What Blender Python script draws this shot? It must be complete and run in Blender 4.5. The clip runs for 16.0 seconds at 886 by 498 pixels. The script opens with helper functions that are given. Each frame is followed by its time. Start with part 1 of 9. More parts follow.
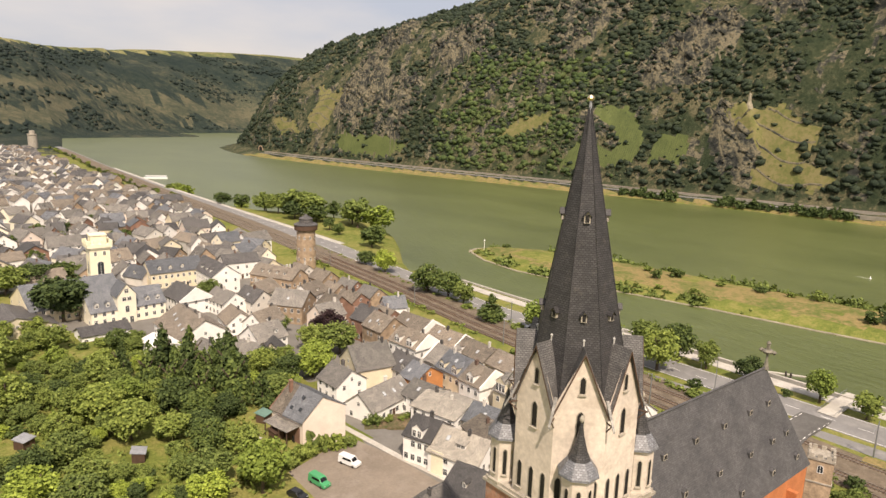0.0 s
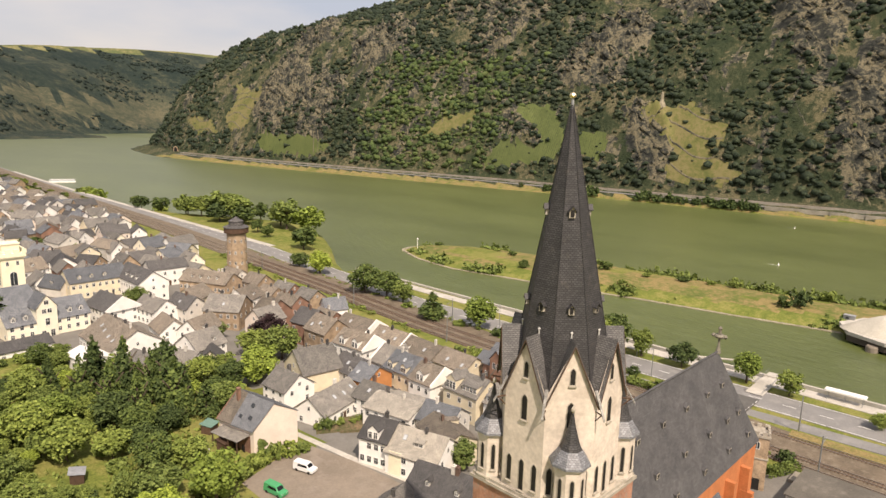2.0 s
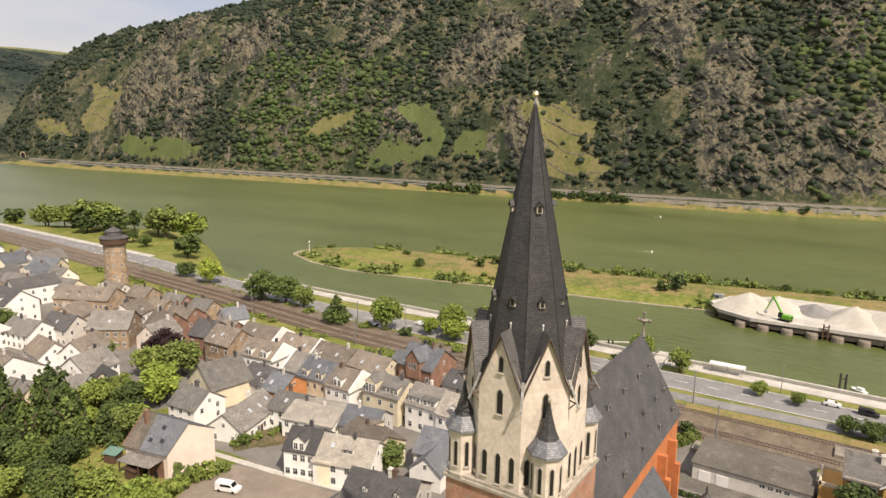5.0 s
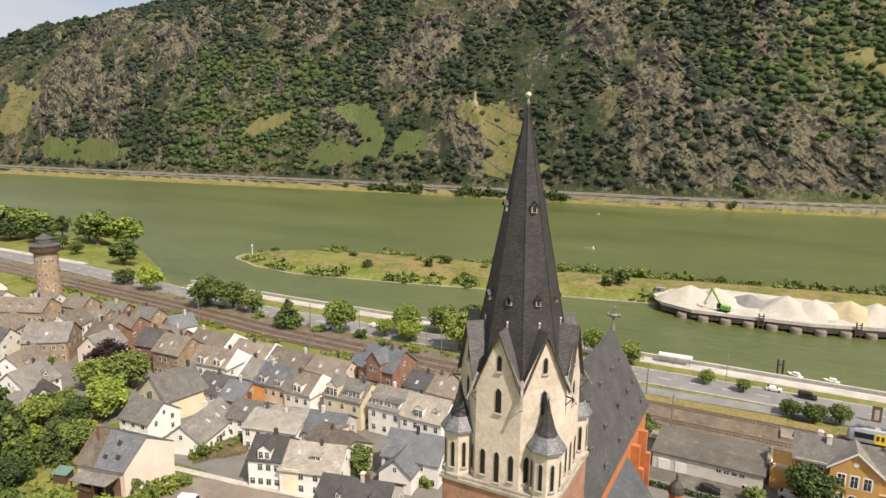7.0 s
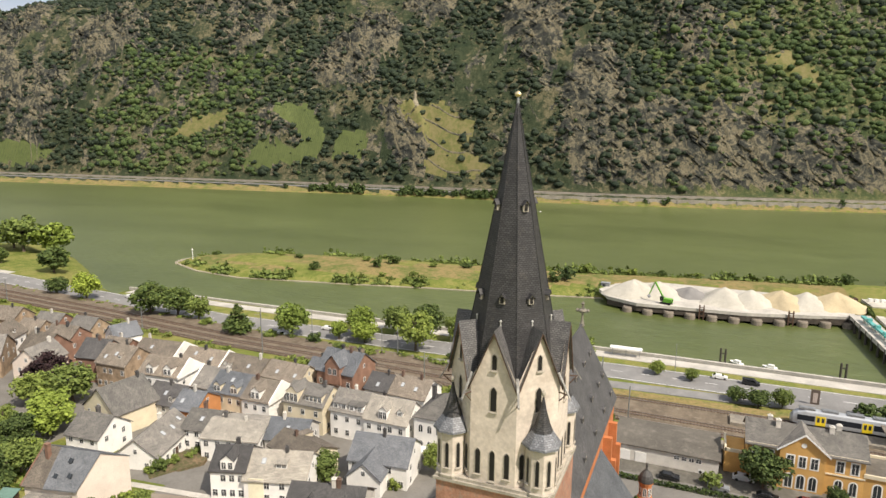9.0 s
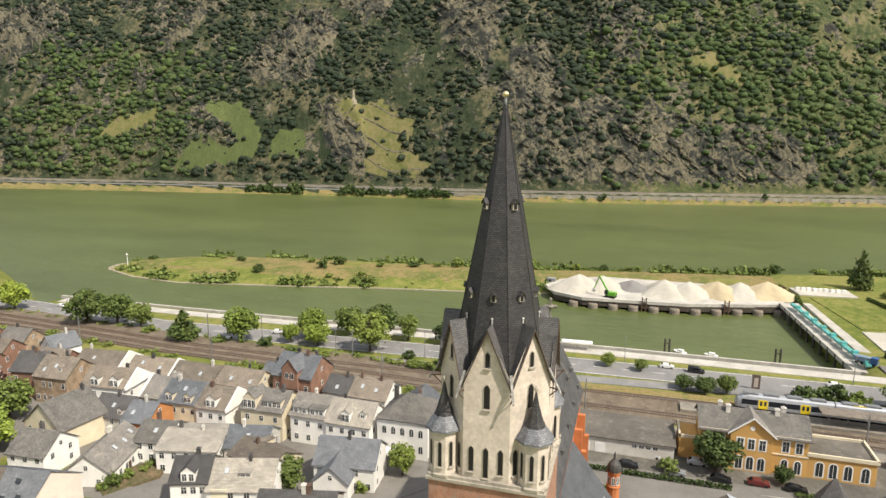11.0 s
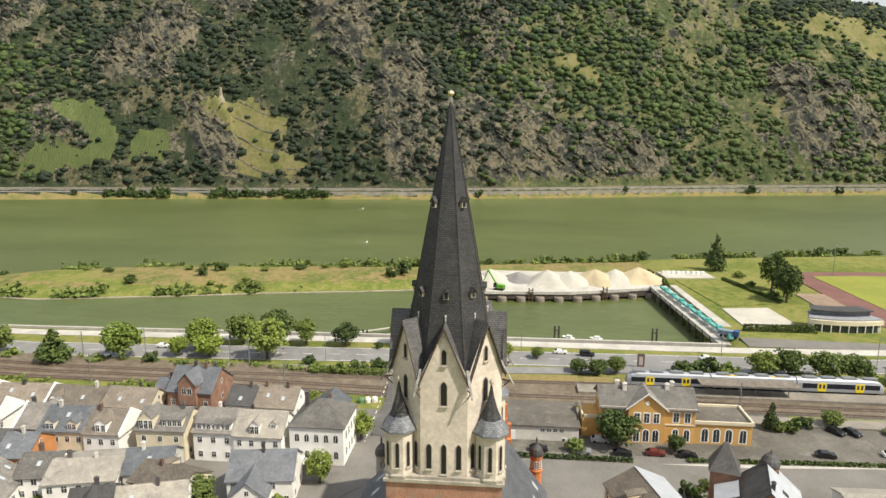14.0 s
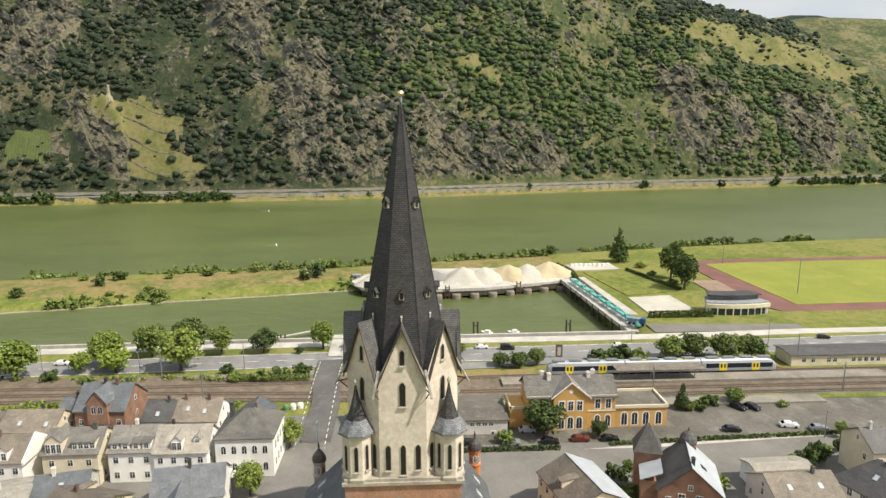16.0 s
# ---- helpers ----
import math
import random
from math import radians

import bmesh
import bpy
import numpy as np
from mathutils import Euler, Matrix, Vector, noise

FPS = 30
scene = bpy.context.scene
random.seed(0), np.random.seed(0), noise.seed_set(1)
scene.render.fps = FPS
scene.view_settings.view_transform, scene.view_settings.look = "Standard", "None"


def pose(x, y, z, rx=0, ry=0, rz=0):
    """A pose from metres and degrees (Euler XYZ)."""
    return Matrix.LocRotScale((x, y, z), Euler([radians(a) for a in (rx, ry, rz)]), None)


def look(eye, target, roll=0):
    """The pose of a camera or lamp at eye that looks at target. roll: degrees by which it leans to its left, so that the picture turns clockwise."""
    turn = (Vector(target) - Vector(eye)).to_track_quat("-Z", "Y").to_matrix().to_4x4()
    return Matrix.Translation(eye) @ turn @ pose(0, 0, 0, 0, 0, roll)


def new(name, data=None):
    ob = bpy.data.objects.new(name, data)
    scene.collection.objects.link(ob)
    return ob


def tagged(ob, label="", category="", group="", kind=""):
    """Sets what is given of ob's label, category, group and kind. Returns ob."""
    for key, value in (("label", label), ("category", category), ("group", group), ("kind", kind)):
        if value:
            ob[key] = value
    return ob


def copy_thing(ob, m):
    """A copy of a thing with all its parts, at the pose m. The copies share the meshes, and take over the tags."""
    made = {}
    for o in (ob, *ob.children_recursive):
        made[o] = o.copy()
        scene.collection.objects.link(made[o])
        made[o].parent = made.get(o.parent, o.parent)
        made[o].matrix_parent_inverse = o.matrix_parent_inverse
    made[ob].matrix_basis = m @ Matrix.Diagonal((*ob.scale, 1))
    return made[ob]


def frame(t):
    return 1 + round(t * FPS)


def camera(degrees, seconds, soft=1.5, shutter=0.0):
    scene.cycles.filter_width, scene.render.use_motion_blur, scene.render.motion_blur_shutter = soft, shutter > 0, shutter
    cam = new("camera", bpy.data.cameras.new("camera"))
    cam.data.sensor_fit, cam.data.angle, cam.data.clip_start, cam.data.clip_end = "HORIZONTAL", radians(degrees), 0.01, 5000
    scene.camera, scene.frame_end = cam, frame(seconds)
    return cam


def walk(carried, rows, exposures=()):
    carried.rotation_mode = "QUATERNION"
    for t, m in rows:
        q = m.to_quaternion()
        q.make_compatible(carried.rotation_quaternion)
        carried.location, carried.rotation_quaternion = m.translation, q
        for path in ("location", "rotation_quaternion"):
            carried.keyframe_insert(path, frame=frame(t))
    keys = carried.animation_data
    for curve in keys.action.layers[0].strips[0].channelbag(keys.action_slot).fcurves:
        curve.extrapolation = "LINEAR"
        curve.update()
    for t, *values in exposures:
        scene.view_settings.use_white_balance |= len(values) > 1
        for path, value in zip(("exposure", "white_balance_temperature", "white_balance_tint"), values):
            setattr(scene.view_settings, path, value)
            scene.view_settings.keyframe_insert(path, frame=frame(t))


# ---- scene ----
cam = camera(69.11, 16.0)
# seconds, eye, tilt from straight down, heading, lean
PATH = [
    (0, 0.00, 0.00, 73.69, 79.005, -39.031, 1.818),
    (0.5, -1.07, 0.92, 73.60, 78.985, -40.522, 1.758),
    (1, -2.09, 1.85, 73.53, 79.009, -42.237, 1.682),
    (1.5, -3.10, 2.82, 73.48, 79.047, -44.060, 1.605),
    (2, -4.09, 3.89, 73.43, 79.090, -45.865, 1.521),
    (2.5, -5.01, 4.94, 73.40, 79.132, -47.687, 1.435),
    (3, -5.85, 6.00, 73.37, 79.179, -49.591, 1.332),
    (3.5, -6.63, 7.07, 73.33, 79.222, -51.601, 1.219),
    (4, -7.41, 8.16, 73.28, 79.250, -53.443, 1.106),
    (6.5, -10.81, 13.93, 73.15, 79.350, -60.740, 0.789),
    (7, -11.40, 15.08, 73.17, 79.369, -62.145, 0.743),
    (7.5, -11.94, 16.19, 73.18, 79.381, -63.507, 0.704),
    (8, -12.43, 17.32, 73.16, 79.378, -64.884, 0.667),
    (8.5, -12.83, 18.49, 73.14, 79.383, -66.245, 0.625),
    (9, -13.17, 19.68, 73.11, 79.393, -67.615, 0.577),
    (11.5, -15.20, 25.47, 73.17, 79.306, -74.759, 0.379),
    (12, -15.49, 26.65, 73.12, 79.286, -76.430, 0.327),
    (12.5, -15.69, 27.83, 73.10, 79.279, -78.283, 0.267),
    (13, -15.87, 28.95, 73.13, 79.270, -80.313, 0.204),
    (13.5, -16.07, 30.10, 73.16, 79.257, -82.344, 0.146),
    (14, -16.27, 31.27, 73.20, 79.237, -84.446, 0.083),
    (14.5, -16.43, 32.42, 73.24, 79.205, -86.664, 0.017),
    (15, -16.51, 33.59, 73.26, 79.177, -88.937, -0.053),
    (15.5, -16.54, 34.72, 73.27, 79.158, -91.106, -0.111),
    (16, -16.51, 35.79, 73.29, 79.154, -92.932, -0.147),
]
walk(cam, [(t, pose(x, y, z, 0, 0, yaw) @ pose(0, 0, 0, tilt) @ pose(0, 0, 0, 0, 0, lean)) for t, x, y, z, tilt, yaw, lean in PATH],
     exposures=[(0.0, -0.04, 7350, 17), (4.0, -0.06, 7150, 16), (8.0, -0.03, 6800, 12), (16.0, 0.03, 6600, 7)])

# ---- sky and sun ----
SUN_DIR = Vector((-0.40, -0.80, 1.12)).normalized()   # towards the sun
world = bpy.data.worlds.new("sky")
scene.world = world
world.use_nodes = True
wn, wl = world.node_tree.nodes, world.node_tree.links
wn.clear()
sky = wn.new("ShaderNodeTexSky")
sky.sky_type, sky.sun_disc = "NISHITA", False
sky.sun_elevation = math.asin(SUN_DIR.z)
sky.sun_rotation = math.atan2(SUN_DIR.x, SUN_DIR.y)
sky.air_density, sky.dust_density, sky.ozone_density = 1.0, 3.0, 1.0
veil = wn.new("ShaderNodeMixRGB")          # thin bright cloud over the whole sky
veil.inputs[0].default_value = 0.62
cloud_at = wn.new("ShaderNodeTexCoord")
cloud_map = wn.new("ShaderNodeMapping")
cloud_map.inputs["Scale"].default_value = (1.0, 1.0, 3.5)
cloud = wn.new("ShaderNodeTexNoise")
cloud.inputs["Scale"].default_value, cloud.inputs["Detail"].default_value = 2.2, 6
cloud_tone = wn.new("ShaderNodeMixRGB")
cloud_tone.inputs[1].default_value = (8.0, 9.2, 11.2, 1)
cloud_tone.inputs[2].default_value = (12.6, 12.3, 12.0, 1)
cloud_edge = wn.new("ShaderNodeMapRange")
cloud_edge.inputs["From Min"].default_value, cloud_edge.inputs["From Max"].default_value = 0.36, 0.64
wl.new(cloud_at.outputs["Generated"], cloud_map.inputs["Vector"])
wl.new(cloud_map.outputs[0], cloud.inputs["Vector"])
wl.new(cloud.outputs["Fac"], cloud_edge.inputs["Value"])
wl.new(cloud_edge.outputs[0], cloud_tone.inputs[0])
wl.new(cloud_tone.outputs[0], veil.inputs[2])
wbg = wn.new("ShaderNodeBackground")
wbg.inputs[1].default_value = 0.086
wout = wn.new("ShaderNodeOutputWorld")
wl.new(sky.outputs[0], veil.inputs[1])
wl.new(veil.outputs[0], wbg.inputs[0])
wl.new(wbg.outputs[0], wout.inputs[0])
sun = new("sun", bpy.data.lights.new("sun", "SUN"))
sun.data.energy, sun.data.angle, sun.data.color = 5.4, radians(0.8), (1.0, 0.93, 0.82)
sun.matrix_world = look(SUN_DIR * 300, (0, 0, 0))
scene.view_settings.exposure = 0.0

# ---- materials ----
def nodes_of(name):
    m = bpy.data.materials.new(name)
    m.use_nodes = True
    t = m.node_tree
    return m, t.nodes, t.links, t.nodes["Principled BSDF"]


def ramp(n, stops):
    r = n.new("ShaderNodeValToRGB")
    while len(r.color_ramp.elements) < len(stops):
        r.color_ramp.elements.new(0.5)
    for e, (p, c) in zip(r.color_ramp.elements, stops):
        e.position, e.color = p, (*c, 1)
    return r


def noise_node(n, l, coord, scale, detail=5.0, rough=0.6):
    t = n.new("ShaderNodeTexNoise")
    t.inputs["Scale"].default_value, t.inputs["Detail"].default_value, t.inputs["Roughness"].default_value = scale, detail, rough
    l.new(coord, t.inputs["Vector"])
    return t.outputs["Fac"]


def mixed(n, l, kind, fac, a, b):
    m = n.new("ShaderNodeMixRGB")
    m.blend_type = kind
    for sock, v in zip(m.inputs, (fac, a, b)):
        if isinstance(v, (int, float)):
            sock.default_value = v
        elif isinstance(v, tuple):
            sock.default_value = (*v, 1)
        else:
            l.new(v, sock)
    return m.outputs[0]


def surface(name, base, rough=0.85, coarse=0.25, fine=3.0, spread=0.35, bump=0.2, depth=0.03, metal=0.0, vary=0.0, stain=None, spec=0.35):
    """A worn surface: two scales of change in tone, grain and a little relief. vary: change in tone from thing to thing."""
    m, n, l, b = nodes_of(name)
    co = n.new("ShaderNodeTexCoord").outputs["Object"]
    big = ramp(n, [(0.3, (1 - spread,) * 3), (0.7, (1 + spread * 0.6,) * 3)])
    l.new(noise_node(n, l, co, coarse), big.inputs[0])
    small = ramp(n, [(0.3, (1 - spread * 0.6,) * 3), (0.7, (1 + spread * 0.4,) * 3)])
    l.new(noise_node(n, l, co, fine), small.inputs[0])
    c = mixed(n, l, "MULTIPLY", 1.0, base, big.outputs[0])
    c = mixed(n, l, "MULTIPLY", 1.0, c, small.outputs[0])
    if stain:
        mask = ramp(n, [(0.52, (0, 0, 0)), (0.68, (1, 1, 1))])
        l.new(noise_node(n, l, co, coarse * 2.7, 6, 0.7), mask.inputs[0])
        c = mixed(n, l, "MIX", mask.outputs[0], c, stain)
    if vary:
        oi = n.new("ShaderNodeObjectInfo").outputs["Random"]
        r = ramp(n, [(0.0, (1 - vary,) * 3), (0.5, (1, 1, 1)), (1.0, (1 + vary, 1 + vary * 0.9, 1 + vary * 0.75))])
        l.new(oi, r.inputs[0])
        c = mixed(n, l, "MULTIPLY", 1.0, c, r.outputs[0])
    l.new(c, b.inputs["Base Color"])
    b.inputs["Roughness"].default_value, b.inputs["Metallic"].default_value = rough, metal
    b.inputs["Specular IOR Level"].default_value = spec
    if bump:
        bp = n.new("ShaderNodeBump")
        bp.inputs["Strength"].default_value, bp.inputs["Distance"].default_value = bump, depth
        l.new(noise_node(n, l, co, fine * 2.5), bp.inputs["Height"])
        l.new(bp.outputs[0], b.inputs["Normal"])
    return m


def coursed(name, base, joint, width, height, rough=0.8, bump=0.5, contrast=0.35, vary=0.0, gap=0.02, patch=None, spec=0.35):
    """Slates, tiles or ashlar in courses, by the slope's own length."""
    m, n, l, b = nodes_of(name)
    uv = n.new("ShaderNodeUVMap").outputs[0]
    br = n.new("ShaderNodeTexBrick")
    lo, hi = tuple(v * (1 - contrast) for v in base), tuple(min(1, v * (1 + contrast)) for v in base)
    br.inputs["Color1"].default_value, br.inputs["Color2"].default_value, br.inputs["Mortar"].default_value = (*lo, 1), (*hi, 1), (*joint, 1)
    br.inputs["Scale"].default_value = 1.0
    br.inputs["Brick Width"].default_value, br.inputs["Row Height"].default_value, br.inputs["Mortar Size"].default_value = width, height, gap
    l.new(uv, br.inputs["Vector"])
    co = n.new("ShaderNodeTexCoord").outputs["Object"]
    big = ramp(n, [(0.3, (0.7,) * 3), (0.7, (1.25, 1.22, 1.18))])
    l.new(noise_node(n, l, co, 0.35, 6, 0.65), big.inputs[0])
    c = mixed(n, l, "MULTIPLY", 1.0, br.outputs["Color"], big.outputs[0])
    if patch:
        mask = ramp(n, [(0.56, (0, 0, 0)), (0.72, (0.8, 0.8, 0.8))])
        l.new(noise_node(n, l, co, 0.9, 6, 0.75), mask.inputs[0])
        c = mixed(n, l, "MIX", mask.outputs[0], c, patch)
    if vary:
        oi = n.new("ShaderNodeObjectInfo").outputs["Random"]
        r = ramp(n, [(0.0, (1 - vary,) * 3), (0.5, (1, 1, 1)), (1.0, (1 + vary, 1 + vary * 0.93, 1 + vary * 0.85))])
        l.new(oi, r.inputs[0])
        c = mixed(n, l, "MULTIPLY", 1.0, c, r.outputs[0])
    l.new(c, b.inputs["Base Color"])
    b.inputs["Roughness"].default_value = rough
    b.inputs["Specular IOR Level"].default_value = spec
    bp = n.new("ShaderNodeBump")
    bp.inputs["Strength"].default_value, bp.inputs["Distance"].default_value = bump, 0.03
    l.new(br.outputs["Color"], bp.inputs["Height"])
    l.new(bp.outputs[0], b.inputs["Normal"])
    return m


def leafy(name, dark, light, spread=0.5, mottle=0.0):
    m, n, l, b = nodes_of(name)
    g = n.new("ShaderNodeNewGeometry").outputs["Random Per Island"]
    r = ramp(n, [(0.0, dark), (0.65, tuple((a + c) / 2 for a, c in zip(dark, light))), (1.0, light)])
    l.new(g, r.inputs[0])
    oi = n.new("ShaderNodeObjectInfo").outputs["Random"]
    v = ramp(n, [(0.0, (1 - spread * 0.5,) * 3), (1.0, (1 + spread * 0.7, 1 + spread * 0.5, 1))])
    l.new(oi, v.inputs[0])
    col = mixed(n, l, "MULTIPLY", 1.0, r.outputs[0], v.outputs[0])
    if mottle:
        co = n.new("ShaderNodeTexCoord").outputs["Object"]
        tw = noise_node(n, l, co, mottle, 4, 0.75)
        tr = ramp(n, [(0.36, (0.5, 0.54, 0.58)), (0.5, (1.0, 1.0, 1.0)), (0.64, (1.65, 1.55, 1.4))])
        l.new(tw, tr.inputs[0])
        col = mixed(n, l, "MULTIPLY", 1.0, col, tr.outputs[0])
        bp = n.new("ShaderNodeBump")
        bp.inputs["Strength"].default_value, bp.inputs["Distance"].default_value = 0.9, 1.2
        l.new(tw, bp.inputs["Height"])
        l.new(bp.outputs[0], b.inputs["Normal"])
    l.new(col, b.inputs["Base Color"])
    b.inputs["Roughness"].default_value = 0.75
    b.inputs["Specular IOR Level"].default_value = 0.25
    return m


SLATE = [coursed("slate_dark", (0.105, 0.102, 0.102), (0.03, 0.03, 0.032), 0.32, 0.2, 0.6, contrast=0.2, vary=0.3, patch=(0.085, 0.08, 0.075)),
         coursed("slate_grey", (0.20, 0.19, 0.175), (0.06, 0.06, 0.06), 0.4, 0.24, 0.7, contrast=0.2, vary=0.3, patch=(0.28, 0.26, 0.22)),
         coursed("slate_brown", (0.225, 0.195, 0.16), (0.06, 0.05, 0.045), 0.36, 0.24, 0.75, contrast=0.2, vary=0.3, patch=(0.26, 0.235, 0.19)),
         coursed("slate_pale", (0.33, 0.31, 0.27), (0.11, 0.1, 0.1), 0.4, 0.28, 0.8, contrast=0.14, vary=0.25, patch=(0.40, 0.37, 0.31)),
         coursed("slate_blue", (0.16, 0.172, 0.19), (0.045, 0.05, 0.06), 0.34, 0.2, 0.55, contrast=0.2, vary=0.25, patch=(0.12, 0.125, 0.13))]
PLASTER = {"white": surface("plaster_white", (0.84, 0.82, 0.78), 0.9, 0.3, 4, 0.12, 0.1, 0.02, vary=0.06),
           "cream": surface("plaster_cream", (0.70, 0.62, 0.46), 0.9, 0.3, 4, 0.15, 0.1, 0.02, vary=0.08),
           "pink": surface("plaster_pink", (0.78, 0.67, 0.58), 0.9, 0.3, 4, 0.12, 0.1, 0.02, vary=0.05),
           "ivory": surface("plaster_ivory", (0.85, 0.79, 0.64), 0.9, 0.3, 4, 0.12, 0.1, 0.02, vary=0.05),
           "yellow": surface("plaster_yellow", (0.86, 0.80, 0.60), 0.9, 0.3, 4, 0.12, 0.1, 0.02, vary=0.05),
           "grey": surface("plaster_grey", (0.62, 0.59, 0.54), 0.9, 0.3, 4, 0.18, 0.1, 0.02, vary=0.15),
           "ochre": surface("plaster_ochre", (0.60, 0.355, 0.12), 0.9, 0.3, 4, 0.15, 0.1, 0.02),
           "orange": surface("plaster_orange", (0.55, 0.24, 0.09), 0.9, 0.3, 4, 0.2, 0.1, 0.02),
           "brick": surface("brick_red", (0.27, 0.155, 0.11), 0.9, 0.5, 7, 0.3, 0.3, 0.02, vary=0.15),
           "stone": surface("rubble_stone", (0.42, 0.31, 0.21), 0.9, 0.6, 3, 0.4, 0.5, 0.05, vary=0.15)}
SPIRE_SLATE = coursed("spire_slate", (0.056, 0.055, 0.058), (0.022, 0.022, 0.024), 0.34, 0.2, 0.55, 0.8, 0.22, gap=0.025, patch=(0.1, 0.09, 0.08))
# spire slate made lighter: sunlit slopes and sky sheen put into the colour
LIT_GABLE_SLATE = coursed("lit_gable_slate", (0.125, 0.122, 0.122), (0.05, 0.05, 0.052), 0.34, 0.2, 0.5, 0.7, 0.25, gap=0.025, patch=(0.17, 0.16, 0.15))
LEAD = surface("weathered_lead", (0.30, 0.31, 0.33), 0.6, 0.8, 5, 0.3, 0.15, 0.02)
TURRET_SLATE = coursed("turret_slate", (0.17, 0.18, 0.20), (0.09, 0.09, 0.1), 0.3, 0.2, 0.45, 0.5, 0.3)
TOWER_PLASTER = surface("lime_plaster", (0.69, 0.60, 0.515), 0.9, 0.22, 2.2, 0.26, 0.25, 0.03, stain=(0.50, 0.42, 0.35))
SANDSTONE = surface("red_sandstone", (0.42, 0.22, 0.15), 0.9, 0.5, 4, 0.3, 0.3, 0.03, stain=(0.3, 0.24, 0.2))
TRIM_STONE = surface("grey_trim_stone", (0.40, 0.36, 0.30), 0.85, 0.8, 6, 0.3, 0.2, 0.02)
NAVE_RED = surface("red_render", (0.52, 0.19, 0.075), 0.9, 0.4, 4, 0.2, 0.1, 0.02)
GILT = surface("gilt", (0.75, 0.62, 0.38), 0.4, 2, 8, 0.1, 0, 0, metal=1.0)
# near-black that paints the shade inside openings; also on hatches and the train's underframe
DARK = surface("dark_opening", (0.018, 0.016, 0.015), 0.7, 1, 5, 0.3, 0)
WOOD_DARK = surface("dark_wood", (0.10, 0.06, 0.04), 0.8, 1, 8, 0.3, 0.2, 0.01, vary=0.2)
WHITE_PAINT = surface("white_paint", (0.8, 0.79, 0.76), 0.5, 1, 8, 0.08, 0)
METAL_GREY = surface("grey_metal", (0.32, 0.33, 0.34), 0.5, 1, 8, 0.2, 0, metal=0.6)
CONCRETE = surface("concrete", (0.50, 0.47, 0.42), 0.9, 0.15, 3, 0.25, 0.2, 0.02, stain=(0.36, 0.34, 0.31))
ASPHALT = surface("asphalt", (0.22, 0.215, 0.21), 0.9, 0.08, 2, 0.2, 0.1, 0.01, stain=(0.27, 0.26, 0.25))
DARK_ASPHALT = surface("dark_asphalt", (0.118, 0.113, 0.106), 0.9, 0.1, 2, 0.25, 0.1, 0.01, stain=(0.155, 0.148, 0.138))
STREET = surface("street_paving", (0.19, 0.178, 0.16), 0.9, 0.1, 2, 0.22, 0.1, 0.01, stain=(0.20, 0.19, 0.175))
BALLAST = surface("brown_ballast", (0.168, 0.133, 0.096), 0.95, 0.2, 4, 0.35, 0.5, 0.06, stain=(0.24, 0.2, 0.15))
RAIL_STEEL = surface("rail_steel", (0.36, 0.31, 0.27), 0.45, 1, 6, 0.2, 0, metal=0.6)
GLASS_SKY = surface("skylight_glass", (0.5, 0.52, 0.54), 0.15, 1, 4, 0.1, 0, spec=0.7)
GLASS = surface("window_glass", (0.035, 0.04, 0.045), 0.12, 1, 4, 0.2, 0, spec=0.6)
SAND = surface("pale_gravel", (0.50, 0.47, 0.405), 0.95, 0.08, 2, 0.2, 0.4, 0.1, stain=(0.4, 0.37, 0.31))
SAND_TAN = surface("tan_sand", (0.52, 0.43, 0.28), 0.95, 0.08, 2, 0.2, 0.4, 0.1)
PITCH_GREEN = surface("sports_turf", (0.225, 0.245, 0.04), 0.9, 0.03, 1.2, 0.15, 0.1, 0.02, stain=(0.27, 0.255, 0.055))
CINDER = surface("red_cinder_track", (0.19, 0.095, 0.08), 0.9, 0.1, 3, 0.2, 0.1, 0.02)
BARK = surface("bark", (0.12, 0.09, 0.065), 0.95, 1.5, 9, 0.35, 0.5, 0.03)
LEAF_MID = leafy("leaf_mid", (0.095, 0.14, 0.034), (0.225, 0.285, 0.078))
LEAF_DARK = leafy("leaf_dark", (0.038, 0.066, 0.022), (0.115, 0.16, 0.048))
LEAF_LIME = leafy("leaf_lime", (0.13, 0.19, 0.034), (0.29, 0.375, 0.078))
LEAF_PLUM = leafy("leaf_plum", (0.018, 0.01, 0.014), (0.045, 0.026, 0.03))
# scrub green with extra blue: haze over the river is put into it
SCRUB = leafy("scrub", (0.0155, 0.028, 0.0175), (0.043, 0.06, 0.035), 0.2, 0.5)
CAR_GLASS = surface("car_glass", (0.02, 0.022, 0.025), 0.08, 1, 4, 0.1, 0, spec=0.7)
TYRE = surface("tyre", (0.02, 0.02, 0.02), 0.85, 3, 9, 0.2, 0)


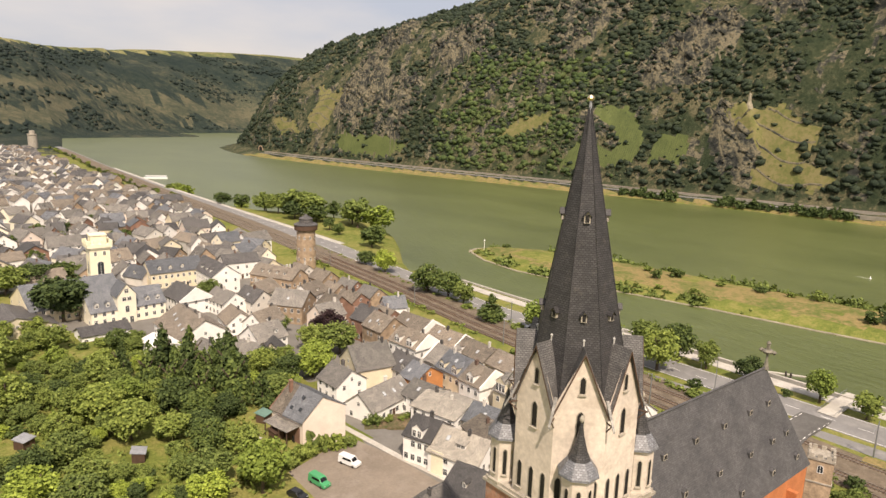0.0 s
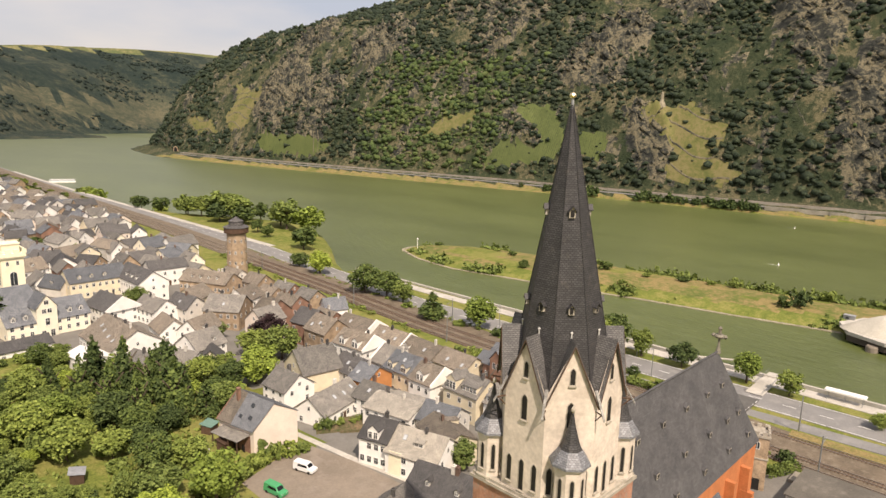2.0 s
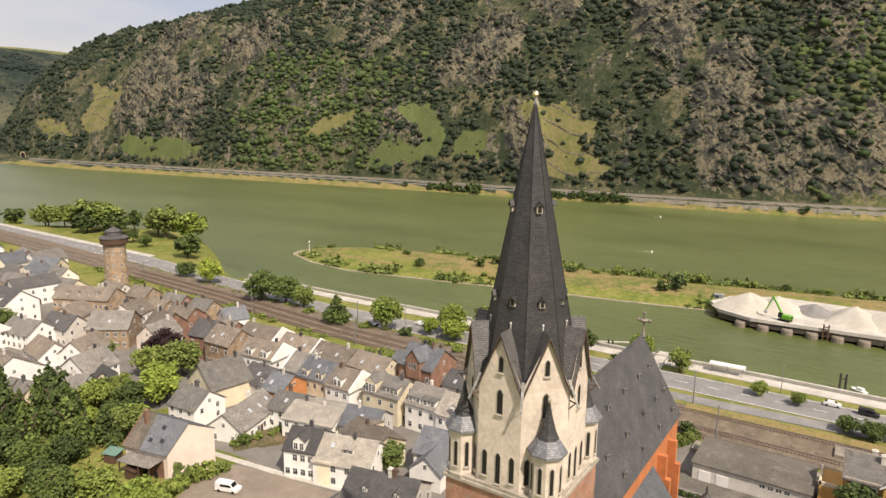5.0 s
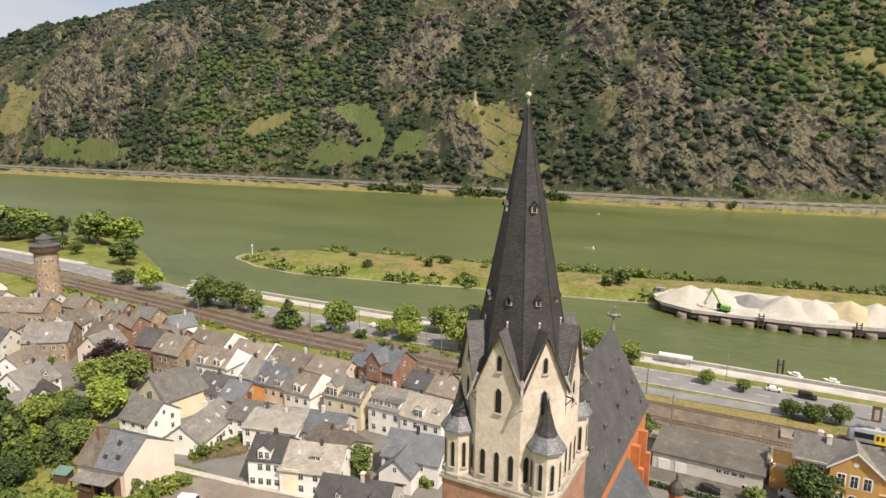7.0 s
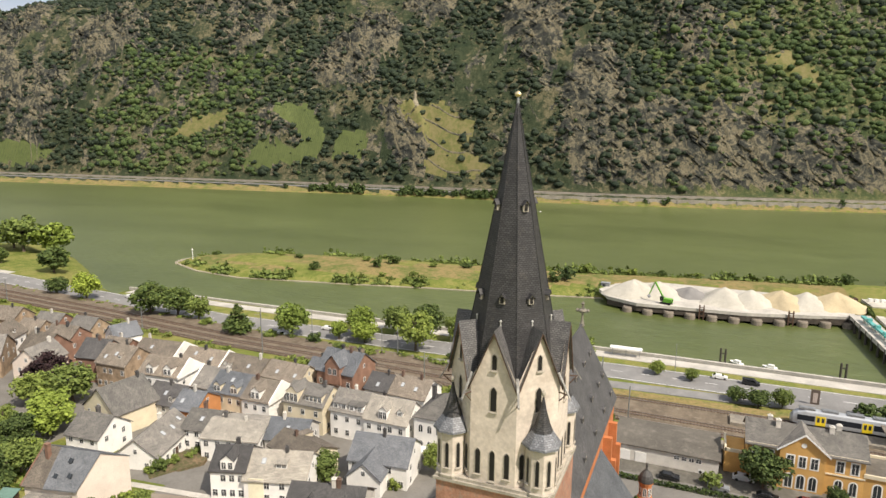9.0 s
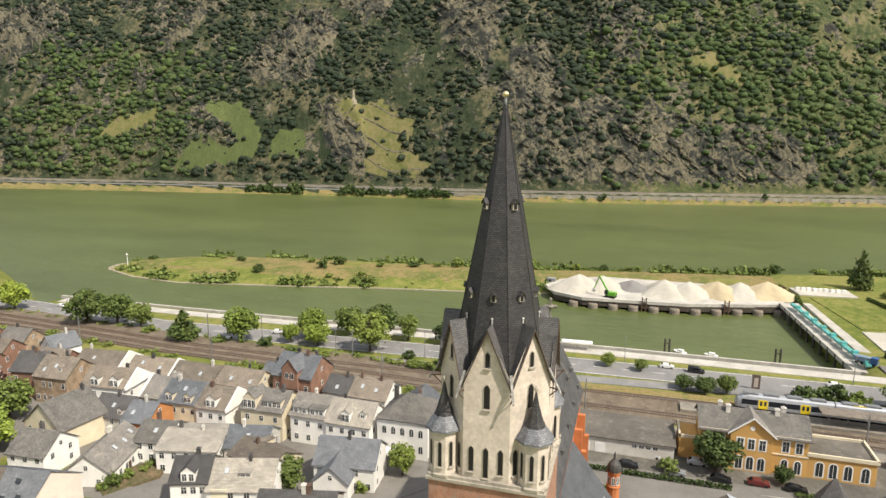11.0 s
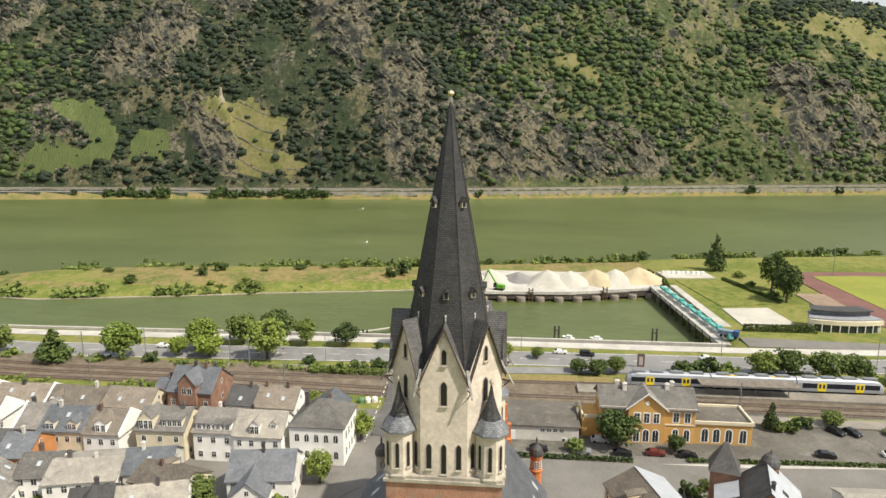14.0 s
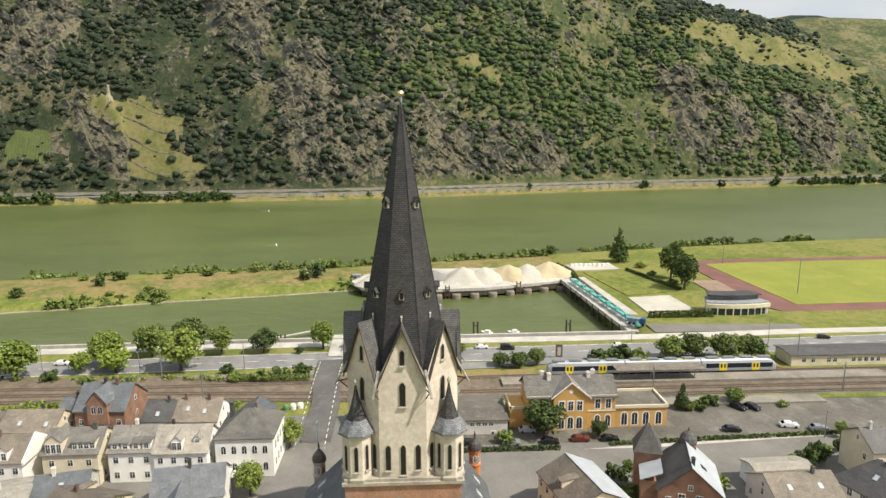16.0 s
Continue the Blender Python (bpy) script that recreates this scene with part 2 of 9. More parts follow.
def make_water():
    m, n, l, b = nodes_of("river_water")
    co = n.new("ShaderNodeTexCoord").outputs["Object"]
    mp = n.new("ShaderNodeMapping")
    mp.inputs["Scale"].default_value = (1.0, 0.35, 1.0)
    l.new(co, mp.inputs["Vector"])
    r = ramp(n, [(0.36, (0.068, 0.087, 0.021)), (0.64, (0.116, 0.14, 0.043))])
    l.new(mixed(n, l, "MIX", 0.4, noise_node(n, l, mp.outputs[0], 0.012, 5, 0.6), noise_node(n, l, mp.outputs[0], 0.16, 5, 0.7)), r.inputs[0])
    l.new(r.outputs[0], b.inputs["Base Color"])
    b.inputs["Roughness"].default_value = 0.36
    b.inputs["Specular IOR Level"].default_value = 0.9
    h = mixed(n, l, "ADD", 0.6, noise_node(n, l, mp.outputs[0], 0.35, 4, 0.6), noise_node(n, l, mp.outputs[0], 0.06, 3, 0.5))
    bp = n.new("ShaderNodeBump")
    bp.inputs["Strength"].default_value, bp.inputs["Distance"].default_value = 0.8, 0.5
    l.new(h, bp.inputs["Height"])
    l.new(bp.outputs[0], b.inputs["Normal"])
    return m


def land(name, stops, scales=(0.02, 0.15), rough_bump=0.6, depth=0.4, bedded=0.0):
    """Ground cover that changes by patches: stops along a mix of two noises. bedded: how far it is drawn out along the beds of the rock."""
    m, n, l, b = nodes_of(name)
    co = n.new("ShaderNodeTexCoord").outputs["Object"]
    if bedded:
        turn = n.new("ShaderNodeMapping")
        turn.inputs["Rotation"].default_value = (radians(28), 0, radians(-53))
        draw = n.new("ShaderNodeMapping")
        draw.inputs["Scale"].default_value = (1 / bedded, 1.0, 1.0)
        l.new(co, turn.inputs["Vector"])
        l.new(turn.outputs[0], draw.inputs["Vector"])
        co = draw.outputs[0]
    f = mixed(n, l, "MIX", 0.5, noise_node(n, l, co, scales[0], 6, 0.65), noise_node(n, l, co, scales[1], 6, 0.7))
    r = ramp(n, stops)
    l.new(f, r.inputs[0])
    fine = ramp(n, [(0.3, (0.72,) * 3), (0.7, (1.2,) * 3)])
    l.new(noise_node(n, l, co, scales[1] * 8, 4, 0.6), fine.inputs[0])
    l.new(mixed(n, l, "MULTIPLY", 1.0, r.outputs[0], fine.outputs[0]), b.inputs["Base Color"])
    b.inputs["Roughness"].default_value, b.inputs["Specular IOR Level"].default_value = 0.95, 0.15
    bp = n.new("ShaderNodeBump")
    bp.inputs["Strength"].default_value, bp.inputs["Distance"].default_value = rough_bump, depth
    l.new(noise_node(n, l, co, scales[1] * 3, 6, 0.7), bp.inputs["Height"])
    l.new(bp.outputs[0], b.inputs["Normal"])
    return m


WATER = make_water()
GRASS = land("meadow", [(0.32, (0.075, 0.105, 0.022)), (0.47, (0.15, 0.175, 0.04)), (0.56, (0.235, 0.22, 0.07)), (0.7, (0.11, 0.145, 0.034))], (0.03, 0.25), 0.4, 0.2)
DRY_GRASS = land("dry_grass", [(0.34, (0.08, 0.11, 0.028)), (0.43, (0.13, 0.15, 0.042)), (0.49, (0.20, 0.175, 0.068)), (0.55, (0.285, 0.21, 0.095)), (0.60, (0.175, 0.165, 0.055)), (0.68, (0.10, 0.13, 0.034))], (0.05, 0.3), 0.5, 0.3)
# ground greens cooled with blue to paint haze on the far slope
HILL = land("rocky_scrub", [(0.34, (0.022, 0.035, 0.019)), (0.43, (0.034, 0.048, 0.025)), (0.50, (0.055, 0.067, 0.036)), (0.54, (0.102, 0.098, 0.056)), (0.58, (0.18, 0.158, 0.094)), (0.615, (0.075, 0.08, 0.045)), (0.68, (0.042, 0.055, 0.029))], (0.022, 0.15), 1.0, 2.0)
GREEN_SLOPE = land("green_slope", [(0.34, (0.032, 0.05, 0.022)), (0.43, (0.055, 0.076, 0.032)), (0.50, (0.095, 0.11, 0.048)), (0.55, (0.165, 0.155, 0.075)), (0.60, (0.23, 0.195, 0.11)), (0.66, (0.09, 0.105, 0.045))], (0.022, 0.15), 1.0, 2.0)
ROCK = land("slate_rock", [(0.36, (0.022, 0.025, 0.023)), (0.45, (0.044, 0.047, 0.042)), (0.50, (0.082, 0.082, 0.066)), (0.535, (0.18, 0.162, 0.11)), (0.575, (0.255, 0.22, 0.145)), (0.61, (0.088, 0.088, 0.068)), (0.72, (0.042, 0.045, 0.04))], (0.05, 0.24), 1.0, 2.0, 3.5)
RIB = land("rib_rock", [(0.36, (0.034, 0.037, 0.033)), (0.45, (0.066, 0.067, 0.054)), (0.53, (0.20, 0.175, 0.115)), (0.59, (0.09, 0.088, 0.067)), (0.7, (0.045, 0.047, 0.04))], (0.04, 0.25), 1.0, 1.0, 3.0)
# blue-grey cast in these greens is distance haze mixed into the colour
HAZED_WOODLAND = land("hazed_far_woods", [(0.40, (0.018, 0.03, 0.027)), (0.50, (0.03, 0.043, 0.034)), (0.55, (0.055, 0.064, 0.045)), (0.60, (0.09, 0.088, 0.058)), (0.66, (0.036, 0.05, 0.036))], (0.004, 0.03), 1.0, 6.0)
FAR_FIELD = land("far_fields", [(0.38, (0.085, 0.11, 0.045)), (0.5, (0.13, 0.14, 0.058)), (0.58, (0.26, 0.23, 0.11)), (0.68, (0.11, 0.13, 0.05))], (0.006, 0.05), 0.3, 1.0)
FAR_TERRACE = land("far_terraces", [(0.38, (0.045, 0.056, 0.038)), (0.5, (0.08, 0.084, 0.055)), (0.58, (0.125, 0.115, 0.072)), (0.66, (0.06, 0.07, 0.044))], (0.008, 0.06), 0.6, 3.0, 3.0)
VINES = land("vine_green", [(0.35, (0.072, 0.098, 0.034)), (0.6, (0.13, 0.155, 0.056))], (0.03, 0.4), 0.5, 0.5)
TERRACE = land("terrace_meadow", [(0.35, (0.09, 0.11, 0.036)), (0.47, (0.15, 0.15, 0.055)), (0.56, (0.21, 0.18, 0.085)), (0.66, (0.12, 0.135, 0.048))], (0.03, 0.2), 0.5, 0.5)

# ---- building kit ----
class Kit:
    """Collects faces of one mesh; uv in metres along each face, for courses."""

    def __init__(self):
        self.v, self.f = [], []

    def face(self, *pts):
        i = len(self.v)
        self.v += [tuple(p) for p in pts]
        self.f.append(tuple(range(i, i + len(pts))))
        return self

    def solid(self, pts, faces):
        i = len(self.v)
        self.v += [tuple(p) for p in pts]
        self.f += [tuple(i + k for k in f) for f in faces]
        return self

    def box(self, x, y, z, sx, sy, sz, rz=0.0):
        """Middle x, y; from z up; rz in degrees."""
        c, s = math.cos(radians(rz)), math.sin(radians(rz))
        p = []
        for dz in (0, sz):
            for dx, dy in ((-1, -1), (1, -1), (1, 1), (-1, 1)):
                a, b = dx * sx / 2, dy * sy / 2
                p.append((x + a * c - b * s, y + a * s + b * c, z + dz))
        return self.solid(p, [(3, 2, 1, 0), (4, 5, 6, 7), (0, 1, 5, 4), (1, 2, 6, 5), (2, 3, 7, 6), (3, 0, 4, 7)])

    def ring(self, x, y, levels, n=8, turn=0.0, cap=True):
        """A turned body: levels of (z, radius)."""
        i = len(self.v)
        for z, r in levels:
            for k in range(n):
                a = radians(turn) + 2 * math.pi * k / n
                self.v.append((x + r * math.cos(a), y + r * math.sin(a), z))
        for j in range(len(levels) - 1):
            for k in range(n):
                a, b = i + j * n + k, i + j * n + (k + 1) % n
                self.f.append((a, b, b + n, a + n))
        if cap:
            self.f.append(tuple(i + k for k in reversed(range(n))))
            self.f.append(tuple(i + (len(levels) - 1) * n + k for k in range(n)))
        return self

    def prism(self, poly, z0, z1):
        n = len(poly)
        p = [(x, y, z0) for x, y in poly] + [(x, y, z1) for x, y in poly]
        return self.solid(p, [tuple(reversed(range(n))), tuple(range(n, 2 * n))] + [(k, (k + 1) % n, n + (k + 1) % n, n + k) for k in range(n)])

    def bar(self, a, b, r, n=5):
        """A round bar from a to b."""
        a, b = Vector(a), Vector(b)
        d = (b - a).normalized()
        u = d.orthogonal().normalized()
        w = d.cross(u)
        i = len(self.v)
        for p in (a, b):
            for k in range(n):
                t = 2 * math.pi * k / n
                self.v.append(tuple(p + u * r * math.cos(t) + w * r * math.sin(t)))
        self.f += [(i + k, i + (k + 1) % n, i + n + (k + 1) % n, i + n + k) for k in range(n)]
        self.f += [tuple(i + k for k in reversed(range(n))), tuple(i + n + k for k in range(n))]
        return self

    def weld(self):
        """Joins corners that meet."""
        seen, to, vs = {}, [], []
        for p in self.v:
            q = tuple(round(c, 4) for c in p)
            if q not in seen:
                seen[q] = len(vs)
                vs.append(p)
            to.append(seen[q])
        self.v, self.f = vs, [tuple(to[i] for i in f) for f in self.f]
        return self

    def mesh(self, name, mats):
        me = bpy.data.meshes.new(name)
        me.from_pydata(self.v, [], self.f)
        for m in (mats if isinstance(mats, (list, tuple)) else [mats]):
            me.materials.append(m)
        uv = me.uv_layers.new(name="UVMap").data
        for p in me.polygons:
            nrm = p.normal
            side = Vector((-nrm.y, nrm.x, 0))
            side = side.normalized() if side.length > 1e-4 else Vector((1, 0, 0))
            up = nrm.cross(side)
            for li in p.loop_indices:
                co = me.vertices[me.loops[li].vertex_index].co
                uv[li].uv = (co.dot(side), co.dot(up))
        return me


def thing(name, label, category, m=None, group="", kind=""):
    e = new(name)
    e.empty_display_size = 0.5
    if m is not None:
        e.matrix_world = m
    return tagged(e, label, category, group, kind)


def part(name, kit, material, parent, label="", place=None):
    me = kit if isinstance(kit, bpy.types.Mesh) else kit.mesh(name, material)
    ob = new(name, me)
    ob.parent = parent
    if place is not None:
        ob.matrix_basis = place
    return tagged(ob, label) if label else ob


def alone(name, kit, material, label, category, kind="", m=None, group=""):
    """A thing of one mesh."""
    me = kit if isinstance(kit, bpy.types.Mesh) else kit.mesh(name, material)
    ob = new(name, me)
    if m is not None:
        ob.matrix_world = m
    return tagged(ob, label, category, group, kind)


def sheet(name, verts, faces, material, smooth=False):
    """A large mesh from arrays; faces all of one size."""
    verts, faces = np.asarray(verts, dtype=np.float32), np.asarray(faces, dtype=np.int32)
    k = faces.shape[1]
    me = bpy.data.meshes.new(name)
    me.vertices.add(len(verts))
    me.vertices.foreach_set("co", verts.ravel())
    me.loops.add(faces.size)
    me.loops.foreach_set("vertex_index", faces.ravel())
    me.polygons.add(len(faces))
    me.polygons.foreach_set("loop_start", np.arange(0, faces.size, k, dtype=np.int32))
    me.polygons.foreach_set("loop_total", np.full(len(faces), k, dtype=np.int32))
    for mt in (material if isinstance(material, (list, tuple)) else [material]):
        me.materials.append(mt)
    me.update(calc_edges=True)
    if smooth:
        me.polygons.foreach_set("use_smooth", np.ones(len(faces), dtype=bool))
    return me


def vnoise(x, y, seed=0):
    """Smooth value noise, 0 to 1, for arrays."""
    x, y = np.asarray(x, dtype=float), np.asarray(y, dtype=float)
    xi, yi = np.floor(x).astype(np.int64), np.floor(y).astype(np.int64)
    fx, fy = x - xi, y - yi
    fx, fy = fx * fx * (3 - 2 * fx), fy * fy * (3 - 2 * fy)

    def h(a, b):
        k = (a * 374761393 + b * 668265263 + seed * 974634777) & 0x7FFFFFFF
        k = ((k ^ (k >> 13)) * 1274126177) & 0x7FFFFFFF
        return ((k ^ (k >> 16)) & 0xFFFF) / 65535.0
    return (h(xi, yi) * (1 - fx) + h(xi + 1, yi) * fx) * (1 - fy) + (h(xi, yi + 1) * (1 - fx) + h(xi + 1, yi + 1) * fx) * fy


def fbm(x, y, seed=0, octaves=4):
    t, a, s = 0.0, 0.5, 0.0
    for o in range(octaves):
        t = t + a * vnoise(np.asarray(x) * 2 ** o, np.asarray(y) * 2 ** o, seed + o)
        s += a
        a *= 0.55
    return t / s


def smooth(a, b, v):
    t = np.clip((np.asarray(v, dtype=float) - a) / (b - a), 0, 1)
    return t * t * (3 - 2 * t)

# ---- the lie of the land: river level -9, streets 0 ----
WATER_Z = -9.0
FAR_Y = (-2600, -635, -395, -234, -14, 120, 306, 453, 580, 811, 1170, 1414, 1520, 1640, 1780, 1900, 2260, 2600)
FAR_X = (1250, 860, 820, 795, 742, 714, 699, 684, 664, 628, 581, 563, 578, 602, 640, 720, 1000, 2600)
NEAR_Y = (-2600, -60, 150, 262, 285, 308, 346, 384, 430, 470, 520, 600, 711, 1020, 1667, 2387, 2700)
NEAR_X = (206, 205.6, 202, 200.8, 209, 219, 243, 264, 280, 268, 236, 212, 204, 213, 246, 355, 900)
ISLE_Y = (-700, -236, -130, -36, 73, 124, 173, 235, 288, 317)
ISLE_OUT = (470, 417, 398, 379, 357, 349, 345, 338, 322, 297)
ISLE_IN_Y = (-60, 20, 65, 107, 147, 194, 257, 290, 317)
ISLE_IN = (306, 306, 303, 294, 287, 276, 264, 268, 280)


def far_bank(y):
    return np.interp(y, FAR_Y, FAR_X)


CRAG_SPOTS = ((698, 1016, 45, 60), (705, 1120, 50, 75), (790, 1152, 60, 70), (822, 511, 38, 52), (853, 490, 34, 46), (746, 587, 15, 26), (768, 399, 20, 34), (800, 137, 40, 66), (791, 55, 34, 52),
              (822, -106, 26, 60), (922, -398, 46, 80), (955, -575, 46, 70), (824, 152, 34, 44), (787, 122, 22, 44), (851, 700, 50, 50), (790, 940, 46, 70), (880, 250, 46, 44), (905, 60, 38, 40), (772, 706, 16, 30), (812, -20, 24, 60), (900, 830, 55, 50), (912, 420, 40, 50))


def crag_at(x, y):
    """How bare and rocky the slope is, 0 to 1."""
    k = 0.0
    for ax, ay, rx, ry in CRAG_SPOTS:
        k = np.maximum(k, np.exp(-((x - ax) / rx) ** 2 - ((y - ay) / ry) ** 2))
    k = k + (fbm(x / 34, y / 34, 53, 4) - 0.5) * 0.9
    return smooth(0.30, 0.62, k)


def strata(x, y):
    """Tilted beds that come down the slope towards the south: long slabs with short broken scarps."""
    u, v = x * 0.80 - y * 0.60, x * 0.60 + y * 0.80
    u = u + (fbm(x / 55, y / 55, 57, 3) - 0.5) * 46
    p = u / 15 + (vnoise(u / 30, v / 42, 59) - 0.5) * 1.6
    q = u / 6.2 + (vnoise(u / 15, v / 22, 63) - 0.5) * 1.4
    p, q = p - np.floor(p), q - np.floor(q)
    tooth = lambda f: np.where(f < 0.72, f / 0.72, (1 - f) / 0.28)
    gap = vnoise(u / 12, v / 26, 65)
    return tooth(p) * 0.68 * (0.35 + gap) + tooth(q) * 0.30


def hill_height(x, y):
    """The slope beyond the river."""
    s = x - far_bank(y)
    crest = np.interp(y, (-2600, -1400, -1000, -700, -450, -250, 500, 900, 1100, 1250, 1400, 1520, 1700), (190, 372, 372, 338, 420, 440, 405, 402, 388, 366, 316, 318, 300))
    length = np.interp(y, (-1200, -500, -200, 600, 1420, 1580), (330, 240, 190, 170, 156, 78))
    rise = crest * (1 - np.exp(-np.maximum(s - 48, 0) / length))
    gully = fbm(x / 150 + y / 400, y / 130, 11, 5) - 0.5
    knob = fbm(x / 60 + y / 110, y / 45 + x / 90, 23, 5) - 0.5
    rough = smooth(55, 160, s) * (gully * 70 + np.abs(knob) * 34 - 6)
    bare = crag_at(x, y)
    rough = rough + smooth(50, 75, s) * strata(x, y) * (2.2 + 11.0 * bare) + smooth(50, 70, s) * bare * 5
    end = 1 - smooth(1440, 1990, y)
    narrow = np.interp(y, (430, 600), (0.2, 0.8))
    low = np.interp(s / narrow, (-30, 0, 12, 20, 24), (-16, -9, -6.5, -5.5, -2.2))
    shore = np.where(s < 24 * narrow, low, np.interp(s - 24 * narrow, (0, 12, 14, 26), (-2.2, -2.0, 1.0, 1.2)))
    return np.where(s > 48, np.maximum(1.2 + (rise + rough) * end, 1.2), shore)


def near_height(x, y):
    """Town side."""
    xb = np.interp(y, NEAR_Y, NEAR_X)
    d = x - xb
    sloped = np.interp(d, (-40, -22, -4, 0, 10), (-1.2, -2.2, -6.0, -9, -16))
    walled = np.interp(d, (-1.2, 0.3, 10), (-1.5, -10.5, -16))
    bank = np.where(y < 266, np.where(d < -1.2, 99, walled), np.where(d < -40, 99, sloped))
    town = np.interp(x, (-400, -120, -40, 60, 100, 132), (60, 18, 5.5, 3.0, 0.6, 0.0)) + 0 * y
    town = np.where(x > 164.5, np.interp(x, (164.5, 172, 190), (-0.1, -1.1, -1.45)), town)
    return np.minimum(town, bank)


def isle_height(x, y):
    out, inn = np.interp(y, ISLE_Y, ISLE_OUT), np.interp(y, ISLE_IN_Y, ISLE_IN)
    inn = np.where(y < -48, 150, inn)
    e = np.minimum(np.minimum(x - inn, out - x), 317 - y)
    return np.interp(e, (-12, 0, 3, 9, 22), (-16, -9, -7.6, -6.2, -5.0)) * 1.0


def south_height(x, y):
    """The flat by the sports ground, south of the harbour."""
    out = np.interp(y, ISLE_Y, ISLE_OUT)
    z = np.interp(out - x, (-12, 0, 6, 20), (-16, -9, -6, -3.5))
    z = np.where(x < 236, np.interp(x, (200, 236), (-1.6, -3.2)), z)
    return np.where(y < -50, z, -16)


def far_north(x, y):
    yb = np.interp(x, (-1500, -400, -60, 180, 350, 620, 860, 1500, 2600), (1150, 1500, 1900, 2250, 2420, 2840, 3150, 3600, 3700))
    d = y - yb
    n = fbm(x / 500, y / 500, 41, 5) - 0.5
    top = np.interp(x, (-200, 150, 330, 600, 1000, 1500, 2000), (0.90, 0.91, 0.93, 0.98, 1.12, 1.25, 1.33))
    return np.interp(d, (-40, 0, 60, 500, 900, 2300), (-40, 0, 18, 270, 395, 440)) * np.where(d > 0, top, 1.0) + smooth(30, 400, d) * n * (130 - 105 * smooth(500, 850, d))


def ground_height(x, y):
    x, y = np.asarray(x, dtype=float), np.asarray(y, dtype=float)
    z = np.maximum(near_height(x, y), np.maximum(isle_height(x, y), south_height(x, y)))
    z = np.where(x > far_bank(y) - 30, np.maximum(z, hill_height(x, y)), z)
    return np.maximum(z, far_north(x, y))


def axis(*runs):
    out = []
    for a, b, step in runs:
        out += list(np.arange(a, b, step))
    return np.array(out + [runs[-1][1]])


gx = axis((-1500, -150, 90), (-150, 140, 6), (140, 240, 2.5), (240, 420, 5), (420, 560, 20), (560, 610, 9), (610, 960, 3.3), (960, 1200, 8), (1200, 2000, 40), (2000, 3600, 160))
gy = axis((-2400, -900, 75), (-900, -640, 14), (-640, -300, 8), (-300, 700, 4.2), (700, 1300, 7), (1300, 1960, 13), (1960, 3400, 45), (3400, 4800, 100))
X, Y = np.meshgrid(gx, gy)
Zg = ground_height(X, Y)
idx = np.arange(X.size).reshape(X.shape)
quads = np.stack([idx[:-1, :-1], idx[:-1, 1:], idx[1:, 1:], idx[1:, :-1]], -1).reshape(-1, 4)
ground_mesh = sheet("ground", np.stack([X, Y, Zg], -1).reshape(-1, 3), quads, [GRASS, HILL, DRY_GRASS, HAZED_WOODLAND, ROCK, VINES, TERRACE, STREET, FAR_FIELD, FAR_TERRACE, GREEN_SLOPE], True)
cx, cy = X.ravel()[quads].mean(1), Y.ravel()[quads].mean(1)
cz = Zg.ravel()[quads]
steep = (cz.max(1) - cz.min(1)) / np.maximum(np.ptp(X.ravel()[quads], axis=1), 1)
s_far = cx - far_bank(cy)
cover = np.zeros(len(quads), dtype=np.int32)
cover[(s_far > 0) & (cy < 1750)] = 1
cover[(s_far > 0) & (s_far < 22 * np.interp(cy, (430, 600), (0.2, 0.8))) & (cy < 1430)] = 2
isle_edge = np.minimum(np.minimum(cx - np.interp(cy, ISLE_IN_Y, ISLE_IN), np.interp(cy, ISLE_Y, ISLE_OUT) - cx), 317 - cy) + (fbm(cx / 9, cy / 9, 33, 3) - 0.5) * 16
cover[(cx > 222) & (cx < 500) & (cy < 340) & (cy > -48) & (isle_edge > 11) & (fbm(cx / 16, cy / 30, 35, 3) > 0.40)] = 2
fnh = far_north(cx, cy)
cover[(fnh > 1)] = 3
cover[(cover == 0) & (cy > 1350) & ((cy > 1650) | (fbm(cx / 60, cy / 60, 31, 3) > 0.36))] = 3
cover[(fnh > 24) & (fnh < 190) & (cover == 3) & (fbm(cx / 260, fnh / 60, 29, 4) > 0.47)] = 9
plateau = np.interp(cx, (-200, 330, 600, 1000, 1500, 2000), (348, 355, 372, 425, 478, 505))
cover[fnh > 0.985 * plateau] = 8
cover[(cover == 1) & (cx > 1600)] = 3
cover[(cover == 3) & (cy < 0) & (fbm(cx / 110, cy / 90, 39, 3) > 0.5)] = 8
ground_mesh.polygons.foreach_set("material_index", cover)
ground = tagged(new("ground", ground_mesh), "valley floor with meadow, dry banks and a rocky scrub slope", "ground", "", "structure")

river_mesh = sheet("water", [(-400, -2400, WATER_Z), (3600, -2400, WATER_Z), (3600, 4600, WATER_Z), (-400, 4600, WATER_Z)], [(0, 1, 2, 3)], WATER)
water = tagged(new("water", river_mesh), "wide olive-green river with a rippled surface", "river", "", "structure")


def ground_at(x, y):
    return float(ground_height(x, y))


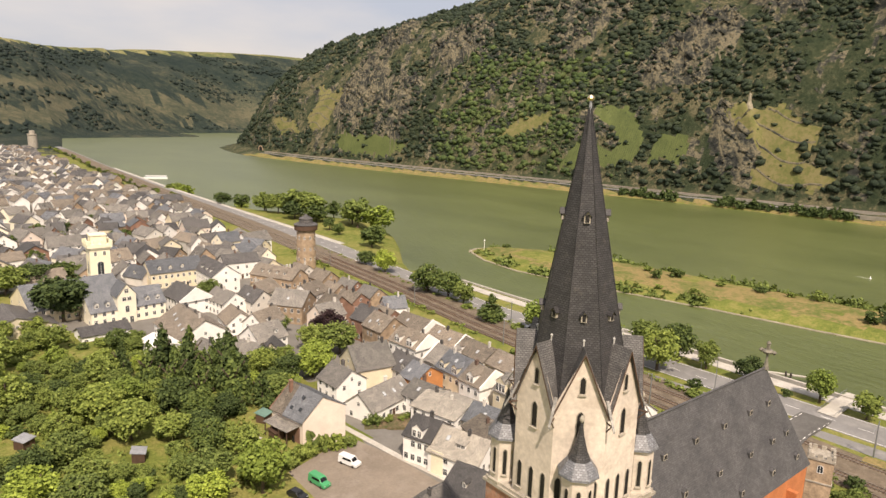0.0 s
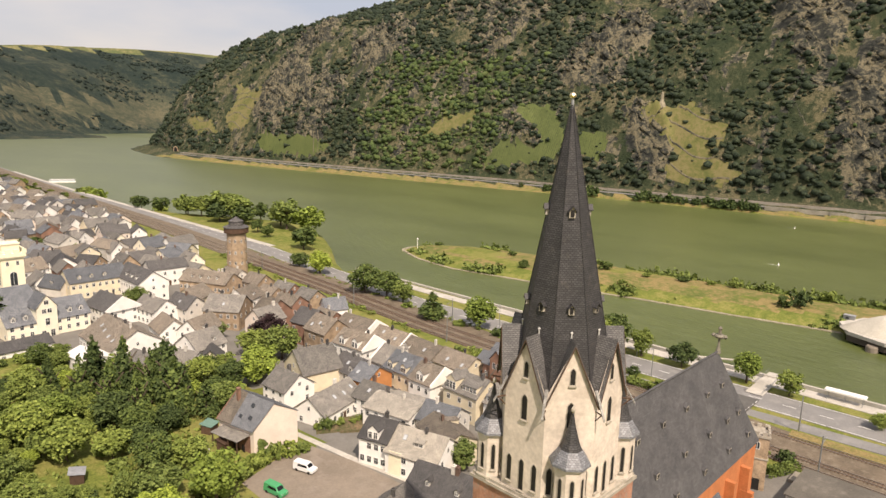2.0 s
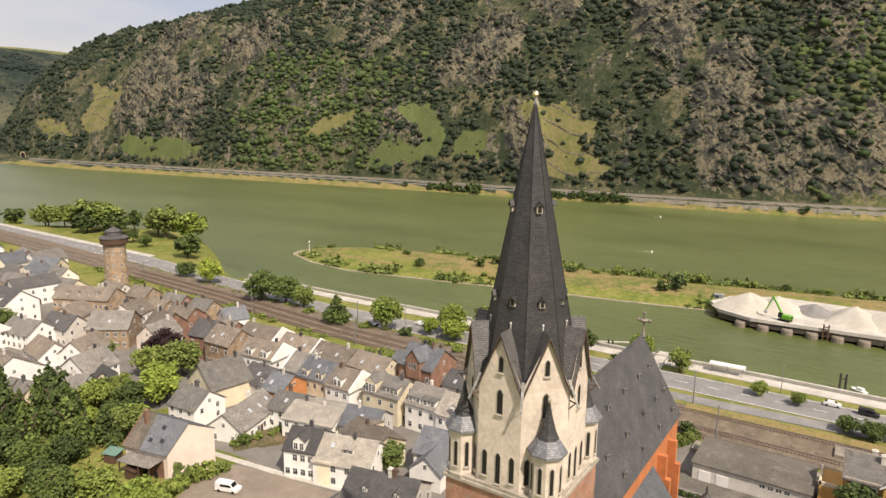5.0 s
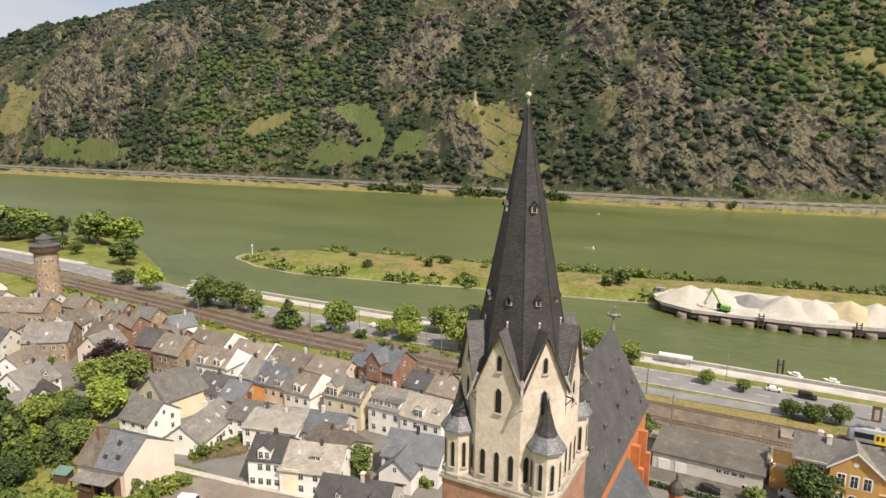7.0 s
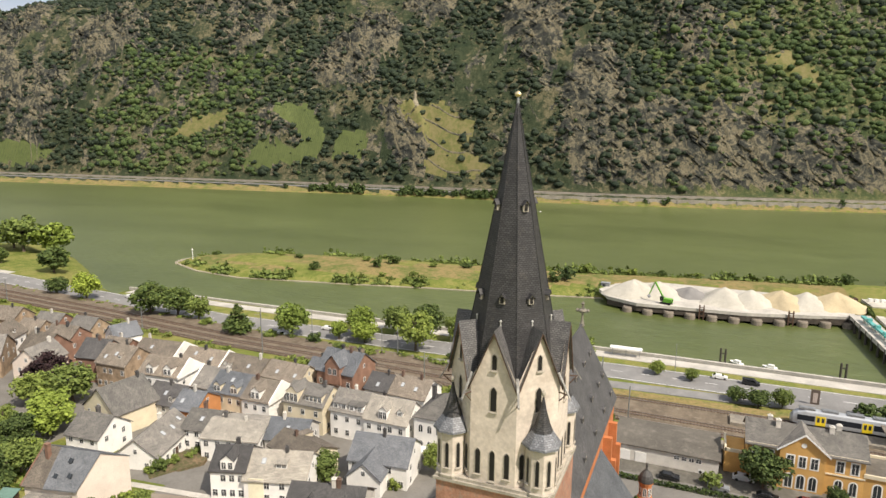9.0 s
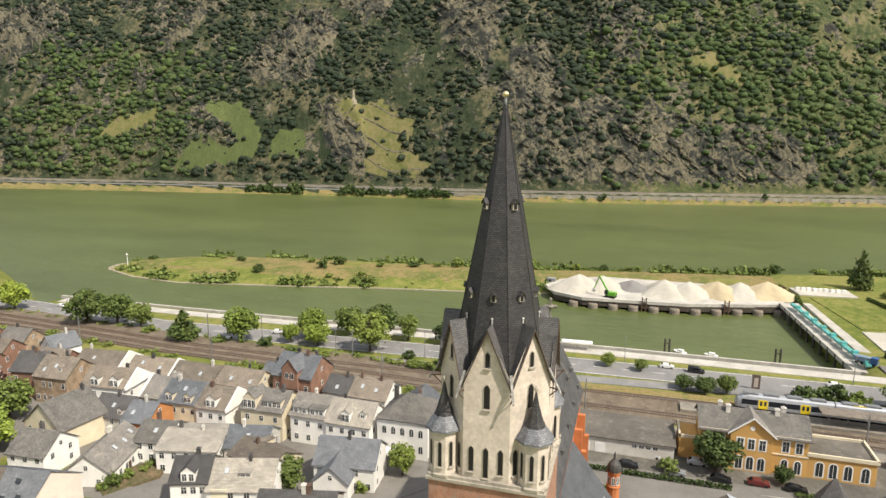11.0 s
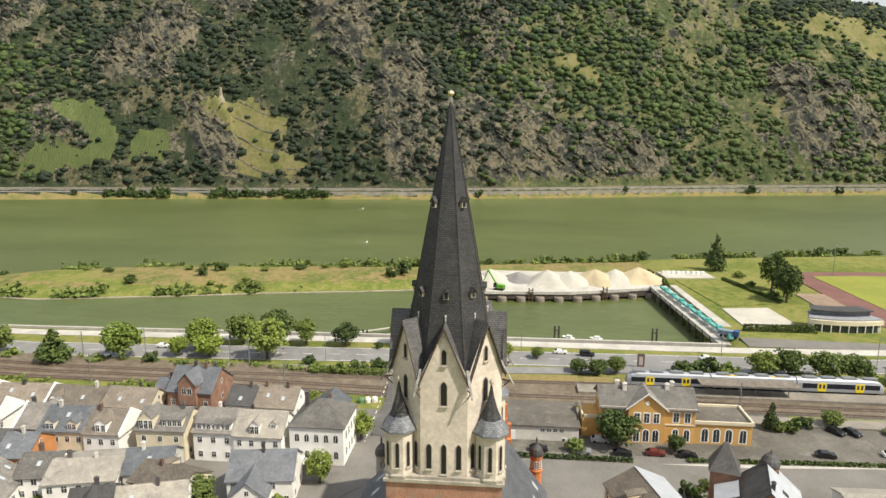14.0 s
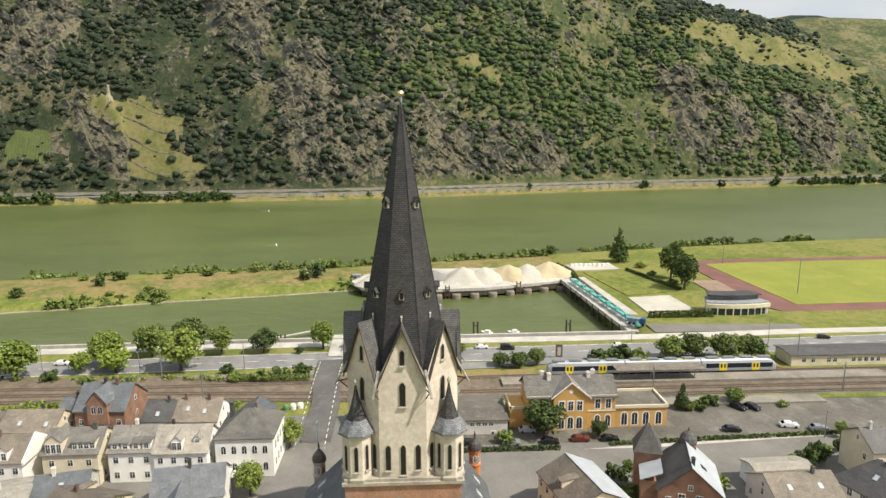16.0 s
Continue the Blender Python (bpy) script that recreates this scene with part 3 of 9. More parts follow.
def strip(name, pts, width, z, material, label, category, thick=0.25, kind="structure"):
    """A road or path along points in plan; z may be a number for each."""
    zs = z if isinstance(z, (list, tuple)) else [z] * len(pts)
    k = Kit()
    rows = []
    for i, (x, y) in enumerate(pts):
        a, b = Vector(pts[max(i - 1, 0)]), Vector(pts[min(i + 1, len(pts) - 1)])
        d = (b - a).normalized()
        nrm = Vector((-d.y, d.x)) * width / 2
        rows.append([(x + nrm.x, y + nrm.y), (x - nrm.x, y - nrm.y)])
    for i in range(len(pts) - 1):
        (a, b), (c, d) = rows[i], rows[i + 1]
        p = [(*b, zs[i] - thick), (*d, zs[i + 1] - thick), (*c, zs[i + 1] - thick), (*a, zs[i] - thick),
             (*b, zs[i]), (*d, zs[i + 1]), (*c, zs[i + 1]), (*a, zs[i])]
        k.solid(p, [(4, 5, 6, 7), (0, 1, 5, 4), (2, 3, 7, 6)] + ([(3, 0, 4, 7)] if i == 0 else []) + ([(1, 2, 6, 5)] if i == len(pts) - 2 else []))
    return alone(name, k, material, label, category, kind)

# ---- roads, railway and banks ----
TOWN = ((cx > np.interp(cy, (40, 120, 150, 232, 300, 1500), (60, 76, 84, 30, 20, 60))) & (cx < 140) & (cy > 40) & (cy < 1500)) | ((cx > 100) & (cx < 146) & (cy < 41) & (cy > -220)) | ((cx > 60) & (cx < 101) & (cy < 41) & (cy > -220))
cover[TOWN & (cover == 0)] = 7
ground_mesh.polygons.foreach_set("material_index", cover)

MAIN_ROAD = [(204, -420), (192, -150), (187.5, -60), (185, 40), (181, 130), (178, 195), (184, 270), (190, 343), (191, 510), (192, 711), (201, 1000), (234, 1640)]
strip("road", MAIN_ROAD, 13.0, -1.1, ASPHALT, "grey two-lane riverside road", "road")
strip("side_road", [(166.5, 230), (167.5, 190), (168.5, 100), (171, 60), (175, 10), (179, -20), (183, -60)], 5.2, -0.75, ASPHALT, "narrow grey side road beside the railway", "road")
strip("promenade", [(206, -420), (203.5, -110), (200.5, -50), (200, 30), (198.5, 100), (195.5, 200), (196, 260)], 5.5, -1.25, CONCRETE, "pale riverside promenade", "path")
strip("promenade", [(199, 345), (200, 510), (201, 711), (209, 1000)], 4.0, -1.3, CONCRETE, "pale riverside promenade", "path")
QUAY = [(205.2, -46), (204.6, 30), (203.2, 100), (200.4, 200), (199.8, 265)]
k = Kit()
for (x0, y0), (x1, y1) in zip(QUAY, QUAY[1:]):
    k.solid([(x0, y0, -10), (x0 + 1.0, y0, -10), (x1 + 1.0, y1, -10), (x1, y1, -10), (x0, y0, -0.75), (x0 + 1.0, y0, -0.75), (x1 + 1.0, y1, -0.75), (x1, y1, -0.75)],
            [(4, 5, 6, 7), (0, 1, 5, 4), (1, 2, 6, 5), (2, 3, 7, 6), (3, 0, 4, 7)])
alone("quay_wall", k, CONCRETE, "long pale concrete quay wall by the water", "wall", "structure")
# stone-laid banks of the island, bare at low water
RUBBLE = surface("bank_stones", (0.34, 0.30, 0.22), 0.95, 0.3, 2.5, 0.4, 0.5, 0.1, stain=(0.22, 0.2, 0.14))
strip("island_bank", [(float(np.interp(y, ISLE_IN_Y, ISLE_IN)) - 0.2, y) for y in range(64, 316, 8)], 2.2, -8.75, RUBBLE, "pale stone edge of the island at the water", "bank", 0.6)
strip("island_bank", [(float(np.interp(y, ISLE_Y, ISLE_OUT)) + 0.2, y) for y in range(-230, 316, 10)], 2.2, -8.8, RUBBLE, "pale stone edge of the island at the water", "bank", 0.6)
strip("island_bank", [(277, 312), (282, 317.4), (289, 319), (297, 317)], 3.2, -8.7, RUBBLE, "pale gravel point of the island", "bank", 0.6)
strip("railway_verge", [(167.6, -78), (166.6, -10), (164.4, 45)], 4.4, 0.2, DRY_GRASS, "dry yellow grass beside the tracks", "verge", 0.5)
# lane markings
k = Kit()
for i, (a, b) in enumerate(zip(MAIN_ROAD[1:8], MAIN_ROAD[2:9])):
    a, b = Vector(a), Vector(b)
    n_ = int((b - a).length / 9)
    for j in range(n_):
        p, q = a.lerp(b, j / n_), a.lerp(b, (j + 0.4) / n_)
        d = (b - a).normalized()
        w = Vector((-d.y, d.x)) * 0.1
        k.face((*(p - w), -1.09), (*(q - w), -1.09), (*(q + w), -1.09), (*(p + w), -1.09))
    for off in (-6.0, 6.0):
        d = (b - a).normalized()
        s_ = Vector((-d.y, d.x))
        p, q = a + s_ * off, b + s_ * off
        w = s_ * 0.1
        k.face((*(p - w), -1.09), (*(q - w), -1.09), (*(q + w), -1.09), (*(p + w), -1.09))
tagged(alone("lane_marking", k, WHITE_PAINT, "white painted lane lines on the road", "road marking"), kind="stuff")
# railway
LINE = [(152, -420), (152, -80), (152.5, 40), (156, 110), (156.5, 170), (162, 240), (165.5, 310), (172, 450), (178, 700), (190, 1000), (215, 1500)]
strip("railway_bed", [(x + 3.5, y) for x, y in LINE], 18.0, 0.1, BALLAST, "brown ballast bed of the railway", "railway", 0.4)


def along(line, off):
    out = []
    for i, p in enumerate(line):
        a, b = Vector(line[max(i - 1, 0)]), Vector(line[min(i + 1, len(line) - 1)])
        d = (b - a).normalized()
        out.append((p[0] + d.y * off, p[1] - d.x * off))
    return out


LOOP = [(163, -420), (163, 0), (161.5, 60)] + along(LINE, 4.5)[3:]
for no, line in enumerate((along(LINE, -4.4), LINE, LOOP)):
    track = thing("track", "pair of worn steel rails on sleepers in ballast", "railway track", group="railway tracks")
    for off in (-0.75, 0.75):
        k = Kit()
        pts = along(line, off)
        for (x0, y0), (x1, y1) in zip(pts[:9], pts[1:10]):
            k.solid([(x0 - 0.06, y0, 0.12), (x0 + 0.06, y0, 0.12), (x1 + 0.06, y1, 0.12), (x1 - 0.06, y1, 0.12), (x0 - 0.06, y0, 0.36), (x0 + 0.06, y0, 0.36), (x1 + 0.06, y1, 0.36), (x1 - 0.06, y1, 0.36)],
                    [(4, 5, 6, 7), (0, 4, 7, 3), (1, 2, 6, 5)])
        part("rail", k, RAIL_STEEL, track)
    vs, fs = [], []
    for (x0, y0), (x1, y1) in zip(line[:6], line[1:7]):
        L = math.hypot(x1 - x0, y1 - y0)
        for j in range(int(L / 0.8)):
            t = j * 0.8 / L
            x, y = x0 + (x1 - x0) * t, y0 + (y1 - y0) * t
            if -140 < y < 320:
                i = len(vs)
                vs += [(x + a, y + b, z) for z in (0.08, 0.2) for a, b in ((-1.3, -0.13), (1.3, -0.13), (1.3, 0.13), (-1.3, 0.13))]
                fs += [(i + 4, i + 5, i + 6, i + 7), (i, i + 1, i + 5, i + 4), (i + 2, i + 3, i + 7, i + 6), (i + 1, i + 2, i + 6, i + 5), (i + 3, i, i + 4, i + 7)]
    sl = part("sleeper_bed", sheet("sleeper_bed", vs, fs, WOOD_DARK), None, track, "dark sleepers")
    sl["kind"] = "stuff"
# crossing street from the town over the railway
strip("crossing_road", [(104, 60), (124, 59), (147, 59), (165, 61), (182, 62)], 7.6, [0.35, 0.12, 0.42, 0.42, -0.7], DARK_ASPHALT, "asphalt level crossing road over the tracks", "road", 0.5)
k = Kit()
for x0 in np.arange(112, 182, 3.2):
    z = float(np.interp(x0, (104, 124, 147, 165, 182), (0.35, 0.12, 0.42, 0.42, -0.7))) + 0.02
    for y in (56.0, 62.9):
        k.box(x0, y + (x0 - 112) * 0.03, z, 1.6, 0.16, 0.02)
tagged(alone("crossing_marking", k, WHITE_PAINT, "white dashed edge lines of the crossing road", "road marking"), kind="stuff")
PLATFORM_PAVING = surface("platform_paving", (0.25, 0.225, 0.19), 0.95, 0.12, 2, 0.3, 0.1, 0.01, stain=(0.33, 0.29, 0.22))
# street past the houses, and the car park below the church
strip("street", [(71, 150), (75, 130), (79, 105), (83, 88), (90, 72), (104, 62)], 6.0, [2.35, 2.2, 2.0, 1.75, 1.4, 0.6], STREET, "sloping brown-grey village street", "road", 0.6)
strip("sidewalk", [(67.4, 150), (71.3, 129), (75.2, 104), (79.3, 86)], 1.5, [2.6, 2.45, 2.2, 1.95], CONCRETE, "pale pavement along the street", "pavement", 0.6)
k = Kit().prism([(40, 62), (77, 70), (73.2, 104), (69.8, 118), (47, 110), (42, 100)], 1.5, 3.2)
alone("car_park", k, surface("brown_asphalt", (0.235, 0.195, 0.155), 0.95, 0.1, 2, 0.2, 0.1, 0.01, stain=(0.27, 0.23, 0.19)), "brownish asphalt car park below the church", "car park", "structure")
strip("station_street", [(111, 45), (112.5, 0), (116.5, -50), (120, -110), (128, -220)], 8.5, 0.18, DARK_ASPHALT, "dark grey station street", "road", 0.4)
k = Kit().prism([(121, 40), (128, 40), (135, 12), (133, -28), (147, -30), (147, -120), (125, -118), (121, -20)], 0.0, 0.2)
alone("forecourt", k, surface("worn_asphalt", (0.142, 0.132, 0.112), 0.95, 0.06, 1.5, 0.35, 0.1, 0.01, stain=(0.20, 0.185, 0.16)), "paved station forecourt and parking strip", "pavement", "structure")
k = Kit().prism([(155.2, 10), (160.6, 10), (160.6, -105), (155.2, -105)], 0.0, 0.85)
alone("platform", k, PLATFORM_PAVING, "raised concrete station platform", "platform", "structure")
k = Kit().prism([(139.5, 38), (144.2, 38), (144.2, -75), (139.5, -75)], 0.0, 0.7)
alone("platform", k, PLATFORM_PAVING, "raised concrete station platform", "platform", "structure")
# far bank: road with its long wall, railway shelf
FARY = [-700, -395, -234, -100, -14, 120, 306, 453, 580, 811, 1000, 1170, 1380]
shelf = lambda y: 24 * float(np.interp(y, (430, 600), (0.2, 0.8)))
far_line = lambda off: [(float(far_bank(y)) + shelf(y) + off - 24, y) for y in FARY]
strip("far_road", far_line(29), 8.5, -1.75, ASPHALT, "road along the far bank", "road", 0.6)
k = Kit()
pts = [(float(far_bank(y)) + shelf(y) - 0.6, y) for y in np.arange(-700, 231, 30)]
for (x0, y0), (x1, y1) in zip(pts, pts[1:]):
    k.solid([(x0, y0, -7), (x0 + 0.8, y0, -7), (x1 + 0.8, y1, -7), (x1, y1, -7), (x0, y0, -0.9), (x0 + 0.8, y0, -0.9), (x1 + 0.8, y1, -0.9), (x1, y1, -0.9)],
            [(4, 5, 6, 7), (0, 3, 7, 4), (1, 5, 6, 2)])
    k.box(x0 - 0.3, y0, -7, 1.0, 1.2, 6.3)
alone("river_wall", k, surface("river_wall_stone", (0.34, 0.31, 0.26), 0.95, 0.1, 1.5, 0.3, 0.4, 0.1, stain=(0.25, 0.23, 0.19)), "long grey masonry wall below the far road", "wall", "structure")
k = Kit()
pts = [(float(far_bank(y)) + shelf(y) + 13, y) for y in np.arange(-700, 1381, 40)]
for (x0, y0), (x1, y1) in zip(pts, pts[1:]):
    k.solid([(x0, y0, -2.5), (x0 + 0.8, y0, -2.5), (x1 + 0.8, y1, -2.5), (x1, y1, -2.5), (x0, y0, 1.9), (x0 + 0.8, y0, 1.9), (x1 + 0.8, y1, 1.9), (x1, y1, 1.9)],
            [(4, 5, 6, 7), (0, 3, 7, 4), (1, 5, 6, 2)])
alone("railway_wall", k, bpy.data.materials["river_wall_stone"], "low grey-brown retaining wall under the far railway", "wall", "structure")
strip("far_railway", far_line(43), 7.0, 1.6, BALLAST, "brown railway shelf along the far bank", "railway", 0.6)
for tx, ty in ((604.5, 1418), (622, 1444)):
    k = Kit()
    for i in range(9):
        a0, a1 = math.pi * i / 9, math.pi * (i + 1) / 9
        k.face((4 * math.cos(a0), 0, 5 + 4 * math.sin(a0)), (4 * math.cos(a1), 0, 5 + 4 * math.sin(a1)), (6 * math.cos(a1), 0, 5 + 6.5 * math.sin(a1)), (6 * math.cos(a0), 0, 5 + 6.5 * math.sin(a0)))
    k.box(-5, 0.5, 0, 2, 1, 5).box(5, 0.5, 0, 2, 1, 5)
    tn = thing("tunnel_portal", "dark railway tunnel mouth in a brown stone portal", "tunnel", pose(tx, ty, 1.5, 0, 0, -60), "tunnel portals")
    part("arch", k, PLASTER["stone"], tn)
    # near-black sheet and block stand for the shade inside the tunnel
    kk = Kit().face(*[(4 * math.cos(math.pi * i / 9), 0.05, 5 + 4 * math.sin(math.pi * i / 9)) for i in range(10)]).box(0, 0.6, 0, 8, 1.0, 5)
    part("mouth", kk, DARK, tn, "dark tunnel mouth")

# markings and kerbs of the station street, garden bed by the long white house
k = Kit()
for i in range(34):
    y = 40 - 6.0 * i
    k.box(float(np.interp(-y, (-45, 0, 50, 110, 220), (111, 112.5, 116.5, 120, 128))), y, 0.185, 0.16, 2.6, 0.012)
tagged(alone("street_marking", k, WHITE_PAINT, "white dashed centre line of the station street", "road marking"), kind="stuff")
strip("sidewalk", [(111.6, -28), (112.6, -40), (113.6, -54)], 3.4, 0.3, CONCRETE, "pale paved yard beside the station street", "pavement", 0.3)
strip("station_kerb", [(115.8, 40), (117.2, 0), (121.2, -50), (124.6, -110)], 1.4, 0.26, CONCRETE, "pale kerb and pavement of the station street", "pavement", 0.3)
k = Kit().prism([(75.5, 120.5), (79.5, 127.0), (88.0, 122.0), (90.5, 117.5), (85.0, 115.2)], 1.2, 2.25)
alone("garden_bed", k, land("garden_soil", [(0.38, (0.06, 0.085, 0.025)), (0.5, (0.15, 0.12, 0.07)), (0.6, (0.26, 0.18, 0.11)), (0.7, (0.08, 0.1, 0.03))], (0.25, 1.2), 0.6, 0.2), "small garden with soil beds and low plants", "garden", "structure")

# ---- the church ----
PALE_LEAD = surface("pale_lead", (0.52, 0.51, 0.49), 0.5, 0.8, 5, 0.25, 0.1, 0.01)
CX, CY = 46.6, 36.75
church = thing("church", "gothic church with cream plastered octagonal tower and dark slate spire", "church", pose(CX, CY, 0))


def octagon(ap, z=None, turn=22.5):
    r = ap / math.cos(math.pi / 8)
    return [(r * math.cos(radians(turn + 45 * k)), r * math.sin(radians(turn + 45 * k))) for k in range(8)]


def lancet(w, h, deep=0.35, arch=1.2):
    """Outline for the stone surround and painted shade sheet of a pointed opening that faces -y, foot at the origin."""
    pts = [(-w / 2, 0), (w / 2, 0), (w / 2, h - w * arch * 0.6), (w * 0.3, h - w * arch * 0.22), (0, h), (-w * 0.3, h - w * arch * 0.22), (-w / 2, h - w * arch * 0.6)]
    return pts


def opening(w, h, rim=0.07):
    pts = lancet(w, h)
    k = Kit()
    big = [(x * (1 + 2 * rim / w), (z + 0.0) * (1 + rim / h) if z > 0 else -rim) for x, z in pts]
    n = len(pts)
    for i in range(n):
        j = (i + 1) % n
        a, b, c, d = pts[i], pts[j], big[j], big[i]
        k.face((d[0], -0.05, d[1]), (c[0], -0.05, c[1]), (b[0], -0.05, b[1]), (a[0], -0.05, a[1]))
        k.face((c[0], -0.05, c[1]), (d[0], -0.05, d[1]), (d[0], 0.02, d[1]), (c[0], 0.02, c[1]))
    k.box(0, -0.08, -rim - 0.1, w + 4 * rim, 0.24, 0.1)
    # no louvre blades: one near-black sheet paints the shade inside the opening
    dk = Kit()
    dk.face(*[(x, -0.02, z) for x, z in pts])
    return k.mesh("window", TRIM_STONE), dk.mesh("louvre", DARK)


OPEN_CACHE = {}


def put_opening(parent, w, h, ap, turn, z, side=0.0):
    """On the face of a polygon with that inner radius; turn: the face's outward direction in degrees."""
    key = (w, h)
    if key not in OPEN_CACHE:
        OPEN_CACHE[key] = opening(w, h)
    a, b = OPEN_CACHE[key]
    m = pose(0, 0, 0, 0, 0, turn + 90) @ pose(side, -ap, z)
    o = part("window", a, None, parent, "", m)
    part("louvre", b, None, o, "flat dark sheet painted as the shade in the opening")


EAVE, BELFRY, APEX, TIP = 49.9, 39.6, 54.95, 75.6
AP = 5.5
k = Kit()
# octagon drum with a gable on each face
for i in range(8):
    (x0, y0), (x1, y1) = octagon(AP)[i - 1], octagon(AP)[i]
    xm, ym = (x0 + x1) / 2, (y0 + y1) / 2
    k.face((x0, y0, BELFRY), (x1, y1, BELFRY), (x1, y1, EAVE), (xm, ym, APEX - 0.35), (x0, y0, EAVE))
drum = part("belfry", k.weld(), TOWER_PLASTER, church, "cream lime-plastered octagon with gables")
# gable roofs run back into the spire

SPIRE_AP = lambda z: max(0.02, (TIP + 0.3 - z) * 0.178)
for i in range(8):
    k, copings = Kit(), Kit()
    (x0, y0), (x1, y1) = octagon(AP + 0.35)[i - 1], octagon(AP + 0.35)[i]
    xm, ym = (x0 + x1) / 2, (y0 + y1) / 2
    inner = SPIRE_AP(APEX) - 0.5
    nx_, ny_ = Vector((xm, ym)).normalized()
    top, back = (xm, ym, APEX), (nx_ * inner, ny_ * inner, APEX)
    c0, c1 = Vector((x0, y0)) * 0.80, Vector((x1, y1)) * 0.80
    lo = EAVE - 0.75
    for (xa, ya), cc, flip in (((x0, y0), c0, False), ((x1, y1), c1, True)):
        q = [(xa, ya, lo), top, back, (cc.x, cc.y, lo + 0.6)]
        k.face(*(q if flip else q[::-1]))
        # thick verge
        d = Vector((nx_, ny_, 0)) * 0.0
        e = Vector((0, 0, -0.28))
        k.face((xa, ya, lo), (xa, ya, lo - 0.28), (top[0], top[1], top[2] - 0.28), top)
        a_, b_ = Vector((xa, ya, lo - 0.2)), Vector((top[0], top[1], top[2] - 0.24))
        copings.bar(a_, b_, 0.06, 4)
    # lightened slate here paints the sheen on the gable slopes
    part("gable_roof", k, LIT_GABLE_SLATE, church, "steep slate gable roof, colour lightened for sky sheen")
    part("bargeboard", copings, WOOD_DARK, church, "thin brown board under the verge")
    k = Kit().bar((nx_ * 3.9, ny_ * 3.9, APEX - 0.1), (nx_ * 3.9, ny_ * 3.9, APEX + 0.55), 0.07, 6).ring(nx_ * 3.9, ny_ * 3.9, [(APEX + 0.3, 0.05), (APEX + 0.42, 0.14), (APEX + 0.55, 0.05)], 6)
    part("gable_finial", k, PALE_LEAD, church, "small pale lead finial")
# gutter spouts at the eight valleys
WORN_LEAD = surface("worn_lead", (0.33, 0.315, 0.29), 0.6, 1.5, 6, 0.5, 0.2, 0.02)
for i in range(8):
    x0, y0 = octagon(AP)[i]
    u = Vector((x0, y0, 0)).normalized()
    v = Vector((-u.y, u.x, 0)) * 0.15
    p0, p1 = Vector((x0, y0, EAVE + 0.5)) - u * 0.15, Vector((x0, y0, EAVE - 1.75)) + u * 1.25
    up = Vector((0, 0, 0.16))
    sp = Kit().solid([tuple(q) for q in (p0 - v, p0 + v, p1 + v * 0.6, p1 - v * 0.6, p0 - v + up, p0 + v + up, p1 + v * 0.6 + up, p1 - v * 0.6 + up)], [(3, 2, 1, 0), (4, 5, 6, 7), (0, 1, 5, 4), (1, 2, 6, 5), (2, 3, 7, 6), (3, 0, 4, 7)])
    spt = part("spout", sp, WORN_LEAD, church, "weathered grey lead gutter spout")
    w0 = Vector((x0, y0, EAVE - 1.3))
    part("bracket", Kit().bar(tuple(w0 - u * 0.1), tuple(w0 + u * 0.9), 0.07, 5).bar(tuple(w0 - Vector((0, 0, 0.9)) - u * 0.05), tuple(w0 + u * 0.8), 0.06, 5), WOOD_DARK, spt)
# spire, which leans a little to the west
def leaned(k):
    k.v = [(x - 0.044 * max(z - 52, 0), y - 0.0085 * max(z - 52, 0), z) for x, y, z in k.v]
    return k


k = Kit()
zs = [46.6, 50, 54, 58, 62, 66, 70, 73, TIP]
i0 = len(k.v)
k.ring(0, 0, [(z, SPIRE_AP(z) / math.cos(math.pi / 8)) for z in zs], 8, 22.5, False)
spire = part("spire", leaned(k), SPIRE_SLATE, church, "tall dark slate spire in courses")
for i in range(8):
    k = Kit()
    a = radians(22.5 + 45 * i)
    for z0, z1 in zip(zs[1:-1], zs[2:]):
        r0, r1 = SPIRE_AP(z0) / math.cos(math.pi / 8) + 0.01, SPIRE_AP(z1) / math.cos(math.pi / 8) + 0.01
        k.bar((r0 * math.cos(a), r0 * math.sin(a), z0), (r1 * math.cos(a), r1 * math.sin(a), z1), 0.055, 4)
    part("hip_ridge", leaned(k.weld()), SPIRE_SLATE, spire)
k = Kit().ring(0, 0, [(TIP - 0.6, 0.16), (TIP + 0.2, 0.12), (TIP + 0.55, 0.1)], 8)
part("finial_stem", leaned(k), LEAD, spire)
k = Kit().ring(0, 0, [(TIP + 0.4, 0.05), (TIP + 0.5, 0.24), (TIP + 0.68, 0.34), (TIP + 0.86, 0.24), (TIP + 0.98, 0.05)], 12)
part("gilt_ball", leaned(k), GILT, spire, "gilded ball on the tip")


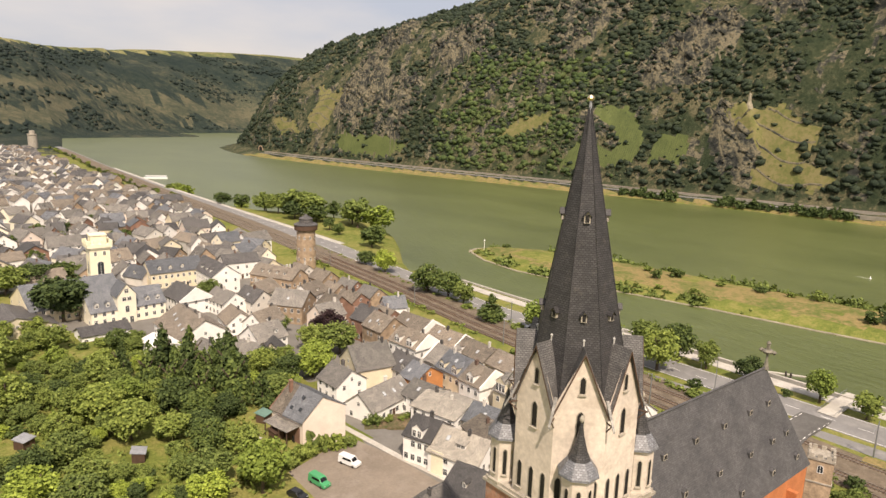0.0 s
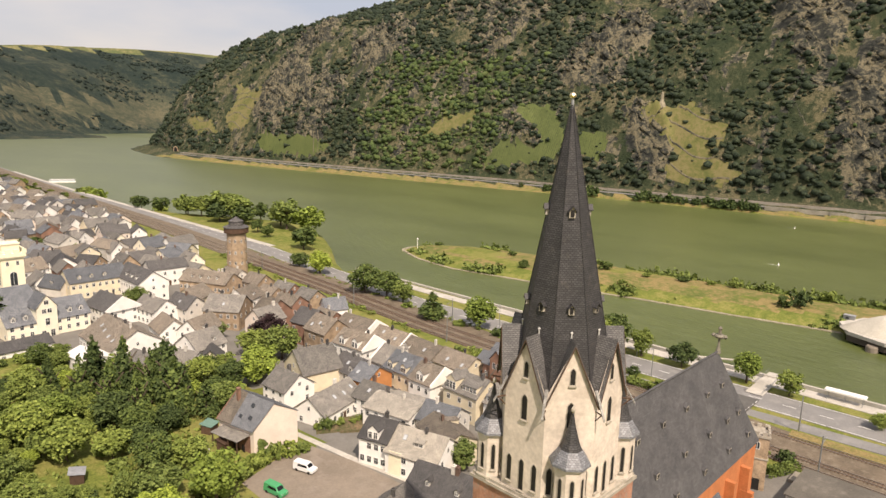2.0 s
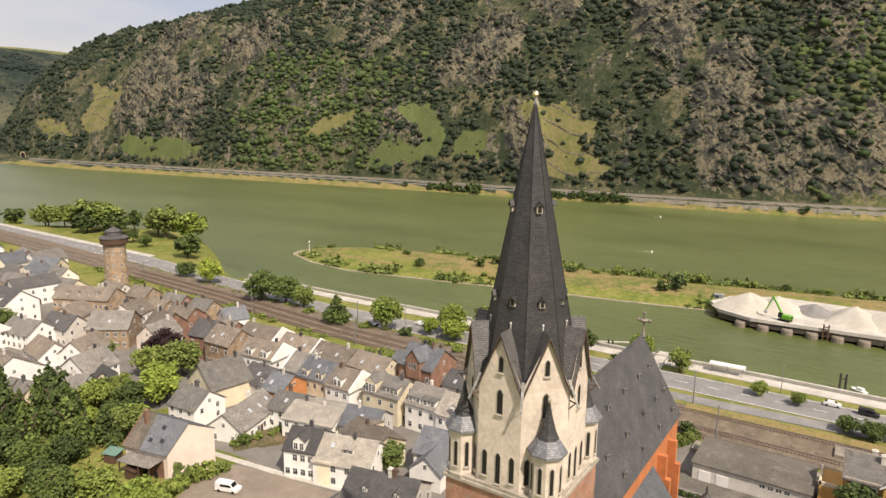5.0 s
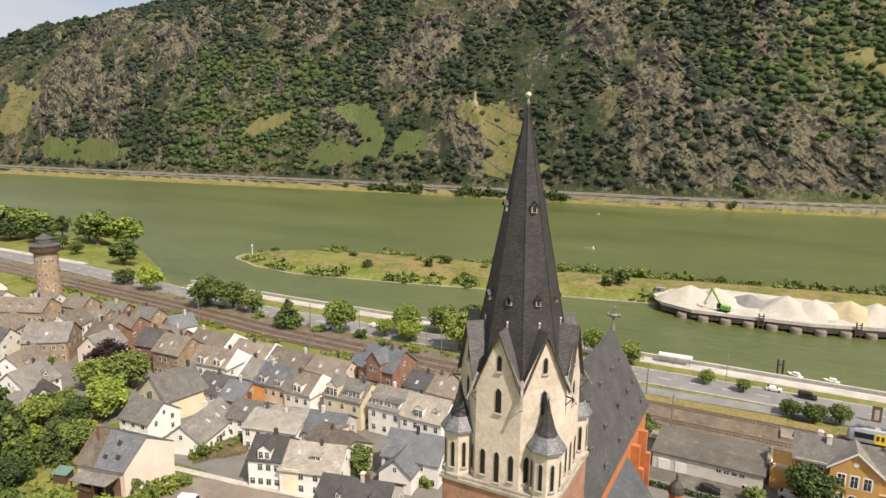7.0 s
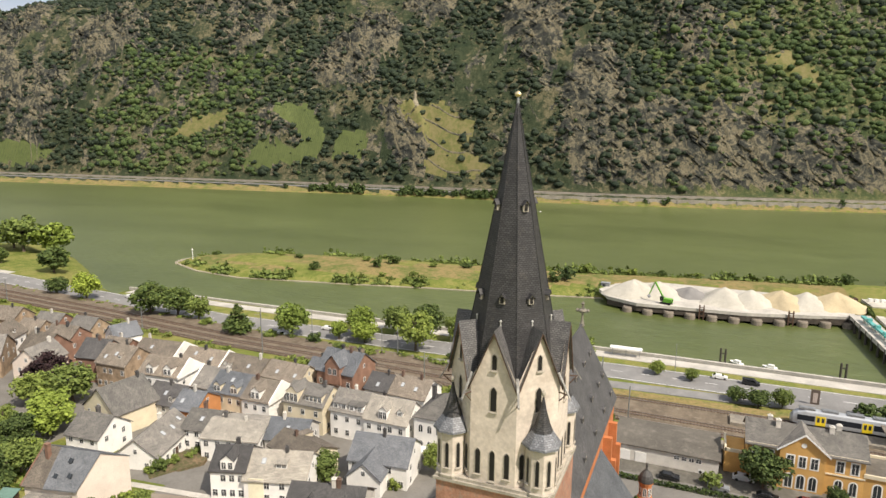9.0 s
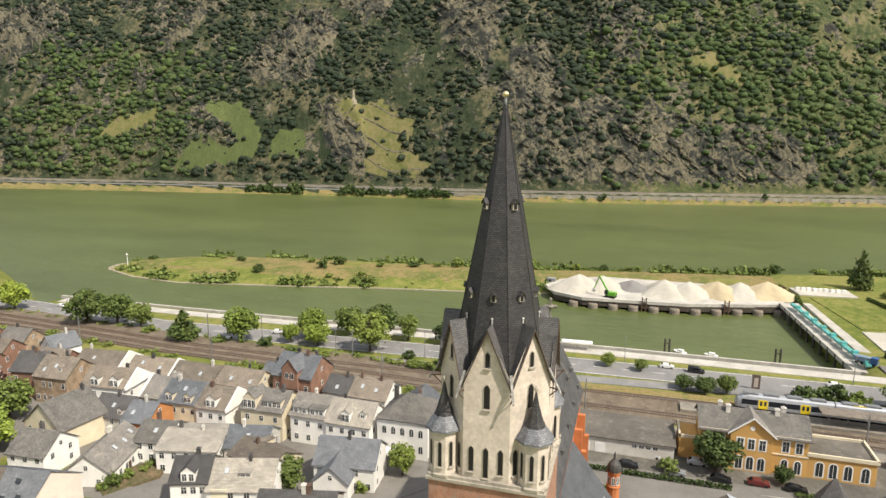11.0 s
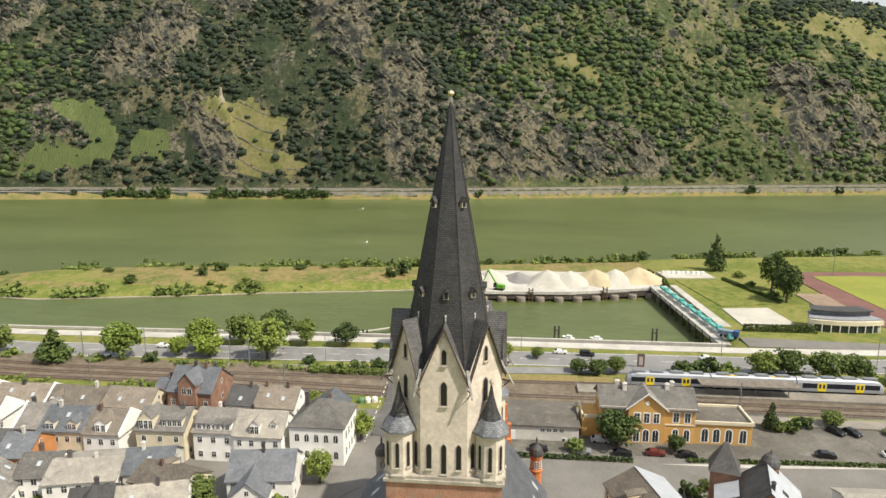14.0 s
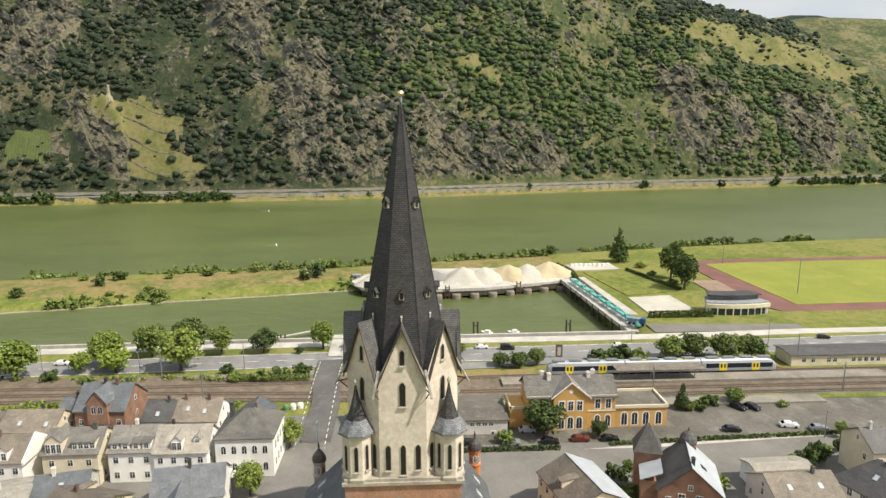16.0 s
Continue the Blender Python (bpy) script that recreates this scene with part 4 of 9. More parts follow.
def spire_dormer(z, turn, w=0.5, h=0.66):
    ap = SPIRE_AP(z)
    m = pose(-0.044 * (z - 52), -0.0085 * (z - 52), 0) @ pose(0, 0, 0, 0, 0, turn + 90) @ pose(0, -ap, z)
    k = Kit()
    d = 0.75
    k.solid([(-w / 2, -0.25, 0), (w / 2, -0.25, 0), (w / 2, d, 0), (-w / 2, d, 0), (-w / 2, -0.25, h), (w / 2, -0.25, h), (w / 2, d, h), (-w / 2, d, h), (0, -0.25, h + w * 0.6), (0, d, h + w * 0.6)],
            [(0, 1, 5, 8, 4), (1, 2, 6, 5), (3, 0, 4, 7)])
    dm = part("spire_dormer", k, TRIM_STONE, spire, "small grey boarded spire dormer", m)
    o = 0.14
    r = Kit()
    for sx in (-1, 1):
        r.solid([(0, -0.42, h + w * 0.6 + 0.06), (sx * (w / 2 + o), -0.42, h - 0.12), (sx * (w / 2 + o), d, h - 0.12), (0, d, h + w * 0.6 + 0.06),
                 (0, -0.42, h + w * 0.6 - 0.02), (sx * (w / 2 + o), -0.42, h - 0.2), (sx * (w / 2 + o), d, h - 0.2), (0, d, h + w * 0.6 - 0.02)],
                [(0, 1, 2, 3), (4, 7, 6, 5), (0, 4, 5, 1), (1, 5, 6, 2), (3, 2, 6, 7)])
    part("dormer_roof", r, SPIRE_SLATE, dm)
    part("hatch", Kit().box(0, -0.27, 0.08, w * 0.62, 0.04, h * 0.92), DARK, dm, "dark hatch")


for i in range(8):
    spire_dormer(57.0, 45 * i)
for i in range(4):
    spire_dormer(65.6, 22.5 * 0 + 180 + 45 + 90 * i, 0.55, 0.7)
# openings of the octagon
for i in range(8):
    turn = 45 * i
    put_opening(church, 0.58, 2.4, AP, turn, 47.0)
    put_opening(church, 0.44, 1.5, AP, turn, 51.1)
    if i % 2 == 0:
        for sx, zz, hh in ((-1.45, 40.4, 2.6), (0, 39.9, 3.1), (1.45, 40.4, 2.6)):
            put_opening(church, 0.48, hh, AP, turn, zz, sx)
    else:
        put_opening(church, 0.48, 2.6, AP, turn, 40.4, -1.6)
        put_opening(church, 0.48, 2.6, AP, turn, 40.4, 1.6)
# corner turrets
for sx, sy in ((-1, 1), (-1, -1), (1, -1), (1, 1)):
    tx, ty = sx * 4.45, sy * 4.5
    m = pose(tx, ty, 0)
    k = Kit().ring(0, 0, [(38.6, 0.7), (39.3, 1.35), (39.6, 1.5), (44.1, 1.5), (44.3, 1.62)], 8, 22.5)
    tur = part("turret", k, TOWER_PLASTER, church, "small cream octagonal corner turret", m)
    k = Kit().ring(0, 0, [(39.35, 1.62), (39.65, 1.66), (39.75, 1.55)], 8, 22.5)
    part("moulding", k, TRIM_STONE, tur)
    k = Kit().ring(0, 0, [(44.15, 1.9), (44.35, 1.86), (45.55, 1.0)], 8, 22.5)
    part("turret_roof", k, TURRET_SLATE, tur, "flared pale slate skirt roof")
    k = Kit().ring(0, 0, [(45.5, 1.03), (46.2, 0.72), (47.6, 0.32), (48.8, 0.09), (49.0, 0.02)], 8, 22.5)
    part("turret_cone", k, SPIRE_SLATE, tur, "dark slender slate cone")
    k = Kit().ring(0, 0, [(48.8, 0.05), (49.05, 0.2), (49.25, 0.2), (49.5, 0.04)], 8)
    part("turret_knob", k, TRIM_STONE, tur)
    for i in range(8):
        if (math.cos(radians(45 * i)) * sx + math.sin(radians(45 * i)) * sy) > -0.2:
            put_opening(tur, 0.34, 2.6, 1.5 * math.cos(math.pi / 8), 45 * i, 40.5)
# square shaft and its cornice
k = Kit().box(0, 0, 2.0, 11.4, 11.4, 37.0)
part("shaft", k, SANDSTONE, church, "square tower shaft of red sandstone")
k = Kit().box(0, 0, 39.0, 11.9, 11.9, 0.3).box(0, 0, 39.3, 11.5, 11.5, 0.3)
part("cornice", k, TRIM_STONE, church, "weathered stone cornice")
# nave and choir roof: steep, hipped round the choir
RZ, EZ, HW = 42.4, 29.0, 5.6
xw, xr, xe = 4.5, 40.6, 45.4
k = Kit()
apse = [(xe, -HW), (xe + 3.4, -2.6), (xe + 3.4, 2.6), (xe, HW)]
k.face((xw, -HW, EZ), (xe, -HW, EZ), (xr, 0, RZ), (xw, 0, RZ))
k.face((xe, HW, EZ), (xw, HW, EZ), (xw, 0, RZ), (xr, 0, RZ))
for a, b in zip(apse, apse[1:]):
    k.face((*a, EZ), (*b, EZ), (xr, 0, RZ))
k.face((xw, -HW, EZ), (xw, 0, RZ), (xw, HW, EZ))
k.face(*[(*p, EZ) for p in [(xw, HW), *apse[::-1], (xw, -HW)]])
NAVE_SLATE = coursed("nave_slate", (0.094, 0.094, 0.10), (0.055, 0.055, 0.058), 0.36, 0.24, 0.62, 0.5, 0.2, patch=(0.118, 0.116, 0.118))
nave_roof = part("nave_roof", k, NAVE_SLATE, church, "steep grey slate nave roof hipped over the choir")
k = Kit().bar((xw, 0, RZ + 0.05), (xr, 0, RZ + 0.05), 0.16, 6)
part("ridge", k, NAVE_SLATE, nave_roof)


def roof_hatch(x, f):
    z = RZ - (RZ - EZ) * f
    y = -HW * f
    k = Kit()
    w, h, d = 0.86, 0.7, 0.5
    k.solid([(x - w / 2, y - 0.28, z - 0.25), (x + w / 2, y - 0.28, z - 0.25), (x + w / 2, y - 0.28, z + 0.4), (x, y - 0.28, z + 0.75), (x - w / 2, y - 0.28, z + 0.4),
             (x - w / 2, y + d, z - 0.25), (x + w / 2, y + d, z - 0.25), (x + w / 2, y + d, z + 0.4), (x, y + d, z + 0.75), (x - w / 2, y + d, z + 0.4)],
            [(0, 1, 2, 3, 4), (1, 6, 7, 2), (2, 7, 8, 3), (3, 8, 9, 4), (4, 9, 5, 0)])
    h_ = part("roof_hatch", k, NAVE_SLATE, nave_roof, "tiny slated roof dormer")
    part("frame", Kit().box(x, y - 0.295, z - 0.24, w * 0.8, 0.03, 0.68), TRIM_STONE, h_)
    part("hatch", Kit().box(x, y - 0.32, z - 0.14, w * 0.5, 0.04, 0.5), DARK, h_)


for x in (14, 20.5, 27, 33.5, 38.5):
    roof_hatch(x, 0.30)
for x in (16, 23.5, 31, 37, 41):
    roof_hatch(x, 0.62)
for x in (19, 27, 35, 42):
    roof_hatch(x, 0.86)
# choir walls with buttresses and tall windows
k = Kit().prism([(xw, -HW + 0.4), (xe, -HW + 0.4), (xe + 3.0, -2.4), (xe + 3.0, 2.4), (xe, HW - 0.4), (xw, HW - 0.4)], 1.5, EZ)
walls = part("nave_wall", k, NAVE_RED, church, "orange-red rendered nave and choir walls")
for x in (34.5, 40):
    for sy in (-1, 1):
        b = Kit().box(x, sy * (HW + 0.5), 1.5, 0.9, 2.2, 22).box(x, sy * (HW + 0.2), 23.5, 0.8, 1.4, 3.5)
        part("buttress", b, NAVE_RED, church)
for x in (37.3, 43):
    for sy, tn in ((-1, -90), (1, 90)):
        key = (1.5, 11.0)
        if key not in OPEN_CACHE:
            OPEN_CACHE[key] = opening(*key)
        a, b = OPEN_CACHE[key]
        o = part("window", a, None, church, "tall pointed choir window", pose(x, sy * (HW - 0.4), 14) @ pose(0, 0, 0, 0, 0, tn + 90))
        # same near-black sheet, for the shade behind the choir window
        part("louvre", b, None, o)
# aisles with steep lean-to slate roofs
for sy in (-1, 1):
    yi, yo = sy * (HW - 0.35), (16.2 if sy > 0 else -12.9)
    xa, xb_ = xw + 0.6, 31.8
    k = Kit()
    k.solid([(xa, yi, 26.3), (xb_, yi, 26.3), (xb_, yo, 16.0), (xa, yo, 16.0), (xa, yi, 25.9), (xb_, yi, 25.9), (xb_, yo, 15.6), (xa, yo, 15.6)],
            [(0, 1, 2, 3), (7, 6, 5, 4), (0, 4, 5, 1), (1, 5, 6, 2), (2, 6, 7, 3), (3, 7, 4, 0)])
    ar = part("aisle_roof", k, SLATE[4], church, "blue-grey slate lean-to aisle roof")
    part("aisle_wall", Kit().prism([(xa + 0.3, yi), (xb_ - 0.4, yi), (xb_ - 0.4, yo - sy * 0.5), (xa + 0.3, yo - sy * 0.5)][::sy], 1.5, 15.9), NAVE_RED, church)
    for x in (24.5, 28.5):
        f = 0.72
        y, z = yi + (yo - yi) * f, 26.3 - 10.3 * f
        ang = math.degrees(math.atan2(10.3, abs(yo - yi))) * -sy
        sk = part("roof_light", Kit().box(0, 0, 0, 1.1, 1.6, 0.14), LEAD, ar, "grey-framed roof light", pose(x, y, z, ang))
        part("pane", Kit().box(0, 0, 0.14, 0.85, 1.3, 0.02), GLASS_SKY, sk)
# finial cross on the choir
k = Kit().bar((xr, 0, RZ - 0.3), (xr, 0, RZ + 2.6), 0.17, 8).ring(xr, 0, [(RZ - 0.2, 0.45), (RZ + 0.4, 0.3), (RZ + 0.9, 0.2)], 8)
k.box(xr, 0, RZ + 2.2, 0.32, 1.7, 0.34).box(xr, 0, RZ + 2.5, 0.34, 0.34, 1.0)
for dy, dz in ((-0.85, 2.37), (0.85, 2.37), (0, 3.5)):
    k.ring(xr, dy, [(RZ + dz - 0.3, 0.1), (RZ + dz, 0.34), (RZ + dz + 0.3, 0.1)], 6)
k.ring(xr, 0, [(RZ + 2.1, 0.6), (RZ + 2.37, 0.75), (RZ + 2.6, 0.6)], 10)
part("choir_finial", k, surface("finial_stone", (0.23, 0.21, 0.17), 0.9, 1.5, 8, 0.4, 0.3, 0.02), church, "carved stone finial cross")

# ---- houses ----
WIN = {}
CHIMNEY = surface("sooty_brick", (0.17, 0.11, 0.085), 0.9, 1, 8, 0.3, 0.2, 0.01, vary=0.2)


def window_mesh(w, h, arch=False):
    key = (w, h, arch)
    if key not in WIN:
        k, g = Kit(), Kit()
        t = 0.09
        if arch:
            n = 7
            edge = [(-w / 2, 0), (w / 2, 0)] + [(w / 2 * math.cos(math.pi * i / n), h - w / 2 + w / 2 * math.sin(math.pi * i / n)) for i in range(n + 1)]
            out = [(x * (1 + 2 * t / w), z + (t if z > 0.01 else -t)) for x, z in edge]
            for i in range(len(edge)):
                j = (i + 1) % len(edge)
                k.face((out[i][0], -0.06, out[i][1]), (out[j][0], -0.06, out[j][1]), (edge[j][0], -0.06, edge[j][1]), (edge[i][0], -0.06, edge[i][1]))
            g.face(*[(x, -0.03, z) for x, z in edge])
            k.weld()
        else:
            xs = [-w / 2 - t, -w / 2, -0.035, 0.035, w / 2, w / 2 + t]
            zs_ = [-t * 1.3, 0, h * 0.64, h * 0.64 + 0.06, h, h + t]
            for i in range(5):
                for j in range(5):
                    if i in (1, 3) and j in (1, 3):
                        continue
                    k.face((xs[i], -0.06, zs_[j]), (xs[i + 1], -0.06, zs_[j]), (xs[i + 1], -0.06, zs_[j + 1]), (xs[i], -0.06, zs_[j + 1]))
            o = [(xs[0], zs_[0]), (xs[5], zs_[0]), (xs[5], zs_[5]), (xs[0], zs_[5])]
            for (xa, za), (xb_, zb) in zip(o, o[1:] + o[:1]):
                k.face((xa, -0.06, za), (xa, 0.04, za), (xb_, 0.04, zb), (xb_, -0.06, zb))
            k.weld()
            g.face((-w / 2, -0.03, 0), (w / 2, -0.03, 0), (w / 2, -0.03, h), (-w / 2, -0.03, h))
        if arch:
            k.box(0, -0.045, 0, 0.07, 0.03, h * 0.95)
        WIN[key] = (k.mesh("window", WHITE_PAINT), g.mesh("pane", GLASS))
    return WIN[key]


def put_window(parent, w, h, m, arch=False, name="window"):
    a, b = window_mesh(w, h, arch)
    o = part(name, a, None, parent, "", m)
    part("pane", b, None, o)
    return o


def roof_kit(w, d, eave, ridge, over=0.35, thick=0.22, hip=0.0, off=0.0):
    """Gabled or hipped roof; ridge along x. hip: how far each ridge end stands in."""
    k = Kit()
    s = (ridge - eave) / (d / 2)
    ze = eave - s * over
    X, Y = w / 2 + over, d / 2 + over
    xr = w / 2 + over - hip
    top = [(-X, -Y, ze), (X, -Y, ze), (xr, off, ridge), (-xr, off, ridge), (X, Y, ze), (-X, Y, ze)]
    low = [(x, y, z - thick) for x, y, z in top]
    k.solid(top + low, [(0, 1, 2, 3), (4, 5, 3, 2), (9, 8, 7, 6), (8, 9, 11, 10), (0, 6, 7, 1), (4, 10, 11, 5)] +
            ([(1, 4, 2), (5, 0, 3), (1, 7, 10, 4), (5, 11, 6, 0), (8, 10, 7), (9, 6, 11)] if hip else [(1, 7, 8, 2), (2, 8, 10, 4), (0, 3, 9, 6), (3, 5, 11, 9)]))
    return k


def wall_kit(w, d, z0, eave, ridge, hip=False, off=0.0):
    k = Kit()
    x, y = w / 2, d / 2
    r = ridge - 0.3
    base = [(-x, -y, z0), (x, -y, z0), (x, y, z0), (-x, y, z0), (-x, -y, eave), (x, -y, eave), (x, y, eave), (-x, y, eave)]
    if hip:
        return k.solid(base, [(0, 1, 5, 4), (1, 2, 6, 5), (2, 3, 7, 6), (3, 0, 4, 7), (4, 5, 6, 7)])
    return k.solid(base + [(-x, off, r), (x, off, r)], [(0, 1, 5, 4), (2, 3, 7, 6), (1, 2, 6, 9, 5), (3, 0, 4, 8, 7), (4, 5, 9, 8), (6, 7, 8, 9)])


def chimney(parent, x, y, z, h=1.3, s=0.6, mat=None):
    c = part("chimney", Kit().box(x, y, z - 1.2, s, s, h + 1.2).box(x, y, z + h, s + 0.16, s + 0.16, 0.14).box(x, y, z + h + 0.14, s * 0.5, s * 0.5, 0.25), mat or PLASTER["brick"], parent)
    return c


def dormer(parent, x, d, eave, ridge, side, f=0.45, w=1.3, h=1.2, kind="gable", mat=None, roof=None):
    """Stands on the slope; side -1 is the -y slope. f: how far up the slope its sill is."""
    run = d / 2
    z = eave + (ridge - eave) * f
    y0 = run * (1 - f)
    s = (ridge - eave) / run
    depth = min(h * 1.35 / s + 0.5, y0)
    m = pose(0, 0, 0, 0, 0, 0 if side < 0 else 180) @ pose(x if side < 0 else -x, -y0, z)
    k = Kit()
    peak = h + (w * 0.42 if kind == "gable" else 0.25)
    if kind == "gable":
        k.solid([(-w / 2, 0, -0.4), (w / 2, 0, -0.4), (w / 2, 0, h), (0, 0, peak), (-w / 2, 0, h), (-w / 2, depth, -0.4), (w / 2, depth, -0.4), (w / 2, depth, h), (0, depth, peak), (-w / 2, depth, h)],
                [(0, 1, 2, 3, 4), (1, 6, 7, 2), (5, 0, 4, 9)])
    else:
        k.box(0, depth / 2, -0.4, w, depth, h + 0.4)
    dm = part("dormer", k, mat or PLASTER["white"], parent, "", m)
    r = Kit()
    o = 0.16
    if kind == "gable":
        for sx in (-1, 1):
            r.solid([(0, -o, peak + 0.1), (sx * (w / 2 + o), -o, h - 0.08), (sx * (w / 2 + o), depth + 0.6, h - 0.08), (0, depth + 0.9, peak + 0.1),
                     (0, -o, peak - 0.02), (sx * (w / 2 + o), -o, h - 0.2), (sx * (w / 2 + o), depth + 0.6, h - 0.2), (0, depth + 0.9, peak - 0.02)],
                    [(0, 1, 2, 3), (4, 7, 6, 5), (0, 4, 5, 1), (1, 5, 6, 2)])
    else:
        r.solid([(-w / 2 - o, -0.25, h), (w / 2 + o, -0.25, h), (w / 2 + o, depth + 0.9, h + 0.45), (-w / 2 - o, depth + 0.9, h + 0.45),
                 (-w / 2 - o, -0.25, h + 0.14), (w / 2 + o, -0.25, h + 0.14), (w / 2 + o, depth + 0.9, h + 0.6), (-w / 2 - o, depth + 0.9, h + 0.6)],
                [(4, 5, 6, 7), (0, 1, 5, 4), (1, 2, 6, 5), (3, 0, 4, 7), (3, 2, 1, 0)])
    part("dormer_roof", r, roof or SLATE[0], dm)
    n = max(1, int(w / 1.0))
    for i in range(n):
        put_window(dm, min(0.8, w * 0.6), h * 0.72, pose((i - (n - 1) / 2) * w / n, 0, 0.12))
    return dm


def skylight(parent, x, d, eave, ridge, side, f=0.5):
    run = d / 2
    ang = math.degrees(math.atan2(ridge - eave, run))
    m = pose(0, 0, 0, 0, 0, 0 if side < 0 else 180) @ pose(x if side < 0 else -x, -run * (1 - f), eave + (ridge - eave) * f, ang)
    a = part("skylight", Kit().box(0, 0, 0, 0.9, 1.25, 0.1), METAL_GREY, parent, "", m)
    part("pane", Kit().box(0, 0, 0.1, 0.7, 1.05, 0.015), GLASS_SKY, a)


WORDS = {"white": "white rendered", "cream": "cream rendered", "pink": "pale pink rendered", "ivory": "ivory rendered", "yellow": "yellow rendered", "grey": "grey rendered", "ochre": "ochre", "orange": "orange-red rendered", "brick": "red brick", "stone": "brown stone"}
ROOFS = ["dark slate", "grey slate", "brown weathered", "pale grey", "blue-grey slate"]


def house(x, y, w, d, rot, eave, ridge, wall="white", roof=1, storeys=2, dormers=(), hip=0.0, chim=1, lights=(), sides="fb", ends=1, parapet=(), name="house", label="", group="houses of the town", pitch=2.4, low=None, off=0.0):
    """w along the ridge, which points along rot; dormers and skylights: (x, side, ...)."""
    z0 = (ground_at(x, y) if low is None else low) - 0.6
    # true heights are given above the sea of streets; the thing stands at its base
    extra = []
    if dormers:
        extra.append("dormers")
    lab = label or f"{WORDS[wall]} house with {'hipped' if hip else 'gabled'} {ROOFS[roof]} roof" + (" and dormers" if dormers else "")
    h = thing(name, lab, "house", pose(x, y, z0, 0, 0, rot), group)
    e, r = eave - z0, ridge - z0
    part("wall", wall_kit(w, d, 0, e, r, bool(hip), off), PLASTER[wall], h)
    part("roof", roof_kit(w, d, e, r, hip=hip, off=off), SLATE[roof], h)
    rnd = random.Random(int(x * 31 + y * 17))
    floor = (e - 0.9) / storeys
    n = max(1, int(w / pitch))
    for sd in sides:
        tn = 0 if sd == "f" else 180
        for f in range(storeys):
            for i in range(n):
                if rnd.random() < 0.06:
                    continue
                zz = 0.9 + f * floor + 0.75
                if zz + 1.3 > e - 0.1:
                    continue
                put_window(h, 0.95, 1.3, pose(0, 0, 0, 0, 0, tn) @ pose((i - (n - 1) / 2) * w / n, -d / 2, zz))
    if sides:
        door = part("door", Kit().box(0, -0.04, 0.6, 1.0, 0.1, 2.05).box(0, -0.06, 2.65, 1.2, 0.14, 0.12), WOOD_DARK, h, "", pose(w * 0.5 / max(n, 1) * (0 if n % 2 == 0 else 1), -d / 2, 0))
    if ends and not hip:
        for tn in (90, -90):
            m0 = pose(0, 0, 0, 0, 0, tn)
            ne = max(1, int(d / 3.6))
            for f in range(storeys):
                for i in range(ne):
                    if rnd.random() < 0.35:
                        continue
                    zz = 0.9 + f * floor + 0.75
                    if zz + 1.2 < e:
                        put_window(h, 0.85, 1.2, m0 @ pose((i - (ne - 1) / 2) * d / ne, -w / 2, zz))
            if r - e > 2.2:
                put_window(h, 0.7, 0.95, m0 @ pose(0, -w / 2, e + 0.3))
    for dd in dormers:
        dormer(h, dd[0], d, e, r, dd[1], *dd[2:], mat=PLASTER[wall] if wall in ("white", "cream", "yellow", "pink") else PLASTER["grey"], roof=SLATE[roof])
    for lx, sd, f in lights:
        skylight(h, lx, d, e, r, sd, f)
    for c in range(chim):
        cx_ = rnd.uniform(-0.38, 0.38) * w
        chimney(h, cx_, rnd.choice((-1, 1)) * 0.35, r, rnd.uniform(0.7, 1.3), rnd.uniform(0.5, 0.75), rnd.choice((CHIMNEY, PLASTER["grey"], SLATE[0], SLATE[0])))
    for sx in parapet:
        k = Kit()
        X = sx * (w / 2 + 0.45)
        q = [(-d / 2 - 0.4, e - 0.6), (-d / 2 - 0.4, e + 0.15), (0, r + 0.35), (d / 2 + 0.4, e + 0.15), (d / 2 + 0.4, e - 0.6)]
        k.solid([(X - 0.2, a, b) for a, b in q] + [(X + 0.2, a, b) for a, b in q], [(4, 3, 2, 1, 0), (5, 6, 7, 8, 9)] + [(i, (i + 1) % 5, 5 + (i + 1) % 5, 5 + i) for i in range(5)])
        part("fire_wall", k, PLASTER["white"], h, "white raised fire wall")
    return h


# row along the street by the railway
house(112.2, 135.7, 6.2, 10.5, 92, 7.6, 11.2, "grey", 1, dormers=((0, -1, 0.02, 2.2, 1.7),), sides="b", parapet=(1,))
house(111.6, 127.6, 10.4, 10.5, 91, 7.6, 11.2, "cream", 4, dormers=((-2.6, 1, 0.02, 2.0, 1.7), (2.6, 1, 0.02, 2.0, 1.7)), sides="b", lights=((0, 1, 0.6),))
house(111.2, 118.2, 8.0, 10.5, 91, 7.5, 11.0, "white", 2, dormers=((0, 1, 0.05, 2.6, 2.0),), sides="b", parapet=(-1,))
house(113.4, 106.0, 11.0, 10.0, 91, 7.8, 11.2, "cream", 1, dormers=((-2.6, 1, 0.15, 4.6, 1.5, "shed"), (3.0, 1, 0.0, 3.2, 2.6)), sides="b", pitch=3.0)
house(114.2, 94.2, 9.2, 9.6, 90, 7.4, 11.0, "white", 1, dormers=((-3.2, 1, 0.08, 1.7, 1.3, "shed"), (-1.1, 1, 0.08, 1.7, 1.3, "shed"), (1.1, 1, 0.08, 1.7, 1.3, "shed"), (3.2, 1, 0.08, 1.7, 1.3, "shed")), sides="b")
house(113.8, 84.0, 10.8, 9.8, 90, 7.2, 11.0, "white", 3, dormers=((0.6, 1, 0.05, 2.0, 2.2), (-3.2, 1, 0.3, 1.5, 1.0)), sides="b")
